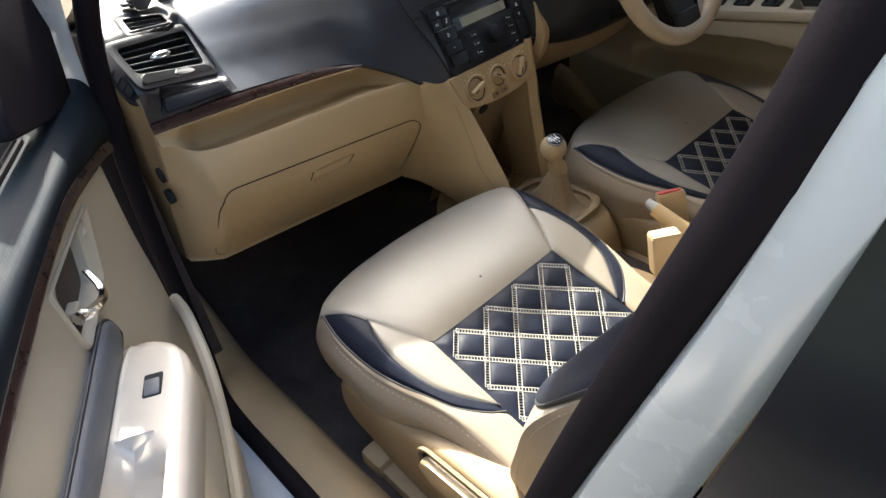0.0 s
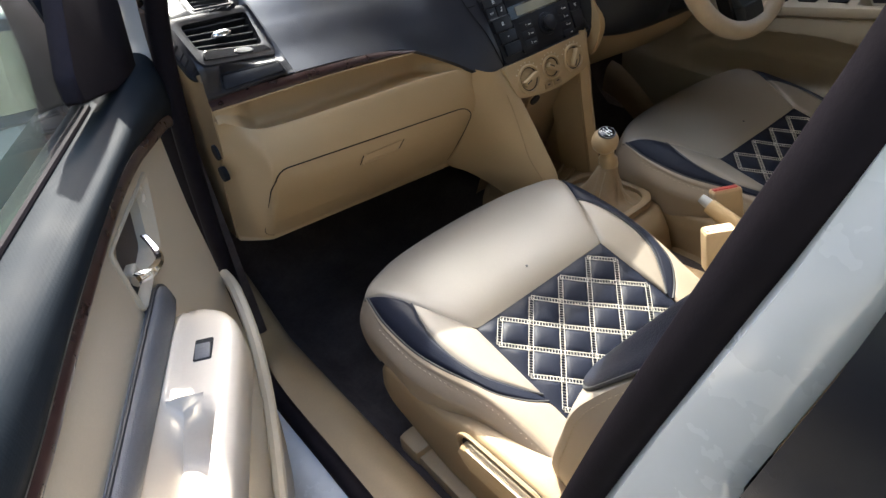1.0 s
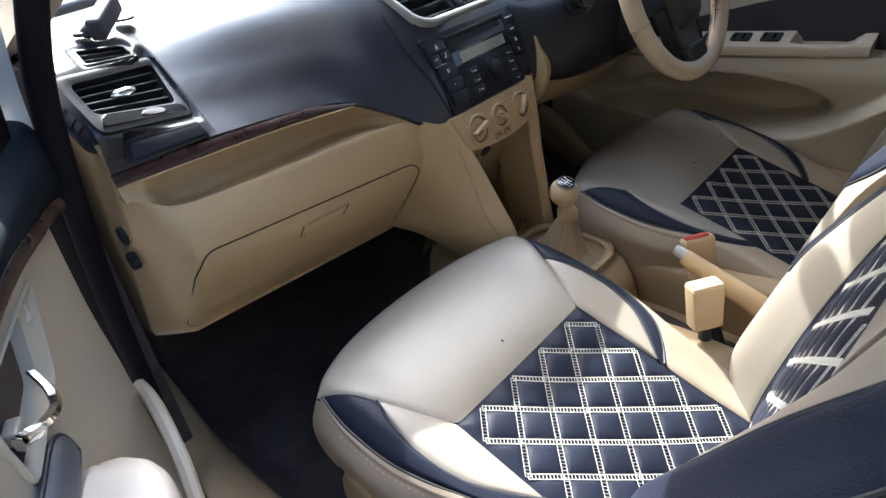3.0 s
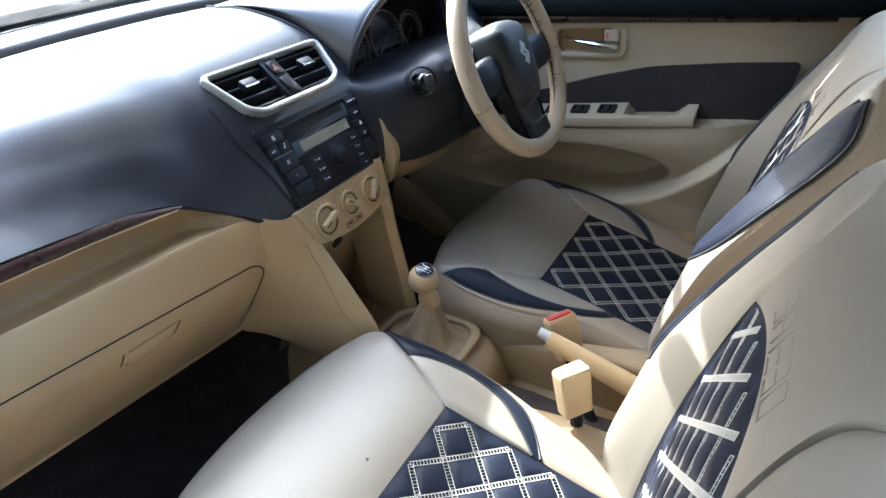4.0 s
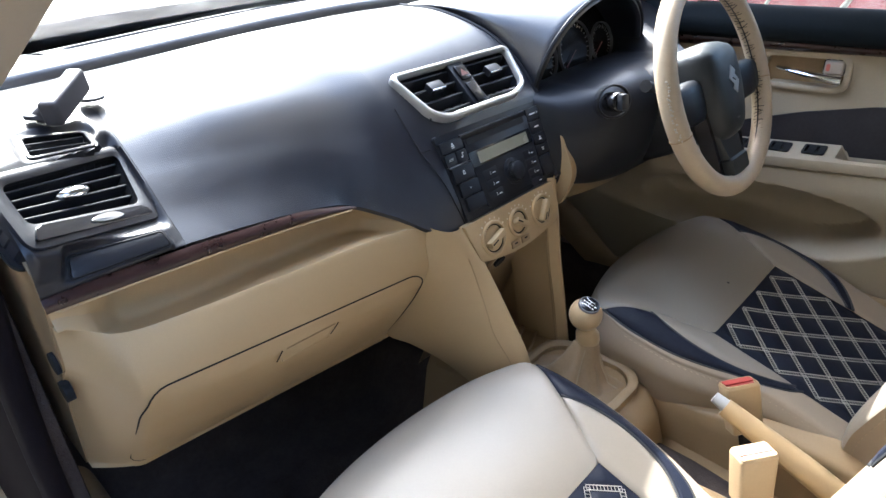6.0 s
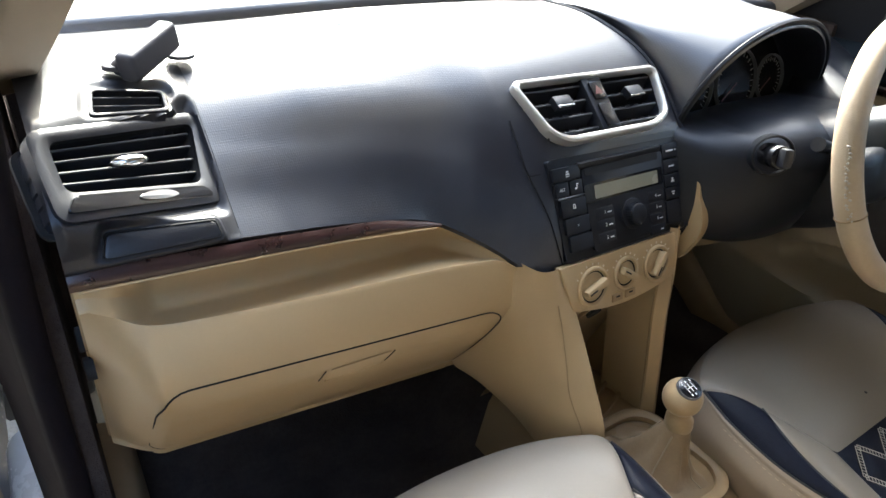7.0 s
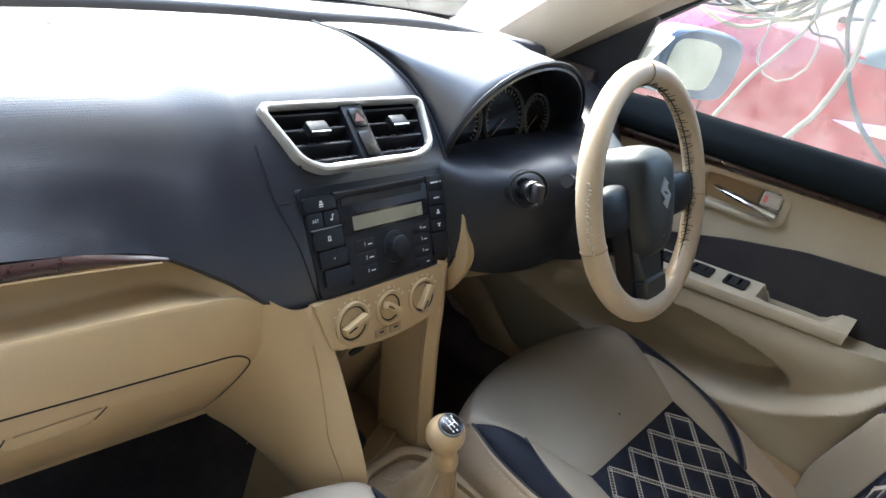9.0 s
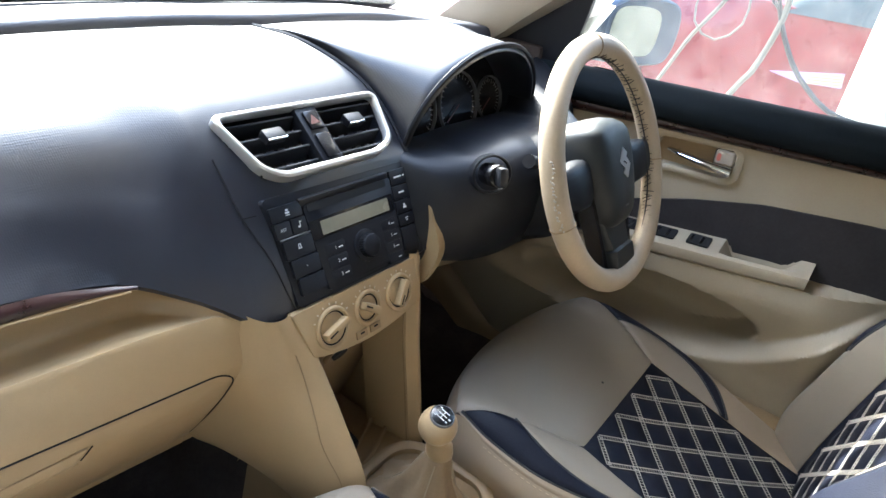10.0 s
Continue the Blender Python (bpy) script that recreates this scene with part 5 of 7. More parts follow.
    ring_frame(bm, [(0.031 * math.cos(6.2832 * k / n), 0.028 * math.sin(6.2832 * k / n)) for k in range(n)], [(0.027 * math.cos(6.2832 * k / n), 0.024 * math.sin(6.2832 * k / n)) for k in range(n)], fr, 0.003, 0.012)
    part("surround", bm, M_BLACK, ig)
    bm = bmesh.new()
    disc(bm, fr @ pose(0, 0, 0.0), 0.016, 0.034, 20, 0.004)
    part("switch", bm, M_GLOSS, ig)
    bm = bmesh.new()
    box(bm, fr @ pose(0, 0, 0.040), 0.014, 0.026, 0.018, 0.005)
    part("key_slot", bm, M_SLAT, ig, "dark worn switch grip")


driver_dash()

# ---- steering wheel ----
WHEEL = frame_of((0.364, -0.148, 0.927), (1, 0, 0), (0, math.sin(0.415), math.cos(0.415)))


def steering_wheel():
    w = thing("steering_wheel", WHEEL.translation, "black steering wheel in a worn beige laced leather cover", "steering wheel")
    R, r = 0.178, 0.0175
    bm = bmesh.new()
    n = 96
    pts = []
    for k in range(n):
        a = 2 * math.pi * k / n
        flat = 1 - 0.02 * max(-math.sin(a), 0) ** 3
        pts.append(WHEEL @ Vector((R * flat * math.cos(a), R * flat * math.sin(a), 0)))
    tube(bm, pts, r, 18, closed=True)
    cover = part("rim_cover", bm, M_WHEELCOVER, w, "worn beige leather cover")
    bm = bmesh.new()
    rnd = random.Random(4)
    for k in range(150):
        a = 2 * math.pi * (k + rnd.uniform(-0.25, 0.25)) / 150
        reach, slip = rnd.uniform(0.25, 0.6), rnd.choice((-1, 1)) * rnd.uniform(0.002, 0.009)
        pts = []
        for b, e in ((-reach, 0), (0, 0.5), (reach, 1)):
            c = Vector((math.cos(a + slip * e / R), math.sin(a + slip * e / R), 0))
            pts.append(WHEEL @ (c * (R - (r + 0.0006) * math.cos(b)) + Vector((0, 0, (r + 0.0006) * math.sin(b)))))
        tube(bm, pts, 0.00075, 4, count=5)
    tube(bm, [WHEEL @ Vector(((R - r - 0.0006) * math.cos(6.2832 * k / 90), (R - r - 0.0006) * math.sin(6.2832 * k / 90), 0)) for k in range(90)], 0.0011, 5, closed=True)
    part("lacing", bm, M_PIPING, cover, "dark lacing on the inner edge")
    for a0 in (92, 196, -8):
        bm = bmesh.new()
        a = radians(a0)
        c = Vector((math.cos(a), math.sin(a), 0))
        ringpts = [WHEEL @ (c * (R + (r + 0.0004) * math.cos(b)) + Vector((0, 0, (r + 0.0004) * math.sin(b)))) for b in [2 * math.pi * k / 24 for k in range(24)]]
        tube(bm, ringpts, 0.0009, 5, closed=True)
        part("cover_seam", bm, M_BEIGE_D, cover)
    bm = bmesh.new()
    for k in range(26):
        a = radians(168 + 1.1 * k + rnd.uniform(-0.5, 0.5))
        c = Vector((math.cos(a), math.sin(a), 0))
        for b0 in (0.2, 2.7):
            b = b0 + rnd.uniform(-0.15, 0.15)
            q = c * (R - (r + 0.0005) * math.cos(b)) + Vector((0, 0, (r + 0.0005) * math.sin(b)))
            ball(bm, WHEEL @ q, rnd.uniform(0.001, 0.0026), rnd.uniform(0.001, 0.0026), rnd.uniform(0.001, 0.002), 6, 4)
    part("frayed_edge", bm, M_STITCH, cover, "frayed pale edge of the worn cover")["kind"] = "stuff"
    # hub with airbag cover
    bm = bmesh.new()
    prof = [(-0.056, 0.052), (-0.034, 0.066), (0.0, 0.070), (0.034, 0.066), (0.056, 0.052), (0.062, 0.006), (0.055, -0.046), (0.036, -0.086), (0.0, -0.094), (-0.036, -0.086), (-0.055, -0.046), (-0.062, 0.006)]
    o = smooth_outline(prof, 48)
    rings = []
    for k, z in ((1.00, -0.060), (1.04, -0.034), (1.05, -0.016), (1.0, 0.002), (0.93, 0.012), (0.84, 0.018), (0.6, 0.0225), (0.3, 0.024), (0.08, 0.0243)):
        rings.append([WHEEL @ Vector((x * k, y * k, z)) for x, y in o])
    loft(bm, rings)
    hub = part("hub", bm, M_HUB, w, "black moulded airbag cover")
    bm = bmesh.new()
    E = WHEEL @ pose(0.004, 0.002, 0.0228)
    for sgn in (1, -1):
        prism(bm, [(sgn * x, sgn * y) for x, y in ((-0.018, 0.004), (-0.003, 0.024), (0.010, 0.014), (0.003, 0.008), (0.016, -0.002), (0.010, -0.004), (-0.004, 0.005), (-0.010, 0.001))], E, 0.003, 0.0008, 1)
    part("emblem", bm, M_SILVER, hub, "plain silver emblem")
    bm = bmesh.new()
    box(bm, WHEEL @ pose(0.0, -0.062, 0.0215), 0.010, 0.0022, 0.001)
    part("faint_mark", bm, M_DIM, hub)
    # side spokes with a switch-shaped grip
    for sx in (-1, 1):
        bm = bmesh.new()
        rings = []
        for t, hw, z0, z1 in ((0.0, 0.030, -0.030, 0.004), (0.18, 0.036, -0.030, 0.010), (0.62, 0.033, -0.028, 0.013), (0.72, 0.030, -0.024, 0.007), (1.0, 0.026, -0.018, 0.004)):
            x = sx * lerp(0.050, 0.168, t)
            ring = []
            for q in range(20):
                a = 2 * math.pi * q / 20
                c, n = math.cos(a), math.sin(a)
                c, n = math.copysign(abs(c) ** 0.55, c), math.copysign(abs(n) ** 0.55, n)
                ring.append(WHEEL @ Vector((x, -0.012 + hw * c, (z0 + z1) / 2 + (z1 - z0) / 2 * n - (0.008 if sx < 0 else 0))))
            rings.append(ring)
        loft(bm, rings)
        part("spoke", bm, M_BLACK, w)
    # lower spoke: one tapering bracket with dark flanks
    bm = bmesh.new()
    rings = []
    for y, hw, z in ((-0.066, 0.050, -0.004), (-0.088, 0.044, -0.001), (-0.112, 0.037, 0.002), (-0.126, 0.034, 0.004), (-0.129, 0.037, 0.009), (-0.150, 0.038, 0.009), (-0.172, 0.040, 0.002)):
        rings.append([WHEEL @ Vector((x, y, z + q)) for x, q in ((-hw, -0.034), (-hw, -0.008), (-hw * 0.86, 0.0), (hw * 0.86, 0.0), (hw, -0.008), (hw, -0.034))])
    loft(bm, rings)
    part("lower_spoke", bm, M_HUB, w, "dark grey lower spoke")
    for sx in (-1, 1):
        bm = bmesh.new()
        rings = []
        for t in (0.0, 0.5, 1.0):
            x, y = sx * lerp(0.062, 0.046, t), lerp(-0.03, -0.160, t)
            rings.append([WHEEL @ Vector((x + q, y, z - 0.010)) for q, z in ((-0.006, -0.018), (-0.005, 0.006), (0.005, 0.006), (0.006, -0.018))])
        loft(bm, rings)
        part("spoke_flank", bm, M_GLOSS, w)
    # column shroud
    bm = bmesh.new()
    rings = []
    for z, sx, sy in ((-0.040, 0.078, 0.070), (-0.06, 0.086, 0.078), (-0.10, 0.092, 0.084), (-0.17, 0.094, 0.088)):
        rings.append([WHEEL @ Vector((x * sx, y * sy - 0.012, z)) for x, y in smooth_outline([(1, 0), (0.8, 0.8), (0, 1), (-0.8, 0.8), (-1, 0), (-0.8, -0.9), (0, -1.05), (0.8, -0.9)], 32)])
    loft(bm, rings)
    part("column_shroud", bm, M_BLACK, w)
    for sx in (-1, 1):
        bm = bmesh.new()
        tube(bm, [WHEEL @ Vector((sx * 0.06, 0.02, -0.06)), WHEEL @ Vector((sx * 0.11, 0.03, -0.055)), WHEEL @ Vector((sx * 0.150, 0.040, -0.048))], lambda t: 0.006 + 0.004 * t, 10)
        part("stalk", bm, M_BLACK, w, "black control stalk")


steering_wheel()

# ---- console between the seats ----
def console():
    c = thing("floor_console", (0.0, -0.15, 0.40), "beige floor console round the gear lever", "console")
    bm = bmesh.new()
    rings = []
    for y, hw, z in ((0.12, 0.105, 0.470), (0.02, 0.100, 0.478), (-0.08, 0.092, 0.490), (-0.18, 0.086, 0.498), (-0.235, 0.078, 0.492), (-0.262, 0.066, 0.470), (-0.28, 0.06, 0.43), (-0.285, 0.058, 0.36)):
        rings.append([Vector((x + 0.012, y, zz)) for x, zz in ((-hw - 0.015, 0.34), (-hw, z - 0.03), (-hw + 0.012, z - 0.006), (-hw + 0.03, z), (hw - 0.03, z), (hw - 0.012, z - 0.006), (hw, z - 0.03), (hw + 0.015, 0.34))])
    loft(bm, rings)
    part("shell", bm, M_BEIGE_D, c)
    bm = bmesh.new()
    o = [(x + 0.012, y - 0.135) for x, y in rounded(0.150, 0.190, 0.05, 10)]
    i = [(x + 0.012, y - 0.135) for x, y in rounded(0.122, 0.160, 0.042, 10)]
    ring_frame(bm, o, i, pose(0, 0, 0.4925, -3, 0, 0), 0.006)
    part("bezel", bm, M_BEIGE_D, c)
    bm = bmesh.new()
    box(bm, pose(0.015, -0.52, 0.352), 0.17, 0.50, 0.10, 0.02, 2)
    part("rear_tray", bm, M_BEIGE_D, c)
    for k in range(2):
        bm = bmesh.new()
        tube(bm, [(-0.07, 0.03 - 0.03 * k, 0.482), (0.0, 0.0 - 0.03 * k, 0.486), (0.09, 0.03 - 0.03 * k, 0.484)], 0.004, 6)
        part("step_edge", bm, M_BEIGE_D, c)


console()


def gear_lever():
    g = thing("gear_lever", (0.012, -0.13, 0.49), "beige ball gear knob on a pleated leather gaiter", "gear lever")
    bm = bmesh.new()
    rnd = random.Random(2)
    rings = []
    n = 48
    for k in range(15):
        t = k / 14
        w = lerp(0.058, 0.0165, t ** 0.38)
        d = lerp(0.076, 0.0165, t ** 0.38)
        c = Vector((0.012 + 0.012 * t, -0.135 - 0.008 * t, lerp(0.492, 0.578, t)))
        ring = []
        for q in range(n):
            a = 2 * math.pi * q / n
            fold = 1 + 0.13 * (1 - t) * math.sin(6 * a + 2.5 * t + 0.6 * math.sin(9 * t)) + 0.035 * (1 - abs(2 * t - 1)) * math.sin(11 * a + 7 * t)
            sq = 1 / max(abs(math.cos(a)), abs(math.sin(a))) ** (0.45 * (1 - t))
            ring.append(c + Vector((w * math.cos(a) * fold * sq, d * math.sin(a) * fold * sq, 0.004 * math.sin(4 * a) * (1 - t))))
        rings.append(ring)
    loft(bm, rings)
    part("gaiter", bm, M_GAITER, g, "creased beige leather gaiter")
    for q in (3, 15, 27, 39):
        bm = bmesh.new()
        tube(bm, [r[q] + (r[q] - sum(r, Vector()) / n).normalized() * 0.0006 for r in rings[:13]], 0.0011, 5, count=40)
        part("gaiter_seam", bm, M_STITCH_B, g)
    bm = bmesh.new()
    rings = []
    for z, r in ((0.568, 0.0175), (0.576, 0.0195), (0.590, 0.0190), (0.594, 0.0160), (0.600, 0.0140), (0.612, 0.0145)):
        rings.append([Vector((0.024 - 0.012 * (z - 0.572) / 0.05 + r * math.cos(a), -0.142 + r * math.sin(a), z)) for a in [2 * math.pi * k / 24 for k in range(24)]])
    loft(bm, rings)
    part("collar", bm, M_KNOB, g)
    bm = bmesh.new()
    top = Matrix.Translation((0.009, -0.1405, 0.632)) @ pose(0, 0, 0, 14, -6, 0)
    rings = []
    for k in range(1, 15):
        a = math.pi * (1 - k / 17)
        rings.append([top @ Vector((0.0265 * math.sin(a) * math.cos(b), 0.0265 * math.sin(a) * math.sin(b), 0.0265 * math.cos(a))) for b in [2 * math.pi * q / 28 for q in range(28)]])
    loft(bm, rings)
    part("knob", bm, M_KNOB, g, "round beige plastic ball")
    bm = bmesh.new()
    disc(bm, top @ pose(0, 0, 0.0215), 0.0155, 0.0035, 28, 0.0015)
    cap = part("shift_pattern_cap", bm, M_GLOSS, g, "glossy black cap with white shift marks")
    bars(cap, top @ pose(0, 0, 0.0252), [(-0.006, 0, 0.0012, 0.013), (0, 0, 0.0012, 0.013), (0.006, 0, 0.0012, 0.013), (0, 0, 0.013, 0.0012), (-0.0075, 0.0085, 0.002, 0.003), (0.0, 0.0095, 0.002, 0.003), (0.0075, 0.0085, 0.002, 0.003), (-0.006, -0.0095, 0.002, 0.003), (0.0, -0.0105, 0.002, 0.003)])
    bm = bmesh.new()
    n = 28
    ring_frame(bm, [(0.017 * math.cos(6.2832 * k / n), 0.017 * math.sin(6.2832 * k / n)) for k in range(n)], [(0.015 * math.cos(6.2832 * k / n), 0.015 * math.sin(6.2832 * k / n)) for k in range(n)], top @ pose(0, 0, 0.0215), 0.0025)
    part("cap_ring", bm, M_DIM, g)


gear_lever()


def handbrake():
    h = thing("handbrake", (0.02, -0.56, 0.42), "beige handbrake lever with grey push button, lowered", "handbrake")
    bm = bmesh.new()
    tube(bm, [(0.010, -0.372, 0.583), (0.012, -0.42, 0.565), (0.016, -0.50, 0.535), (0.022, -0.60, 0.49), (0.026, -0.68, 0.44)], lambda t: 0.0135 + 0.005 * math.sin(min(t * 1.6, 1) * math.pi * 0.6), 16)
    part("grip", bm, M_BEIGE, h)
    bm = bmesh.new()
    tube(bm, [(0.0095, -0.376, 0.585), (0.0085, -0.364, 0.590), (0.008, -0.356, 0.593)], lambda t: 0.0100 - 0.002 * t, 14)
    part("button", bm, M_TRANSLUCENT, h, "pale grey push button")
    bm = bmesh.new()
    box(bm, pose(0.024, -0.64, 0.42), 0.055, 0.16, 0.09, 0.012, 2)
    part("base_cover", bm, M_BEIGE_D, h)


handbrake()


def buckle(at, m, red):
    b = thing("seat_belt_buckle", at, "beige seat belt buckle on a black stalk, red release button", "seat belt buckle", "", "front seat buckles")
    bm = bmesh.new()
    box(bm, m @ pose(0, 0, -0.038), 0.046, 0.027, 0.074, 0.004, 3, 1.10)
    part("housing", bm, M_KNOB, b)
    bm = bmesh.new()
    ring_frame(bm, rounded(0.0485, 0.0285, 0.004), rounded(0.043, 0.023, 0.003), m, 0.003, -0.002)
    part("mouth_rim", bm, M_KNOB, b)
    bm = bmesh.new()
    prism(bm, rounded(0.042, 0.015, 0.003), m @ pose(0, 0.0035, -0.002), 0.0035)
    part("release_button", bm, M_REDBTN if red else M_PINK, b, "red release button" if red else "faded pink release button")
    bm = bmesh.new()
    box(bm, m @ pose(0.0, -0.008, -0.0006), 0.036, 0.004, 0.0022)
    part("slot", bm, M_REDBTN if red else M_PINK, b)
    bm = bmesh.new()
    tube(bm, [m @ Vector((0, 0, -0.07)), m @ Vector((0.0, 0.0, -0.12)), m @ Vector((0.004, -0.01, -0.20))], 0.010, 8)
    part("stalk", bm, M_BLACK, b, "black webbing stalk")


buckle((-0.07, -0.44, 0.45), Matrix.Translation((-0.072, -0.437, 0.608)) @ pose(0, 0, 0, -10, -4, -38), False)
buckle((0.06, -0.39, 0.45), Matrix.Translation((0.062, -0.370, 0.592)) @ pose(0, 0, 0, -22, -8, -40), True)


# ---- front seats ----
QX, QY, QX0, QY0 = 0.069, 0.0654, 0.1035, -0.293


def quilt(a, b):
    """Padding height of the diamond quilting at plan place (a, b)."""
    p = (a - QX0) / QX + (b - QY0) / QY
    q = (a - QX0) / QX - (b - QY0) / QY
    a, b = (max(abs(math.sin(math.pi * t)) - 0.26, 0.0) / 0.74 for t in (p, q))
    return 0.0048 * (a * b) ** 0.45


def stitch_lines(x0, x1, y0, y1):
    """Segments of the diamond stitching inside a plan rectangle."""
    out = []
    for s in (1, -1):
        for k in range(-14, 15):
            # line: (a - QX0)/QX + s*(b - QY0)/QY = k
            pts = []
            for t in range(161):
                b = lerp(y0, y1, t / 160)
                a = QX0 + QX * (k - s * (b - QY0) / QY)
                if x0 - 1e-6 <= a <= x1 + 1e-6:
                    pts.append((a, b))
            if len(pts) > 6:
                out.append((pts[0], pts[-1]))
    return out


def ladder(bm, f, a, b, half=0.0034, step=0.0046, r=0.00060):
    """Chain stitching from a to b on the surface f: two rails and many rungs."""
    L = math.hypot(b[0] - a[0], b[1] - a[1])
    n = max(int(L / step), 2)
    nx, ny = -(b[1] - a[1]) / L * half, (b[0] - a[0]) / L * half
    for s in (-1, 1):
        tube(bm, [f(lerp(a[0], b[0], k / n) + s * nx, lerp(a[1], b[1], k / n) + s * ny) for k in range(n + 1)], r, 4, smooth=False, count=n + 1)
    for k in range(n + 1):
        x, y = lerp(a[0], b[0], k / n), lerp(a[1], b[1], k / n)
        tube(bm, [f(x - nx, y - ny), f(x + nx, y + ny)], r * 0.9, 3, smooth=False, count=2)


def cushion_z(x, y):
    z = table([(-0.66, 0.470), (-0.58, 0.488), (-0.50, 0.506), (-0.40, 0.533), (-0.285, 0.5625), (-0.20, 0.577), (-0.12, 0.582), (-0.07, 0.575), (-0.03, 0.556)], y)
    a = abs(x)
    rise = 0.008 * math.exp(-((a - 0.205) / 0.036) ** 2) * sstep(-0.62, -0.42, y) * sstep(-0.06, -0.16, y)
    return z + rise - 0.022 * sstep(0.215, 0.268, a) - 0.006 * math.exp(-(x / 0.12) ** 2) * sstep(-0.25, -0.35, y)


def front_y(x):
    return -0.038 - 1.15 * x * x - 14 * abs(x) ** 5


def zone(A, B, f, nu, nv, puff, name, mat, parent, label=""):
    """A sewn panel between two seam lines, swelling between its seams."""
    bm = bmesh.new()
    P, Q = A, B
    def g(u, v):
        i = u * (len(P) - 1)
        k = min(int(i), len(P) - 2)
        a, b = P[k].lerp(P[k + 1], i - k), Q[k].lerp(Q[k + 1], i - k)
        p = a.lerp(b, v)
        e = min(1.0, 7 * min(u, 1 - u)) * min(1.0, 5 * min(v, 1 - v))
        return f(p.x, p.y, puff * (e ** 0.5 if e > 0 else 0) - 0.0012 * (1 - min(1, e * 3)))
    grid(bm, g, nu, nv)
    return part(name, bm, mat, parent, label)


def back_y(x, z):
    """Depth of the backrest's front at rel. x and height z."""
    y = table([(0.44, -0.560), (0.50, -0.568), (0.60, -0.583), (0.70, -0.602), (0.80, -0.627), (0.888, -0.655), (0.966, -0.692), (1.0, -0.715), (1.03, -0.748), (1.06, -0.80)], z)
    a = abs(x)
    lift = table([(0.44, 0.04), (0.55, 0.063), (0.65, 0.056), (0.73, 0.050), (0.79, 0.036), (0.875, 0.014), (0.935, 0.002), (1.0, 0.0)], z) * sstep(0.135, 0.205, a)
    wrap = table([(0.44, 0.012), (0.75, 0.014), (0.83, 0.022), (0.90, 0.036), (1.0, 0.05)], z) * sstep(0.205, 0.268, a)
    return y + lift - wrap


SEAT_EDGE = [(0.236, -0.116), (0.250, -0.175), (0.251, -0.25), (0.241, -0.31), (0.226, -0.365), (0.217, -0.404), (0.211, -0.452), (0.207, -0.52), (0.202, -0.64)]


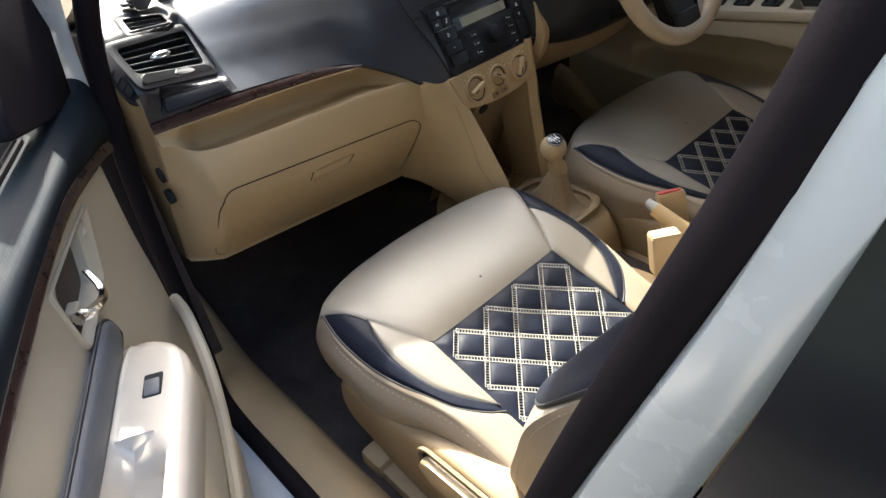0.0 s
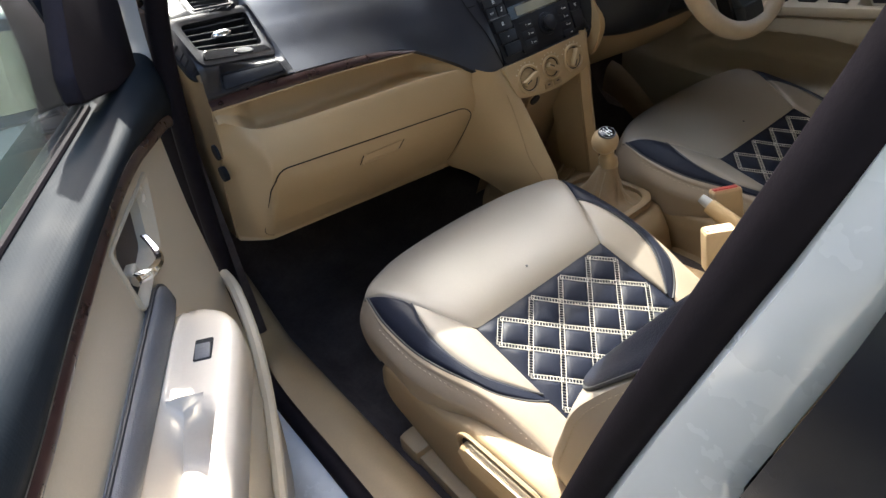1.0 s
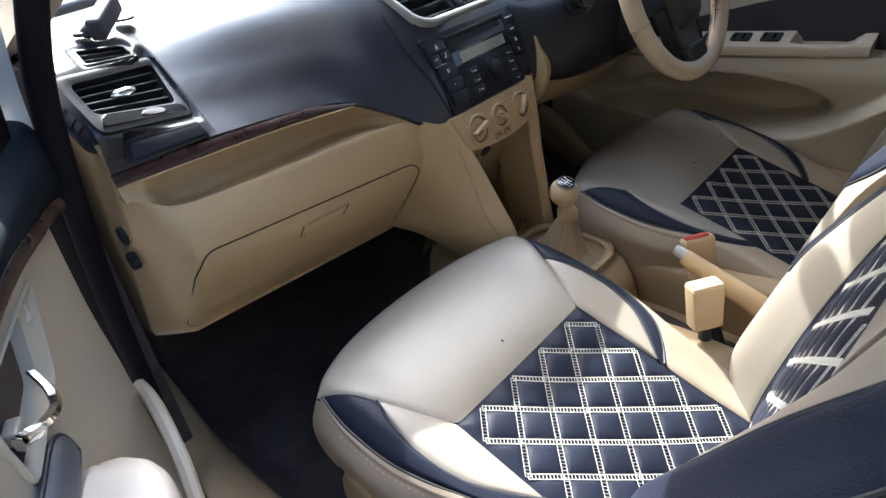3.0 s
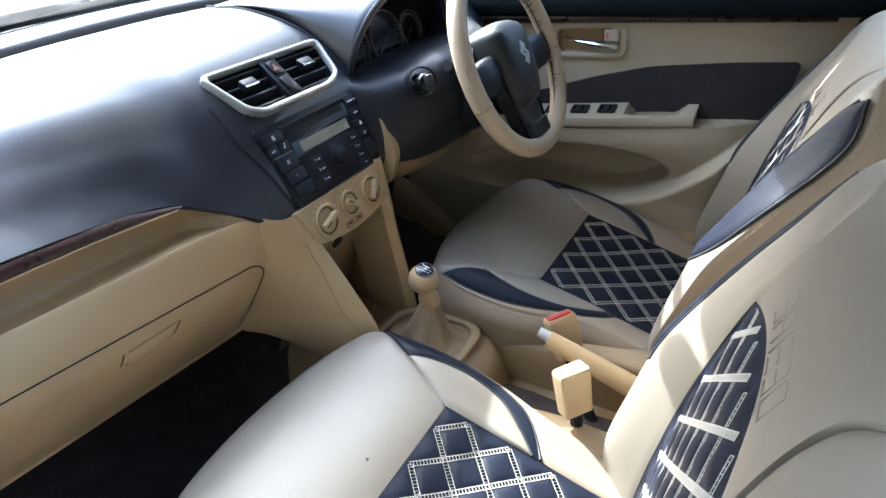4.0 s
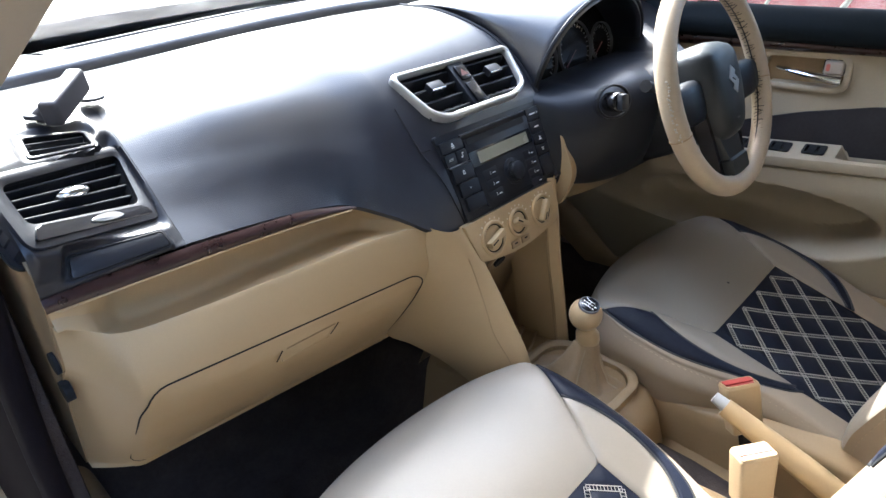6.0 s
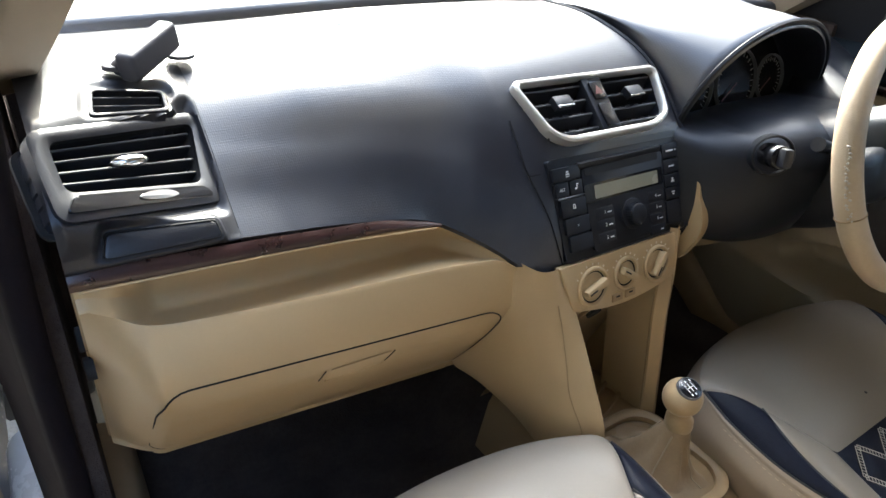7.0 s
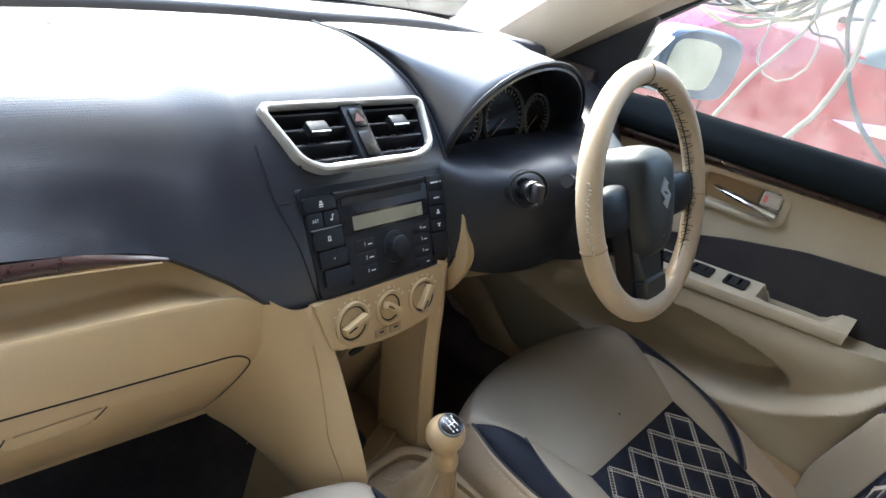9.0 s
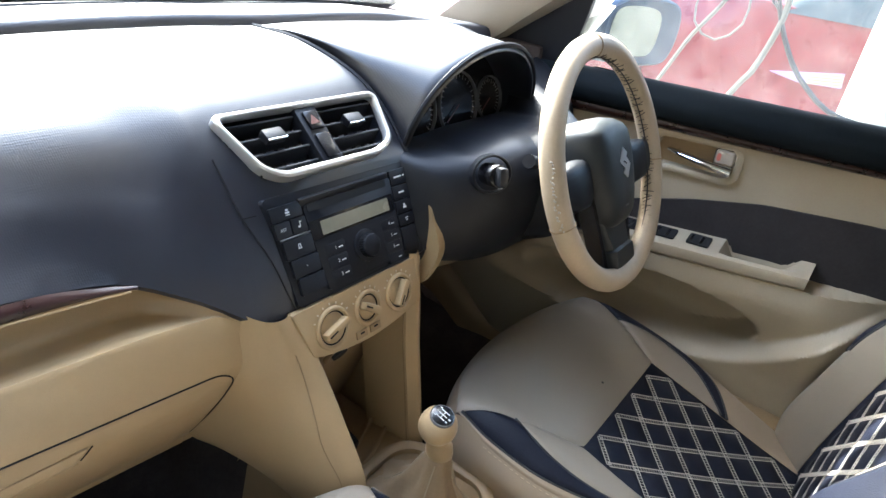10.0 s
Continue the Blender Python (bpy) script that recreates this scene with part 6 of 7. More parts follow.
def front_seat():
    s = thing("front_chair", (0, -0.35, 0.29), "beige front seat with black quilted cover and white diamond stitching", "car seat", "", "front seats")
    f = lambda x, y, d=0.0: Vector((x, y, cushion_z(x, y) + d))
    L = lambda pts, n=40, sm=True: curve_points([(x, y, 0) for x, y in pts], n, sm)
    cushion = None
    # front panel
    front = [Vector((x, front_y(x), 0)) for x in [0.236 * (2 * k / 60 - 1) for k in range(61)]]
    rear = L([(-0.238, -0.112), (-0.196, -0.19), (-0.147, -0.285), (0.147, -0.285), (0.196, -0.19), (0.238, -0.112)], 61, False)
    cushion = zone(front, rear, f, 70, 34, 0.004, "cushion_front", M_LEATHER, s)
    # quilted centre
    bm = bmesh.new()
    grid(bm, lambda u, v: f(lerp(-0.147, 0.147, u), lerp(-0.285, -0.64, v), -0.002 + quilt(lerp(-0.147, 0.147, u), lerp(-0.285, -0.64, v)) * min(1, 14 * u, 14 * (1 - u), 14 * v)), 110, 120)
    centre = part("cushion_centre", bm, M_BLACK_LEATHER, s, "black quilted seat centre")
    bm = bmesh.new()
    top = lambda x, y: f(x, y, -0.0006)
    for a, b in stitch_lines(-0.138, 0.138, -0.293, -0.62):
        ladder(bm, top, a, b)
    part("stitching", bm, M_STITCH, centre, "white ladder stitching in diamonds")
    for sg in (-1, 1):
        fx = lambda x, y, d=0.0, sg=sg: f(sg * x, y, d)
        E = [(0.231, -0.122), (0.196, -0.19), (0.208, -0.228), (0.215, -0.27), (0.212, -0.315), (0.199, -0.357), (0.172, -0.395), (0.147, -0.423)]
        C = [(0.234, -0.120), (0.244, -0.175), (0.244, -0.246), (0.233, -0.307), (0.215, -0.362), (0.200, -0.393), (0.172, -0.420), (0.148, -0.435)]
        zone(L([(0.196, -0.19), (0.147, -0.285), (0.147, -0.36), (0.147, -0.424)], 40, False), L(E[1:]), fx, 40, 14, 0.004, "cushion_bolster", M_LEATHER, s)
        band = zone(L(E), L(C), fx, 50, 16, 0.005, "bolster_band", M_BLACK_LEATHER, s, "black leatherette band")
        bm = bmesh.new()
        tube(bm, [fx(p.x, p.y, 0.001) for p in L(E[1:], 40)], 0.0022, 6, count=50)
        tube(bm, [fx(p.x, p.y, 0.001) for p in L(C, 40)], 0.0022, 6, count=50)
        part("piping", bm, M_PIPING, band)
        O = SEAT_EDGE
        zone(L(C + [(0.147, -0.455), (0.147, -0.64)], 40), L(O), fx, 50, 18, 0.003, "cushion_side", M_LEATHER_SIDE, s)
    bm = bmesh.new()
    disc(bm, Matrix.Translation(f(0.004, -0.246, 0.003)), 0.0022, 0.0012, 10)
    part("stud", bm, M_PIPING, cushion)
    # skirt round the cushion
    bm = bmesh.new()
    rim = [Vector((sg * x, y, 0)) for sg, pts in ((-1, SEAT_EDGE[::-1]),) for x, y in pts]
    rim += [Vector((x, front_y(x), 0)) for x in [0.236 * (2 * k / 12 - 1) for k in range(13)]]
    rim += [Vector((x, y, 0)) for x, y in SEAT_EDGE]
    rim = curve_points([(p.x, p.y, 0) for p in rim], 110)
    def skirt(u, v):
        i = u * 109
        k = min(int(i), 108)
        p = rim[k].lerp(rim[k + 1], i - k)
        d = rim[min(k + 2, 109)] - rim[max(k - 1, 0)]
        nrm = Vector((-d.y, d.x, 0)).normalized()
        z0 = cushion_z(p.x, p.y)
        isfront = sstep(-0.20, -0.10, p.y)
        drop = lerp(table([(-0.64, 0.04), (-0.50, 0.055), (-0.40, 0.070), (-0.30, 0.080), (-0.20, 0.088)], p.y), 0.15, isfront)
        out = lerp(0.014, 0.006, isfront) * math.sin(min(v * 2.2, 1) * math.pi * 0.6) - 0.012 * v * v + 0.012 * isfront * math.sin(v * math.pi)
        wave = 0.003 * math.sin(u * 60) * v * v + 0.004 * (1 - isfront) * v
        return p + nrm * (out + wave) + Vector((0, 0, z0 - drop * v - 0.001))
    grid(bm, skirt, 110, 18)
    part("cushion_skirt", bm, M_LEATHER_SIDE, s, "beige side skirt of the cover")
    for sg in (-1, 1):
        bm = bmesh.new()
        for k in range(46):
            y = -0.18 - 0.0095 * k
            p = f(sg * table([(-b, a) for a, b in SEAT_EDGE], -y), y) + Vector((sg * 0.003, 0, -0.004))
            tube(bm, [p, p + Vector((0, 0.005, 0))], 0.0007, 4, smooth=False, count=2)
        part("side_stitching", bm, M_STITCH_B, s)
    # plastic base, side valance, recline lever, rails
    bm = bmesh.new()
    box(bm, pose(0, -0.37, 0.405), 0.44, 0.46, 0.09, 0.02, 2)
    part("base", bm, M_BLACK, s)
    for sg in (-1, 1):
        bm = bmesh.new()
        o = corner_round([(-0.142, 0.445), (-0.135, 0.405), (-0.155, 0.375), (-0.30, 0.335), (-0.66, 0.32), (-0.69, 0.46), (-0.60, 0.505), (-0.50, 0.512), (-0.42, 0.512), (-0.37, 0.505), (-0.33, 0.490), (-0.26, 0.482), (-0.19, 0.476), (-0.155, 0.465)], 0.018, 4)
        a = [Vector((sg * 0.205, y, z)) for y, z in o]
        cy, cz = -0.42, 0.43
        ring = lambda x, k: [Vector((sg * x, lerp(cy, y, k), lerp(cz, z, k))) for y, z in o]
        loft(bm, [a, ring(0.242, 1.0), ring(0.250, 0.985), ring(0.255, 0.955), ring(0.258, 0.88), ring(0.259, 0.5)])
        val = part("side_valance", bm, M_BEIGE_D, s, "beige plastic seat side cover")
        if sg > 0:
            continue
        bm = bmesh.new()
        lev = frame_of((sg * 0.2615, -0.455, 0.478), (0, -1, 0.06), (0, 0, 1))
        out = lev if (lev.to_3x3() @ Vector((0, 0, 1))).x * sg > 0 else lev @ pose(0, 0, 0, 180, 0, 0)
        prism(bm, rounded(0.166, 0.056, 0.026, 7), out @ pose(0, 0, -0.006), 0.0065)
        part("lever_recess", bm, M_VOID, val, "dark gap round the lever")
        bm = bmesh.new()
        prism(bm, rounded(0.154, 0.044, 0.021, 7), out @ pose(0, 0, -0.002), 0.017, 0.008, 4)
        part("height_lever", bm, M_BEIGE, val, "long rounded beige adjuster lever")
        bm = bmesh.new()
        tube(bm, [out @ Vector((x, y, 0.002)) for x, y in rounded(0.180, 0.068, 0.032, 8)], 0.0035, 6, closed=True)
        part("lever_lip", bm, M_BEIGE_D, val)
        bm = bmesh.new()
        box(bm, pose(sg * 0.235, -0.42, 0.318), 0.085, 0.42, 0.034, 0.010)
        part("rail", bm, M_BEIGE_D, s, "beige covered seat rail")
        bm = bmesh.new()
        box(bm, pose(sg * 0.235, -0.235, 0.325), 0.095, 0.055, 0.046, 0.012)
        part("rail_foot", bm, M_BEIGE_D, s)
    # backrest
    g = lambda x, z, d=0.0: Vector((x, back_y(x, z) + d, z + 0.25 * d))
    arch = lambda x: 0.862 + 0.036 * (1 - (x / 0.15) ** 2)
    bm = bmesh.new()
    def bc(u, v):
        x = lerp(-0.15, 0.15, u)
        z = lerp(arch(x), 0.44, v)
        return g(x, z, -0.002 + quilt(x, -z - 0.025) * min(1, 14 * u, 14 * (1 - u), 14 * v))
    grid(bm, bc, 110, 130)
    bcen = part("back_centre", bm, M_BLACK_LEATHER, s, "black quilted backrest centre")
    bm = bmesh.new()
    for a, b in stitch_lines(-0.140, 0.140, -0.905, -0.46):
        ladder(bm, lambda x, y: g(x, min(-y - 0.025, arch(x) - 0.004), -0.0002), a, b)
    part("stitching", bm, M_STITCH, bcen, "white ladder stitching in diamonds")
    low = [Vector((x, arch(x), 0)) for x in [0.15 * (2 * k / 40 - 1) for k in range(41)]]
    W = [(0.15, 0.862), (0.133, 0.905), (0.124, 0.950), (0.135, 0.985), (0.17, 1.012)]
    top_edge = [(-0.17, 1.012), (-0.15, 1.038), (-0.09, 1.053), (0.0, 1.058), (0.09, 1.053), (0.15, 1.038), (0.17, 1.012)]
    lower = L([(-x, z) for x, z in W[::-1]], 30) + low[1:-1] + L(W, 30)
    upper = curve_points([(x, z, 0) for x, z in top_edge], len(lower))
    up = zone(lower, upper, g, 90, 36, 0.004, "back_upper", M_LEATHER, s, "plain beige upper backrest")
    x = -0.072
    for w, kind in ((0.020, 0), (0.018, 1), (0.020, 2), (0.006, 3), (0.020, 4), (0.018, 1)):
        segs = [((0, 0), (0, 1)), ((0, 0), (1, 0)), ((0, 1), (1, 1)), ((1, 0), (1, 1)), ((0, 0.5), (1, 0.5))]
        pick = ([0, 1, 2, 3], [0, 1, 2, 4], [1, 2, 4], [0], [0, 2, 3, 4])[kind]
        for q in pick:
            (a0, b0), (a1, b1) = segs[q]
            bm = bmesh.new()
            tube(bm, [g(x + w * a0, 0.910 + 0.026 * b0, 0.0036), g(x + w * a1, 0.910 + 0.026 * b1, 0.0036)], 0.0009, 5, smooth=False, count=4)
            part("embossed_stroke", bm, M_LEATHER, up)
        x += w + 0.007
    for sg in (-1, 1):
        gx = lambda x, z, d=0.0, sg=sg: g(sg * x, z, d)
        IN = [(0.200, 0.712), (0.205, 0.755), (0.208, 0.81), (0.207, 0.88), (0.210, 0.94), (0.219, 0.982)]
        OUT = [(0.204, 0.706), (0.233, 0.735), (0.253, 0.768), (0.263, 0.81), (0.265, 0.86), (0.253, 0.93), (0.225, 0.986)]
        EDGE = [(0.200, 0.44), (0.232, 0.55), (0.250, 0.65), (0.262, 0.72), (0.268, 0.80), (0.267, 0.86), (0.255, 0.93), (0.227, 0.990), (0.203, 1.009), (0.172, 1.022)]
        zone(L([(0.15, 0.44), (0.15, 0.60), (0.15, 0.75), (0.15, 0.862), (0.133, 0.905), (0.124, 0.950), (0.135, 0.985), (0.17, 1.014)], 70), L(EDGE, 70), gx, 80, 34, 0.004, "back_bolster", M_LEATHER, s)
        over = lambda x, z, d=0.0: gx(x, z, d + 0.0045)
        band = zone(L(IN, 50), L(OUT, 50), over, 60, 18, 0.005, "bolster_band", M_BLACK_LEATHER, s, "black leatherette band")
        bm = bmesh.new()
        tube(bm, [over(p.x, p.y, 0.000) for p in L(IN, 40)], 0.0022, 6, count=50)
        tube(bm, [over(p.x, p.y, 0.000) for p in L(OUT, 40)], 0.0022, 6, count=50)
        part("piping", bm, M_PIPING, band)
        OUTL = curve_points([(x, z, 0) for x, z in EDGE], 60)
        bm = bmesh.new()
        def side(u, v, sg=sg):
            i = u * 59
            k = min(int(i), 58)
            p = OUTL[k].lerp(OUTL[k + 1], i - k)
            a = g(sg * p.x, p.y)
            c = Vector((sg * (p.x + 0.006 * math.sin(math.pi * min(v * 1.4, 1)) + lerp(0.06, 0.0, sstep(0.44, 0.60, p.y)) * sstep(0, 0.3, v)), back_y(0, p.y) - 0.12, p.y + 0.02))
            return a.lerp(Vector((c.x, c.y, c.z)), v) + Vector((sg * 0.006 * math.sin(math.pi * v), 0, 0))
        grid(bm, side, 60, 16)
        part("back_side", bm, M_LEATHER_SIDE, s, "beige side panel of the backrest")
        bm = bmesh.new()
        for k in range(4, 56):
            p = side(k / 59, 0.07)
            q = side((k + 0.5) / 59, 0.07)
            tube(bm, [p + Vector((sg * 0.001, 0.001, 0)), q + Vector((sg * 0.001, 0.001, 0))], 0.0006, 4, smooth=False, count=2)
        part("side_stitching", bm, M_STITCH_B, s)
    bm = bmesh.new()
    grid(bm, lambda u, v: (lerp(-0.215, 0.215, u), back_y(0, lerp(0.6, 1.03, v)) - 0.022 - 0.03 * abs(2 * u - 1) ** 4, lerp(0.6, lerp(1.045, 0.995, abs(2 * u - 1) ** 4), v)), 20, 20)
    part("back_foam", bm, M_LEATHER_SIDE, s)
    bm = bmesh.new()
    def shell(u, v):
        x = lerp(-0.262, 0.262, u)
        z = lerp(0.40, lerp(1.058, 1.01, abs(2 * u - 1) ** 3), v)
        return (x, back_y(0, z) - 0.12 - 0.012 * math.cos(x * 6) + 0.05 * sstep(0.9, 1.0, v), z)
    grid(bm, shell, 24, 24)
    part("back_shell", bm, M_LEATHER_SIDE, s)
    bm = bmesh.new()
    def cap(u, v):
        i = u * (len(upper) - 1)
        k = min(int(i), len(upper) - 2)
        p = upper[k].lerp(upper[k + 1], i - k)
        a = g(p.x, p.y)
        b = Vector((p.x * 1.05, back_y(0, min(p.y, 1.05)) - 0.08, p.y - 0.015))
        return a.lerp(b, v) + Vector((0, 0, 0.022 * math.sin(math.pi * v)))
    grid(bm, cap, 40, 10)
    part("back_top", bm, M_LEATHER, s)
    # headrest
    bm = bmesh.new()
    rings = []
    o = smooth_outline([(0.120, 0), (0.105, 0.06), (0.06, 0.085), (-0.06, 0.085), (-0.105, 0.06), (-0.120, 0), (-0.108, -0.06), (-0.06, -0.078), (0.06, -0.078), (0.108, -0.06)], 40)
    H = frame_of((0, -0.845, 1.118), (1, 0, 0), (0, -0.22, 1))
    for k, z in ((0.72, -0.045), (0.94, -0.036), (1.0, -0.01), (0.98, 0.02), (0.86, 0.042), (0.5, 0.050)):
        rings.append([H @ Vector((x * k, y * k, z)) for x, y in o])
    loft(bm, rings)
    head = part("headrest", bm, M_LEATHER_SIDE, s, "beige headrest cover")
    for sg in (-1, 1):
        bm = bmesh.new()
        tube(bm, [(sg * 0.055, -0.82, 1.01), (sg * 0.055, -0.84, 1.10)], 0.006, 10)
        part("headrest_post", bm, M_CHROME, s)
    return s


seat_a = front_seat()
seat_a.location = (-0.325, -0.35, 0.29)
seat_b = copy_thing(seat_a, pose(0.342, -0.35, 0.29))
for piece in [o for o in seat_b.children_recursive if o.name.startswith(("height_lever", "lever_"))]:
    bpy.data.objects.remove(piece)

# ---- right front door, closed ----
def right_door():
    d = thing("front_door_closed", (0.70, -0.3, 0.35), "closed beige driver door with black sill, dark insert and armrest", "car door")
    bm = bmesh.new()
    prof = [(0.672, 1.0), (0.650, 0.955), (0.668, 0.92), (0.676, 0.86), (0.676, 0.76), (0.665, 0.70), (0.655, 0.62), (0.650, 0.50), (0.665, 0.36)]
    def edge_y(z):
        return table([(0.36, -0.60), (0.6, -0.605), (0.755, -0.630), (0.865, -0.680), (0.9, -0.692), (1.03, -0.742)], z)
    def trim(u, v):
        x, z = table([(i / 8, p) for i, p in enumerate(prof)], v)
        y = lerp(0.30, edge_y(z), u)
        z += 0.040 * (0.03 - y) / 0.76 * sstep(0.6, 0.9, z)
        q = ((y + 0.165) / 0.245) ** 2 + ((z - 0.600 - 0.10 * (-0.165 - y)) / 0.066) ** 2
        x += 0.075 * sstep(1.10, 0.78, q) + 0.02 * sstep(0.78, 0.0, q)
        za = 0.698 + 0.135 * (-0.10 - y)
        x -= 0.046 * sstep(za + 0.003, za - 0.004, z) * sstep(0.560, za - 0.03, z) * sstep(0.16, 0.04, y) * sstep(-0.62, -0.47, y)
        ridge = table([(-0.62, 0.775), (-0.57, 0.735), (-0.50, 0.665), (-0.42, 0.600), (-0.34, 0.566), (-0.25, 0.556), (0.0, 0.55), (0.30, 0.54)], y)
        x -= 0.050 * sstep(ridge + 0.010, ridge - 0.020, z) * sstep(0.30, 0.0, y) * sstep(-0.60, -0.52, y)
        if abs(y + 0.197) < 0.073 and abs(z - 0.897 - 0.06 * (-0.197 - y)) < 0.0255:
            x += 0.02
        return (x, y, z)
    grid(bm, trim, 200, 190)
    part("trim_panel", bm, M_DOOR, d)
    bm = bmesh.new()
    def sill(u, v):
        y = lerp(0.30, -0.735, u)
        zt = 1.0 + 0.040 * (0.03 - y) / 0.76
        pts = [(0.700, zt + 0.002), (0.672, zt + 0.004), (0.648, zt - 0.008), (0.638, zt - 0.030), (0.644, zt - 0.052), (0.656, zt - 0.060)]
        x, z = table([(i / 5, p) for i, p in enumerate(pts)], v)
        return (x, y, z)
    grid(bm, sill, 40, 20)
    part("window_sill", bm, M_SILL, d, "black grained window sill")
    bm = bmesh.new()
    def strip(u, v):
        y = lerp(0.25, -0.672, u)
        zt = 1.0 + 0.040 * (0.03 - y) / 0.76
        return (0.656 + 0.008 * v - 0.006 * math.sin(v * math.pi), y, zt - 0.060 - lerp(0.022, 0.010, u) * v)
    grid(bm, strip, 30, 6)
    part("wood_strip", bm, M_WOOD, d, "thin dark wood strip")
    bm = bmesh.new()
    out = corner_round([(0.02, 0.745), (-0.10, 0.775), (-0.22, 0.818), (-0.34, 0.851), (-0.50, 0.874), (-0.632, 0.887), (-0.618, 0.80), (-0.604, 0.757), (-0.45, 0.735), (-0.2, 0.715)], 0.015, 4)
    prism(bm, out, frame_of((0.670, 0, 0), (0, 1, 0), (0, 0, 1)) @ pose(0, 0, -0.0), 0.006)
    part("dark_insert", bm, M_SUEDE, d, "charcoal fabric insert")
    # armrest: a switch panel that rises to the rear and ends in a grab recess
    bm = bmesh.new()
    rings = []
    for k in range(56):
        t = k / 55
        y = lerp(0.10, -0.455, t)
        zt = 0.722 + 0.135 * (-0.10 - y)
        w = table([(0, 0.628), (0.3, 0.616), (0.9, 0.618), (1, 0.622)], t)
        cup = sstep(-0.306, -0.322, y) * (1 - sstep(-0.405, -0.440, y))
        lift = 0.018 * sstep(0.10, 0.0, y) * (1 - 0.35 * sstep(-0.38, -0.455, y))
        rings.append([Vector((x, y, z)) for x, z in ((0.690, zt - 0.06), (0.690, zt + 0.004 + lift), (0.676, zt + 0.004 + lift), (0.668, zt + lift * 0.9 - 0.030 * cup), (w + 0.026, zt + lift * 0.4 - 0.034 * cup), (w + 0.014, zt + lift * 0.15 - 0.003 * cup), (w + 0.008, zt), (w + 0.002, zt - 0.003), (w, zt - 0.008), (w + 0.001, zt - 0.022), (w + 0.006, zt - 0.025), (w + 0.034, zt - 0.05))])
    loft(bm, rings)
    arm = part("armrest", bm, M_DOOR, d, "beige armrest with a grab recess")
    def on_arm(y):
        zt = 0.722 + 0.135 * (-0.10 - y)
        return frame_of((0.647, y, zt + 0.0105), (1, 0, 0.36), (0, -1, 0.135))
    for y, n in ((-0.262, 2), (-0.198, 2), (-0.135, 1)):
        bm = bmesh.new()
        prism(bm, rounded(0.030, 0.042, 0.004), on_arm(y) @ pose(0, 0, -0.0018), 0.0026)
        plate = part("switch_well", bm, M_VOID, arm, "dark well round the switches")
        for q in range(n):
            bm = bmesh.new()
            off = (q - (n - 1) / 2) * 0.0195
            box(bm, on_arm(y) @ pose(0.001, off, 0.0010, 9, 0, 0), 0.022, 0.015, 0.005, 0.0022, 2)
            part("window_switch", bm, M_GLOSS, plate, "black window switch")
    # handle in its recess: bright blade and a lock tab
    fr = frame_of((0.673, -0.197, 0.897), (0, -1, 0.06), (0, 0, 1))
    h = part("handle_bezel", bezel_mesh(fr), M_DOOR, d, "beige handle surround")
    # Back plate in darker beige, which paints the recess's shade.
    bm = bmesh.new()
    prism(bm, rounded(0.150, 0.056, 0.016), fr @ pose(0, 0, -0.015), 0.001)
    part("handle_recess", bm, M_BEIGE_D, h)
    bm = bmesh.new()
    rings = []
    for t in [q / 12 for q in range(13)]:
        x, y0 = lerp(-0.050, 0.071, t), lerp(0.004, -0.012, t)
        hh, zz = lerp(0.0022, 0.0085, t ** 0.7), 0.002 + 0.010 * math.sin(t * math.pi * 0.75)
        rings.append([fr @ Vector((x, y0 + a * hh, zz + b)) for a, b in ((1.0, -0.003), (0.7, 0.002), (0.0, 0.0045), (-0.8, 0.003), (-1.0, -0.002), (0.0, -0.005))])
    loft(bm, rings)
    part("handle", bm, M_CHROME, h, "chrome pull blade")
    bm = bmesh.new()
    box(bm, fr @ pose(0.0545, 0.012, 0.003), 0.034, 0.026, 0.010, 0.005, 3)
    tab = part("lock_tab", bm, M_TAB, h, "grey-beige lock tab with red mark")
    bm = bmesh.new()
    tube(bm, [fr @ Vector((0.0545 + x, 0.012 + y, 0.0035)) for x, y in rounded(0.037, 0.029, 0.006)], 0.0013, 6, closed=True)
    part("tab_rim", bm, M_CHROME, tab)
    bm = bmesh.new()
    prism(bm, rounded(0.007, 0.014, 0.003), fr @ pose(0.0445, 0.012, 0.0075), 0.001)
    part("lock_mark", bm, M_PINKRED, tab)
    # sail, glass, frame
    bm = bmesh.new()
    prism(bm, [(0.30, 0.985), (0.095, 0.992), (0.068, 1.146), (0.080, 1.148), (0.30, 1.01)], frame_of((0.668, 0, 0), (0, 1, 0), (0, 0, 1)), 0.012, 0.002)
    part("mirror_sail", bm, M_BLACK, d, "black mirror mounting triangle")
    bm = bmesh.new()
    grid(bm, lambda u, v: (lerp(0.705, 0.60, v * v * 0.5 + v * 0.5), lerp(lerp(0.25, -0.42, v), lerp(-0.735, -0.80, v), u), lerp(0.985, 1.40, v)), 4, 8)
    part("side_pane", bm, G_GREEN, d, "clear driver side window")
    bm = bmesh.new()
    tube(bm, [(0.70, 0.05, 1.0), (0.698, -0.3, 1.013), (0.70, -0.73, 1.036)], 0.004, 6)
    part("glass_seal", bm, M_RUBBER, d)
    bm = bmesh.new()
    tube(bm, [(0.700, -0.735, 1.03), (0.685, -0.765, 1.15), (0.655, -0.785, 1.27), (0.61, -0.78, 1.40)], 0.013, 8)
    part("rear_frame", bm, M_BLACK, d)
    bm = bmesh.new()
    tube(bm, [(0.690, 0.24, 1.028), (0.690, 0.20, 1.058), (0.684, 0.068, 1.154), (0.668, -0.05, 1.238), (0.640, -0.20, 1.318), (0.61, -0.40, 1.395), (0.60, -0.78, 1.41)], 0.012, 8)
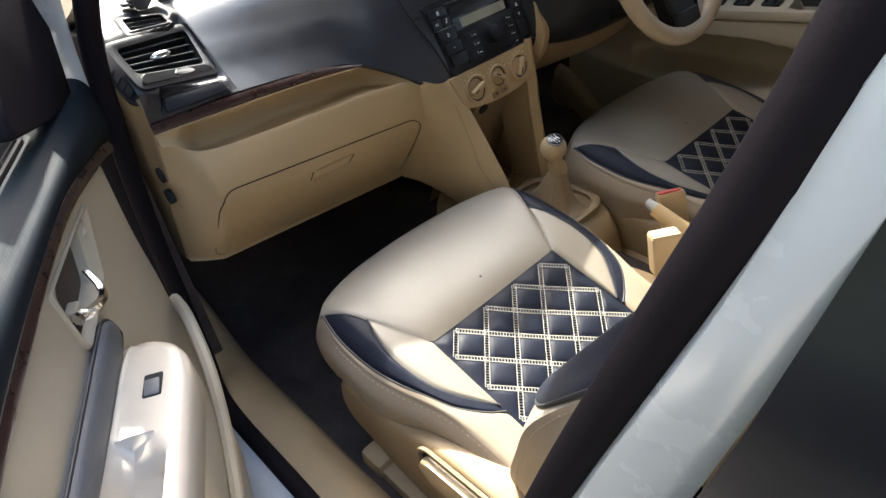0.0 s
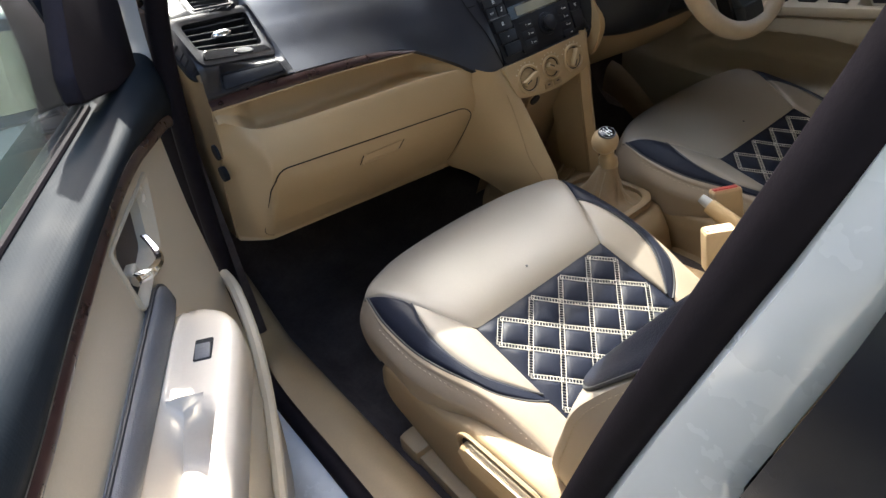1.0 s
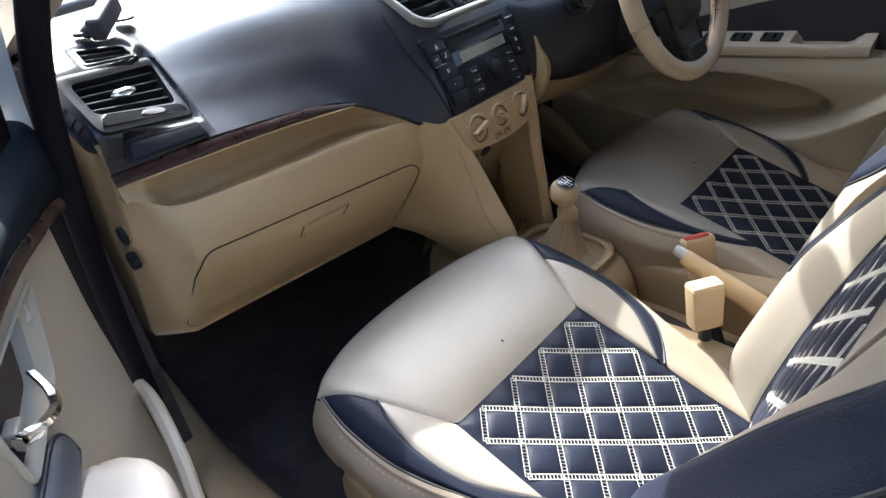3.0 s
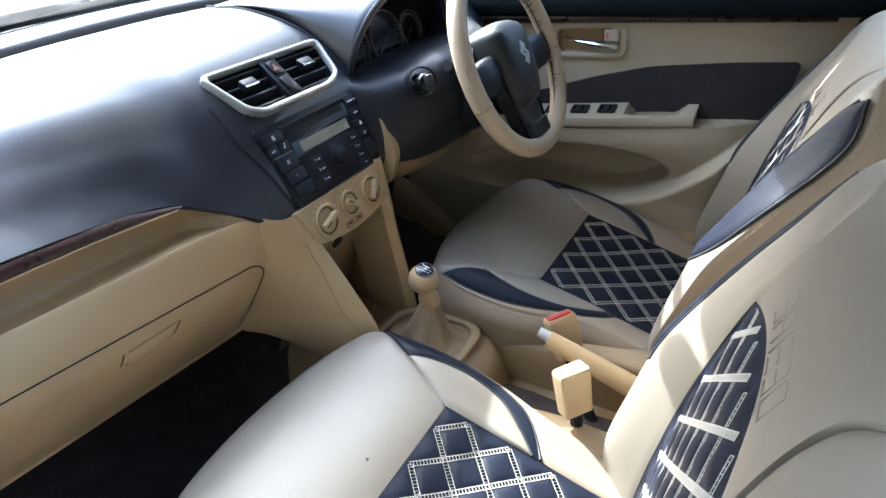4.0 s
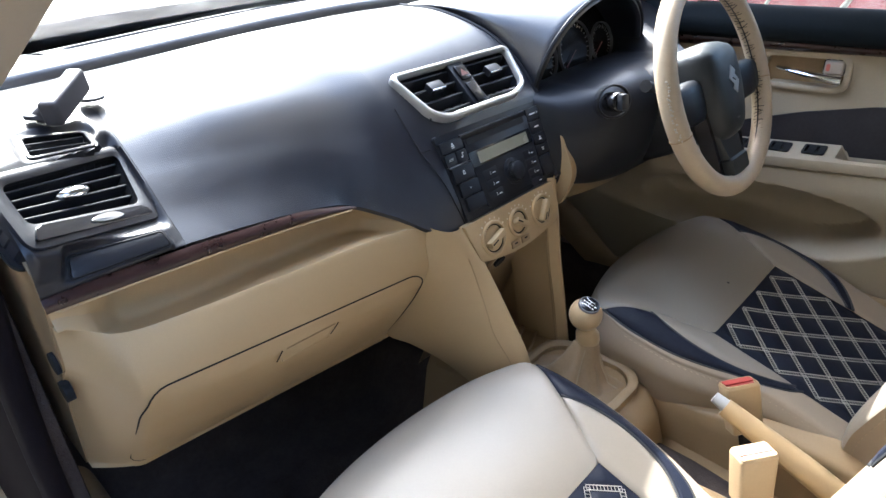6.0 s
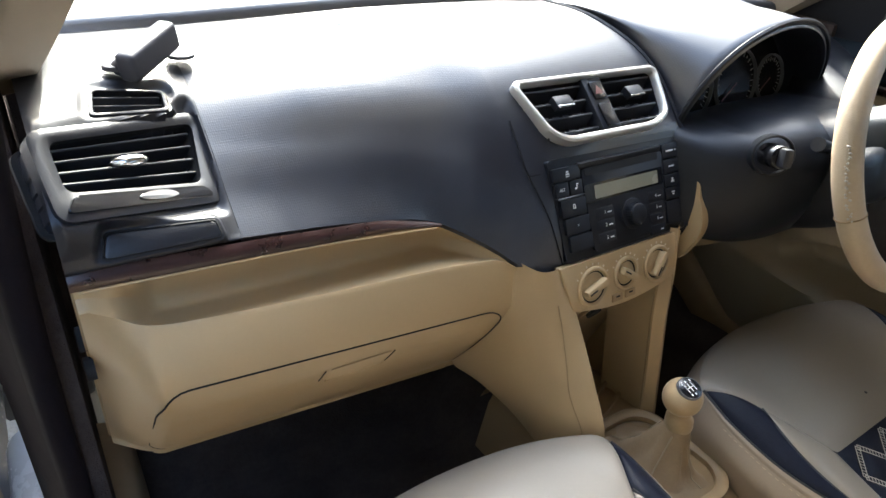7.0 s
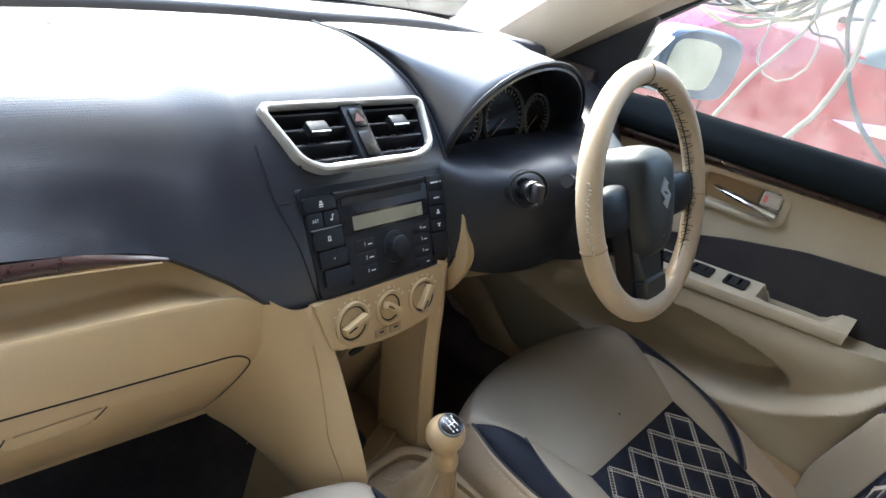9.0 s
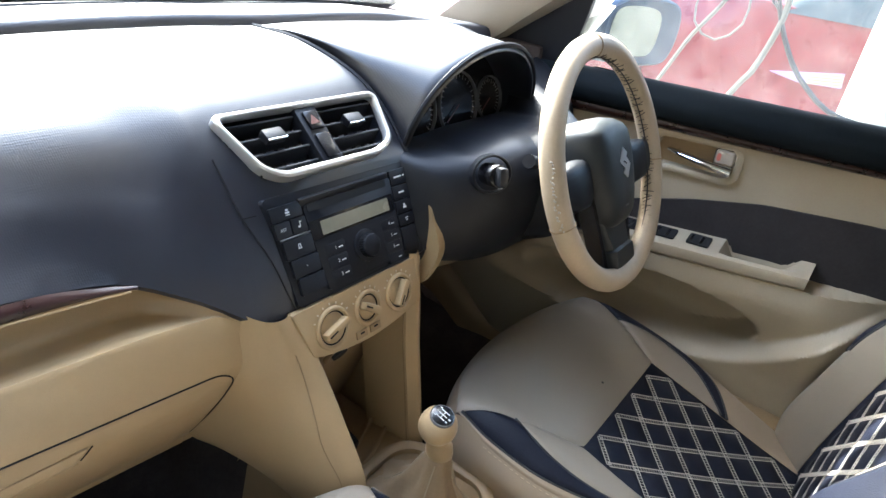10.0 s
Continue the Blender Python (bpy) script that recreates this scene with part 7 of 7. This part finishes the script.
    part("top_frame", bm, M_BLACK, d)
    bm = bmesh.new()
    grid(bm, lambda u, v: (0.735 + 0.06 * math.sin(math.pi * v), lerp(0.30, -0.735, u), lerp(0.985, 0.30, v)), 4, 10)
    part("outer_skin", bm, M_WHITE, d, "white painted outer door skin")
    bm = bmesh.new()
    tube(bm, [(0.672, -0.618, 0.60), (0.672, -0.645, 0.75), (0.672, -0.698, 0.87), (0.672, -0.722, 0.94), (0.672, -0.742, 1.01), (0.672, -0.752, 1.05), (0.665, -0.775, 1.16)], 0.012, 8)
    part("edge_seal", bm, M_RUBBER, d, "black rubber seal on the door edge")


def bezel_mesh(fr):
    bm = bmesh.new()
    o = rounded(0.172, 0.076, 0.026, 6)
    i = rounded(0.146, 0.053, 0.017, 6)
    ring_frame(bm, o, i, fr, 0.004, 0.001)
    return bm


right_door()


def door_mirror(name, at, s, yaw, label):
    m = thing(name, at, label, "door mirror")
    fr = Matrix.Translation(at) @ pose(0, 0, 0, 90, 0, yaw)
    o = smooth_outline([(-0.105, -0.045), (-0.085, -0.068), (0.06, -0.070), (0.10, -0.045), (0.108, 0.02), (0.085, 0.062), (0.0, 0.072), (-0.085, 0.062), (-0.108, 0.02)], 40)
    bm = bmesh.new()
    rings = []
    for k, z in ((0.78, 0.004), (0.93, 0.006), (1.0, 0.0), (1.03, -0.02), (0.98, -0.06), (0.8, -0.095), (0.4, -0.115)):
        rings.append([fr @ Vector((x * k, y * k, z)) for x, y in o])
    loft(bm, rings)
    part("housing", bm, M_HOUSING, m, "mirror housing")
    bm = bmesh.new()
    prism(bm, [(x * 0.62 - s * 0.022, y * 0.72) for x, y in o], fr @ pose(0, 0, 0.0055), 0.002)
    part("glass", bm, G_MIRROR, m, "mirror glass")
    bm = bmesh.new()
    box(bm, fr @ pose(-s * 0.10, -0.05, -0.045), 0.09, 0.045, 0.05, 0.012)
    part("arm", bm, M_BLACK, m)


M_HOUSING = material("mirror_housing_plastic", (0.07, 0.09, 0.12), 0.45, vary=0.25, vary_size=0.03, dirt=0.3, dirt_color=(0.16, 0.19, 0.22))
door_mirror("door_mirror", (0.880, 0.040, 1.066), 1, -28, "dusty grey door mirror on the driver side")

# ---- left front door, open ----
DO = Vector((-0.711, 0.053, 0))
DU = Vector((-0.47, -0.883, 0)).normalized()
DN = Vector((0.883, -0.47, 0)).normalized()


def dp(u, n, z):
    """A place on the open door: u along it from the hinge edge, n into the cabin, z up."""
    return DO + DU * u + DN * n + Vector((0, 0, z))


HANDLE_IN = corner_round([(0.196, 0.902), (0.318, 0.906), (0.318, 0.842), (0.226, 0.852)], 0.008, 5)


def left_door():
    d = thing("front_door_open", dp(0.4, 0, 0.35), "open beige passenger door with black grained sill and armrest", "car door")
    bm = bmesh.new()
    def trim(u, v):
        a = lerp(0.0, 1.05, u)
        z = lerp(table([(0.0, 0.895), (0.12, 0.918), (0.2, 0.932), (0.3, 0.934), (0.45, 0.922), (0.6, 0.908), (1.05, 0.90)], a), 0.33, v)
        n = table([(0.33, -0.012), (0.5, 0.004), (0.7, 0.002), (0.80, -0.002), (0.93, 0.0)], z)
        n -= 0.035 * sstep(0.05, 0.0, a)
        n += 0.045 * sstep(0.62, 0.50, z) * sstep(0.05, 0.22, a)
        if gap_to(HANDLE_IN, a, z) < 0.006:
            n -= 0.022
        return dp(a, n, z)
    grid(bm, trim, 130, 90)
    part("trim_panel", bm, M_DOOR, d)
    bm = bmesh.new()
    def roll(u, v):
        a = lerp(-0.045, 1.05, u)
        lowz = table([(-0.045, 0.885), (0.013, 0.912), (0.111, 0.932), (0.18, 0.944), (0.25, 0.949), (0.35, 0.946), (0.45, 0.938), (0.60, 0.922), (1.05, 0.91)], a)
        topz = table([(-0.012, 0.985), (0.1, 0.984), (0.5, 0.990), (1.05, 1.0)], a)
        pts = [(0.004, lowz), (0.013, lerp(lowz, topz, 0.30)), (0.012, lerp(lowz, topz, 0.68)), (0.002, topz - 0.006), (-0.018, topz + 0.002), (-0.058, topz + 0.004), (-0.064, topz - 0.03)]
        n, z = table([(i / 6, p) for i, p in enumerate(pts)], v)
        return dp(a, n - 0.006 * sstep(0.03, -0.045, a), z)
    grid(bm, roll, 60, 30)
    part("window_sill", bm, M_SILL, d, "black grained window sill roll")
    bm = bmesh.new()
    def strip(u, v):
        a = lerp(0.0, 1.05, u)
        lowz = table([(-0.045, 0.885), (0.013, 0.912), (0.111, 0.932), (0.18, 0.944), (0.25, 0.949), (0.35, 0.946), (0.45, 0.938), (0.60, 0.922), (1.05, 0.91)], a)
        return dp(a, 0.0065 + 0.003 * math.sin(v * math.pi), lowz + 0.002 - 0.016 * v)
    grid(bm, strip, 40, 5)
    part("wood_strip", bm, M_WOOD, d, "thin dark wood strip")
    # inner handle
    fr = frame_of(dp(0.0, 0.0, 0.0), DU, (0, 0, 1))
    if (fr.to_3x3() @ Vector((0, 0, 1))).dot(DN) < 0:
        fr = fr @ pose(0, 0, 0, 180, 0, 0)
    sz = -1 if (fr.to_3x3() @ Vector((0, 1, 0))).z < 0 else 1
    bm = bmesh.new()
    bo = corner_round([(0.158, 0.913), (0.340, 0.921), (0.330, 0.836), (0.214, 0.842)], 0.010, 5)
    bi = HANDLE_IN
    c = (0.256, 0.876)
    rim = [(lerp(c[0], x, 0.965), lerp(c[1], y, 0.965)) for x, y in bo]
    loft(bm, [[fr @ Vector((x, sz * y, n)) for x, y in o] for o, n in ((bo, -0.002), (bo, 0.0015), (rim, 0.0030), (bi, -0.006), (bi, -0.020))], caps=False)
    h = part("handle_bezel", bm, M_DOOR, d, "beige handle surround")
    # Recess plate is coloured as if shaded, browner than the trim.
    bm = bmesh.new()
    prism(bm, [(x, sz * y) for x, y in bi], fr @ pose(0, 0, -0.018), 0.001)
    part("handle_recess", bm, M_RECESS, h, "handle recess with its shade in the brown colour")
    bm = bmesh.new()
    rings = []
    for t in [q / 14 for q in range(15)]:
        u = lerp(0.246, 0.318, t)
        zc = 0.876 - 0.006 * t - 0.012 * math.sin(t * math.pi)
        w, hh = 0.002 + 0.016 * math.sin(min(t * 1.15, 1) * math.pi), lerp(0.0035, 0.0075, t)
        rings.append([fr @ Vector((u, sz * (zc + a * hh), w + b)) for a, b in ((1.0, -0.003), (0.6, 0.002), (-0.2, 0.0035), (-1.0, 0.0), (-0.6, -0.004), (0.4, -0.005))])
    loft(bm, rings)
    part("handle", bm, M_CHROME, h, "chrome pull handle")
    bm = bmesh.new()
    box(bm, fr @ pose(0.300, sz * 0.868, -0.006), 0.020, 0.013, 0.012, 0.003, 3)
    part("lock_tab", bm, M_DOOR, h)
    # Black block painted in as the shade under the handle.
    bm = bmesh.new()
    box(bm, fr @ pose(0.300, sz * 0.853, -0.010), 0.034, 0.018, 0.006, 0.003)
    part("handle_shade", bm, M_VOID, h)
    # armrest with pull pocket
    bm = bmesh.new()
    rings = []
    for k in range(90):
        t = k / 89
        a = lerp(0.266, 0.84, t)
        zt = table([(0, 0.776), (0.04, 0.786), (0.10, 0.790), (0.3, 0.793), (1, 0.80)], t)
        w = table([(0, 0.044), (0.03, 0.062), (0.08, 0.078), (0.15, 0.084), (1, 0.087)], t)
        cup = sstep(0.428, 0.466, a) * (1 - sstep(0.60, 0.63, a))
        deep = lerp(0.018 * sstep(0.414, 0.424, a), 0.046, cup)
        inner = lerp(0.030, 0.024, cup)
        rings.append([dp(a, n, z) for n, z in ((0.0, zt - 0.085), (0.0, zt - 0.004), (0.012, zt), (0.016, zt - 0.002 - 0.4 * deep), (inner, zt - deep), (lerp(inner + 0.01, w - 0.030, 0.9), zt - 0.046 * cup), (w - 0.022, zt - 0.012 * cup), (w - 0.018, zt), (w - 0.009, zt - 0.001), (w - 0.003, zt - 0.005), (w, zt - 0.012), (w + 0.001, zt - 0.05), (w - 0.02, zt - 0.085))])
    loft(bm, rings)
    arm = part("armrest", bm, M_ARM, d, "pale armrest with pull pocket")
    # one rocker switch, recessed
    SW = frame_of(dp(0.353, 0.0475, 0.7912), DU, DN)
    bm = bmesh.new()
    prism(bm, rounded(0.032, 0.019, 0.002), SW, 0.0010)
    well = part("window_switch_plate", bm, M_VOID, arm, "dark window switch well")
    bm = bmesh.new()
    box(bm, SW @ pose(0.004, 0, 0.0012, 0, 10, 0), 0.020, 0.016, 0.005, 0.002)
    part("window_switch", bm, M_GREY_PAD, well, "grey window switch")
    # padded strip above the armrest, edged with dark piping
    bm = bmesh.new()
    rings, edge_in, edge_out = [], [], []
    for k in range(50):
        t = k / 49
        t = t ** 2.2
        a = lerp(0.258, 0.86, t)
        e = math.sqrt(1 - (1 - min(1.0, t * 16)) ** 2)
        top, low = lerp(0.800, 0.833 - 0.012 * t, e), lerp(0.797, 0.787, e)
        ring = []
        for q in range(9):
            b = math.pi * q / 8
            ring.append(dp(a, 0.001 + 0.0135 * e * math.sin(b) ** 0.7, lerp(low, top, 0.5 - 0.5 * math.cos(b))))
        ring += [dp(a, -0.004, top), dp(a, -0.004, low)]
        rings.append(ring)
        edge_in.append(dp(a, 0.006, low - 0.001))
        edge_out.append(dp(a, 0.003, top + 0.001))
    loft(bm, rings)
    pad = part("armrest_pad", bm, M_GREY_PAD, d, "dark grey padded strip")
    bm = bmesh.new()
    tube(bm, edge_out[:1:-2] + edge_in[2::2], 0.0020, 6, count=110)
    part("piping", bm, M_PIPING, pad)
    # lower pocket edge
    bm = bmesh.new()
    tube(bm, [dp(0.02, 0.0, 0.64), dp(0.10, 0.03, 0.66), dp(0.20, 0.055, 0.63), dp(0.30, 0.06, 0.56), dp(0.5, 0.062, 0.50), dp(0.9, 0.06, 0.48)], 0.009, 8)
    part("pocket_edge", bm, M_DOOR, d, "beige map pocket edge")
    # sail, frame, glass
    bm = bmesh.new()
    sail = corner_round([(0.0, 0.978), (0.10, 0.990), (0.212, 1.020), (0.206, 1.045), (0.149, 1.105), (0.03, 1.24), (-0.07, 1.24), (-0.038, 1.056)], 0.006, 3)
    loft(bm, [[dp(lerp(0.08, u, k), n, lerp(1.08, z, k)) for u, z in sail] for k, n in ((0.97, -0.028), (1.0, -0.025), (1.0, -0.011), (0.97, -0.008))])
    part("mirror_sail", bm, M_RUBBER, d, "black mirror mounting triangle")
    bm = bmesh.new()
    grid(bm, lambda u, v: dp(lerp(0.10, 1.02, u), -0.036 - 0.10 * v * v, lerp(0.97, 1.37, v)), 4, 8)
    part("side_pane", bm, G_LEFT, d, "green tinted passenger window")
    bm = bmesh.new()
    tube(bm, [dp(0.14, -0.034, 0.99), dp(0.5, -0.033, 0.996), dp(1.0, -0.032, 1.005)], 0.0035, 6)
    part("glass_seal", bm, M_RUBBER, d)
    bm = bmesh.new()
    tube(bm, [dp(0.12, -0.05, 1.0), dp(0.10, -0.06, 1.15), dp(0.16, -0.10, 1.28), dp(0.35, -0.14, 1.38), dp(1.0, -0.15, 1.40)], 0.016, 8)
    part("top_frame", bm, M_BLACK, d)
    bm = bmesh.new()
    grid(bm, lambda u, v: dp(lerp(0, 1.06, u), -0.10 - 0.05 * math.sin(math.pi * v), lerp(0.985, 0.30, v)), 4, 10)
    part("outer_skin", bm, M_WHITE, d, "white painted outer door skin")
    bm = bmesh.new()
    grid(bm, lambda u, v: dp(0.0, lerp(-0.035, -0.10, u), lerp(0.985, 0.30, v)), 2, 2)
    part("hinge_edge", bm, M_WHITE, d)


left_door()
_mp = dp(-0.02, -0.205, 0.995)
door_mirror("door_mirror", tuple(_mp), -1, -18, "dusty grey door mirror on the passenger side")


# ---- phone holder on the dashboard ----
def phone_holder():
    h = thing("phone_holder", (-0.56, 0.30, 1.01), "grey phone holder arm standing on the dashboard end", "phone holder")
    bm = bmesh.new()
    disc(bm, pose(-0.558, 0.226, 1.019), 0.013, 0.005, 24, 0.002)
    part("suction_base", bm, M_HOLDER, h)
    bm = bmesh.new()
    box(bm, frame_of((-0.527, 0.222, 1.035), (0.056, 0.056, 0.018), (0, 0, 1)), 0.080, 0.028, 0.020, 0.006, 3)
    part("arm", bm, M_HOLDER, h)
    bm = bmesh.new()
    tube(bm, [(-0.556, 0.224, 1.020), (-0.550, 0.212, 1.028), (-0.540, 0.208, 1.031)], 0.008, 10)
    part("joint", bm, M_HOLDER, h)
    bm = bmesh.new()
    disc(bm, pose(-0.491, 0.255, 1.0175), 0.014, 0.004, 20, 0.0015)
    part("foot_pad", bm, M_HOLDER, h)


phone_holder()


# ---- outside: red car, pole, cables, wall ----
def red_car():
    c = thing("red_car", (2.95, 0.2, 0), "dusty red hatchback parked alongside", "car")
    bm = bmesh.new()
    rings = []
    stations = [(-2.1, 0.60, 0.95, 0.9), (-1.8, 0.78, 1.05, 1.0), (-0.9, 0.84, 1.19, 1.0), (-0.1, 0.85, 1.20, 1.0), (0.5, 0.85, 1.24, 0.98), (1.1, 0.82, 1.19, 0.96), (1.7, 0.76, 1.05, 0.92), (2.0, 0.6, 0.80, 0.8)]
    for y, hw, z, k in stations:
        ring = []
        for x, zz in ((-1.0, 0.25), (-1.02, 0.45), (-1.0, 0.70), (-0.93, 0.93), (-0.80, 1.0), (0, 1.03), (0.80, 1.0), (0.93, 0.93), (1.0, 0.70), (1.02, 0.45), (1.0, 0.25)):
            ring.append(Vector((2.95 + hw * x, y, zz * z if zz > 0.5 else zz)))
        rings.append(ring)
    loft(bm, rings)
    part("body", bm, M_RED, c)
    bm = bmesh.new()
    rings = []
    for z, y0, y1, hw in ((1.10, -1.85, 0.08, 0.80), (1.34, -1.6, -0.20, 0.70), (1.58, -1.4, -0.5, 0.60), (1.62, -1.3, -0.6, 0.54)):
        o = corner_round([(-hw, y0), (hw, y0), (hw, y1), (-hw, y1)], 0.12, 4)
        rings.append([Vector((2.95 + x, y, z)) for x, y in o])
    loft(bm, rings)
    part("cabin", bm, M_SCREEN, c, "glazed cabin reflecting pale sky")
    bm = bmesh.new()
    box(bm, pose(2.95, -0.95, 1.63), 1.06, 0.72, 0.03, 0.012)
    part("roof", bm, M_RED, c)
    for y in (-1.05, 1.15):
        for s in (-1, 1):
            bm = bmesh.new()
            disc(bm, frame_of((2.95 + s * 0.74, y, 0.30), (0, 1, 0), (0, 0, 1)) @ pose(0, 0, -0.09), 0.30, 0.18, 32, 0.03)
            wh = part("wheel", bm, M_TYRE, c)
            bm = bmesh.new()
            disc(bm, frame_of((2.95 + s * 0.74, y, 0.30), (0, 1, 0), (0, 0, 1)) @ pose(0, 0, -0.095), 0.19, 0.19, 24, 0.02)
            part("rim", bm, M_SILVER, wh)
    bm = bmesh.new()
    tube(bm, [(2.085, 0.42, 0.50), (2.085, 0.42, 0.72), (2.10, 0.42, 0.86), (2.16, 0.42, 1.03)], 0.0025, 5)
    part("door_gap", bm, M_VOID, c)
    bm = bmesh.new()
    tube(bm, [(2.26, 0.10, 1.215), (2.5, 0.11, 1.225), (2.8, 0.10, 1.235)], 0.016, 8)
    part("wiper", bm, M_BLACK, c, "black wiper at rest")
    bm = bmesh.new()
    box(bm, pose(2.088, -0.75, 0.90), 0.02, 0.20, 0.03, 0.008)
    part("door_handle", bm, M_RED, c)
    decal = frame_of((2.083, -0.05, 0.885), (0, -1, 0.14), (0, 0, 1))
    bm = bmesh.new()
    prism(bm, [(0.0, 0.018), (0.24, 0.030), (0.24, -0.020), (0.10, -0.012)], decal @ pose(0, 0, -0.012), 0.010)
    band = part("door_decal", bm, M_LILAC, c, "lilac sticker with yellow stripes")
    for k in range(4):
        bm = bmesh.new()
        box(bm, decal @ pose(0.185, 0.020 - 0.010 * k, -0.001), 0.11, 0.005, 0.004)
        part("stripe", bm, M_YELLOW, band)


red_car()


def pole():
    bm = bmesh.new()
    tube(bm, [(1.75, -0.41, 0.0), (1.75, -0.41, 1.5), (1.75, -0.41, 3.2)], 0.085, 20)
    return single("pole", bm, M_WALLP, "whitewashed round pole standing between the cars", "pole")


pole()


def cables():
    hook = Vector((1.66, -0.36, 1.98))
    def run(pts, r, mat, label):
        bm = bmesh.new()
        tube(bm, pts, r, 8, count=60)
        single("cable", bm, mat, label, "cable", "", "hanging cables")
    white, grey = "whitish cable hanging from the pole", "dark grey cable hanging from the pole"
    run([hook, (1.40, -0.10, 1.48), (1.3, -0.039, 1.251), (1.3, -0.038, 1.198), (1.3, 0.006, 1.109), (1.3, 0.07, 0.985), (1.3, 0.20, 0.6), (1.3, 0.3, 0.01)], 0.0052, M_CABLE_W, white)
    run([hook, (1.38, 0.02, 1.4), (1.3, 0.057, 1.131), (1.3, 0.037, 1.063), (1.3, -0.011, 1.041), (1.3, -0.065, 1.08), (1.3, -0.07, 1.158), (1.3, -0.037, 1.27), (1.45, -0.2, 1.6), hook], 0.0028, M_CABLE_W, white)
    run([hook, (1.38, -0.16, 1.5), (1.3, -0.145, 1.27), (1.3, -0.159, 1.136), (1.3, -0.133, 0.993), (1.3, -0.09, 0.90), (1.3, 0.05, 0.5), (1.3, 0.15, 0.01)], 0.0075, M_CABLE_W, white)
    run([hook, (1.37, -0.13, 1.5), (1.3, -0.103, 1.266), (1.3, -0.142, 1.145), (1.3, -0.197, 1.051), (1.3, -0.257, 0.986), (1.3, -0.36, 0.93), (1.4, -0.5, 0.95), (1.6, -0.46, 1.25), (1.66, -0.42, 1.6)], 0.006, M_CABLE_B, grey)
    run([hook, (1.33, -0.04, 1.26), (1.3, -0.11, 1.17), (1.3, -0.16, 1.13)], 0.0035, M_CABLE_B, grey)
    rnd = random.Random(8)
    coil = thing("cable_coil", (1.34, 0.12, 1.40), "bundle of coiled whitish and grey cables hung from the pole", "cable coil")
    for k in range(16):
        cy, cz = 0.16 + rnd.uniform(-0.07, 0.08), 1.385 + rnd.uniform(-0.035, 0.06)
        ry, rz = rnd.uniform(0.15, 0.27), rnd.uniform(0.17, 0.235)
        x, lean = 1.34 + rnd.uniform(-0.04, 0.05), rnd.uniform(-0.25, 0.1)
        bm = bmesh.new()
        n = 44
        tube(bm, [(x + 0.02 * math.sin(3 * a + k), cy + ry * math.cos(a) + lean * rz * math.sin(a), cz + rz * math.sin(a) + 0.006 * math.sin(5 * a + k)) for a in [6.2832 * q / n for q in range(n)]], rnd.choice((0.0035, 0.005, 0.006)), 7, closed=True)
        part("turn", bm, M_CABLE_B if k % 3 == 0 else M_CABLE_W, coil)
    bm = bmesh.new()
    tube(bm, [hook, (1.50, -0.05, 1.78), (1.34, 0.14, 1.60)], 0.006, 8, count=20)
    part("tie", bm, M_CABLE_W, coil)


cables()


def back_wall():
    bm = bmesh.new()
    box(bm, pose(5.5, 1.0, 1.4), 0.3, 14, 2.8, 0.02)
    return single("wall_east", bm, M_WALLP, "pale plastered boundary wall beyond the red car", "wall", "structure")


back_wall()


def side_walls():
    # Added wall, out of view, cuts the sky light through the open door.
    bm = bmesh.new()
    box(bm, pose(-2.35, -0.5, 2.0), 0.25, 13, 4.0, 0.02)
    single("wall_west", bm, M_BLOCKWALL, "unseen dark wall added to block sky light at the open door", "wall", "structure")
    # Added plain wall; fills the dark green patch beyond the door's glass.
    bm = bmesh.new()
    box(bm, pose(-1.3, 3.05, 1.05), 2.2, 0.22, 2.1, 0.02)
    single("wall_north", bm, M_GREENWALL, "plain dark green wall added ahead of the open door", "wall", "structure")
    # Added wall, out of view, cuts the sky light from the rear.
    bm = bmesh.new()
    box(bm, pose(1.3, -6.4, 1.3), 8.2, 0.25, 2.6, 0.02)
    single("wall_south", bm, M_BLOCKWALL, "unseen dark wall added to block sky light behind the car", "wall", "structure")


side_walls()
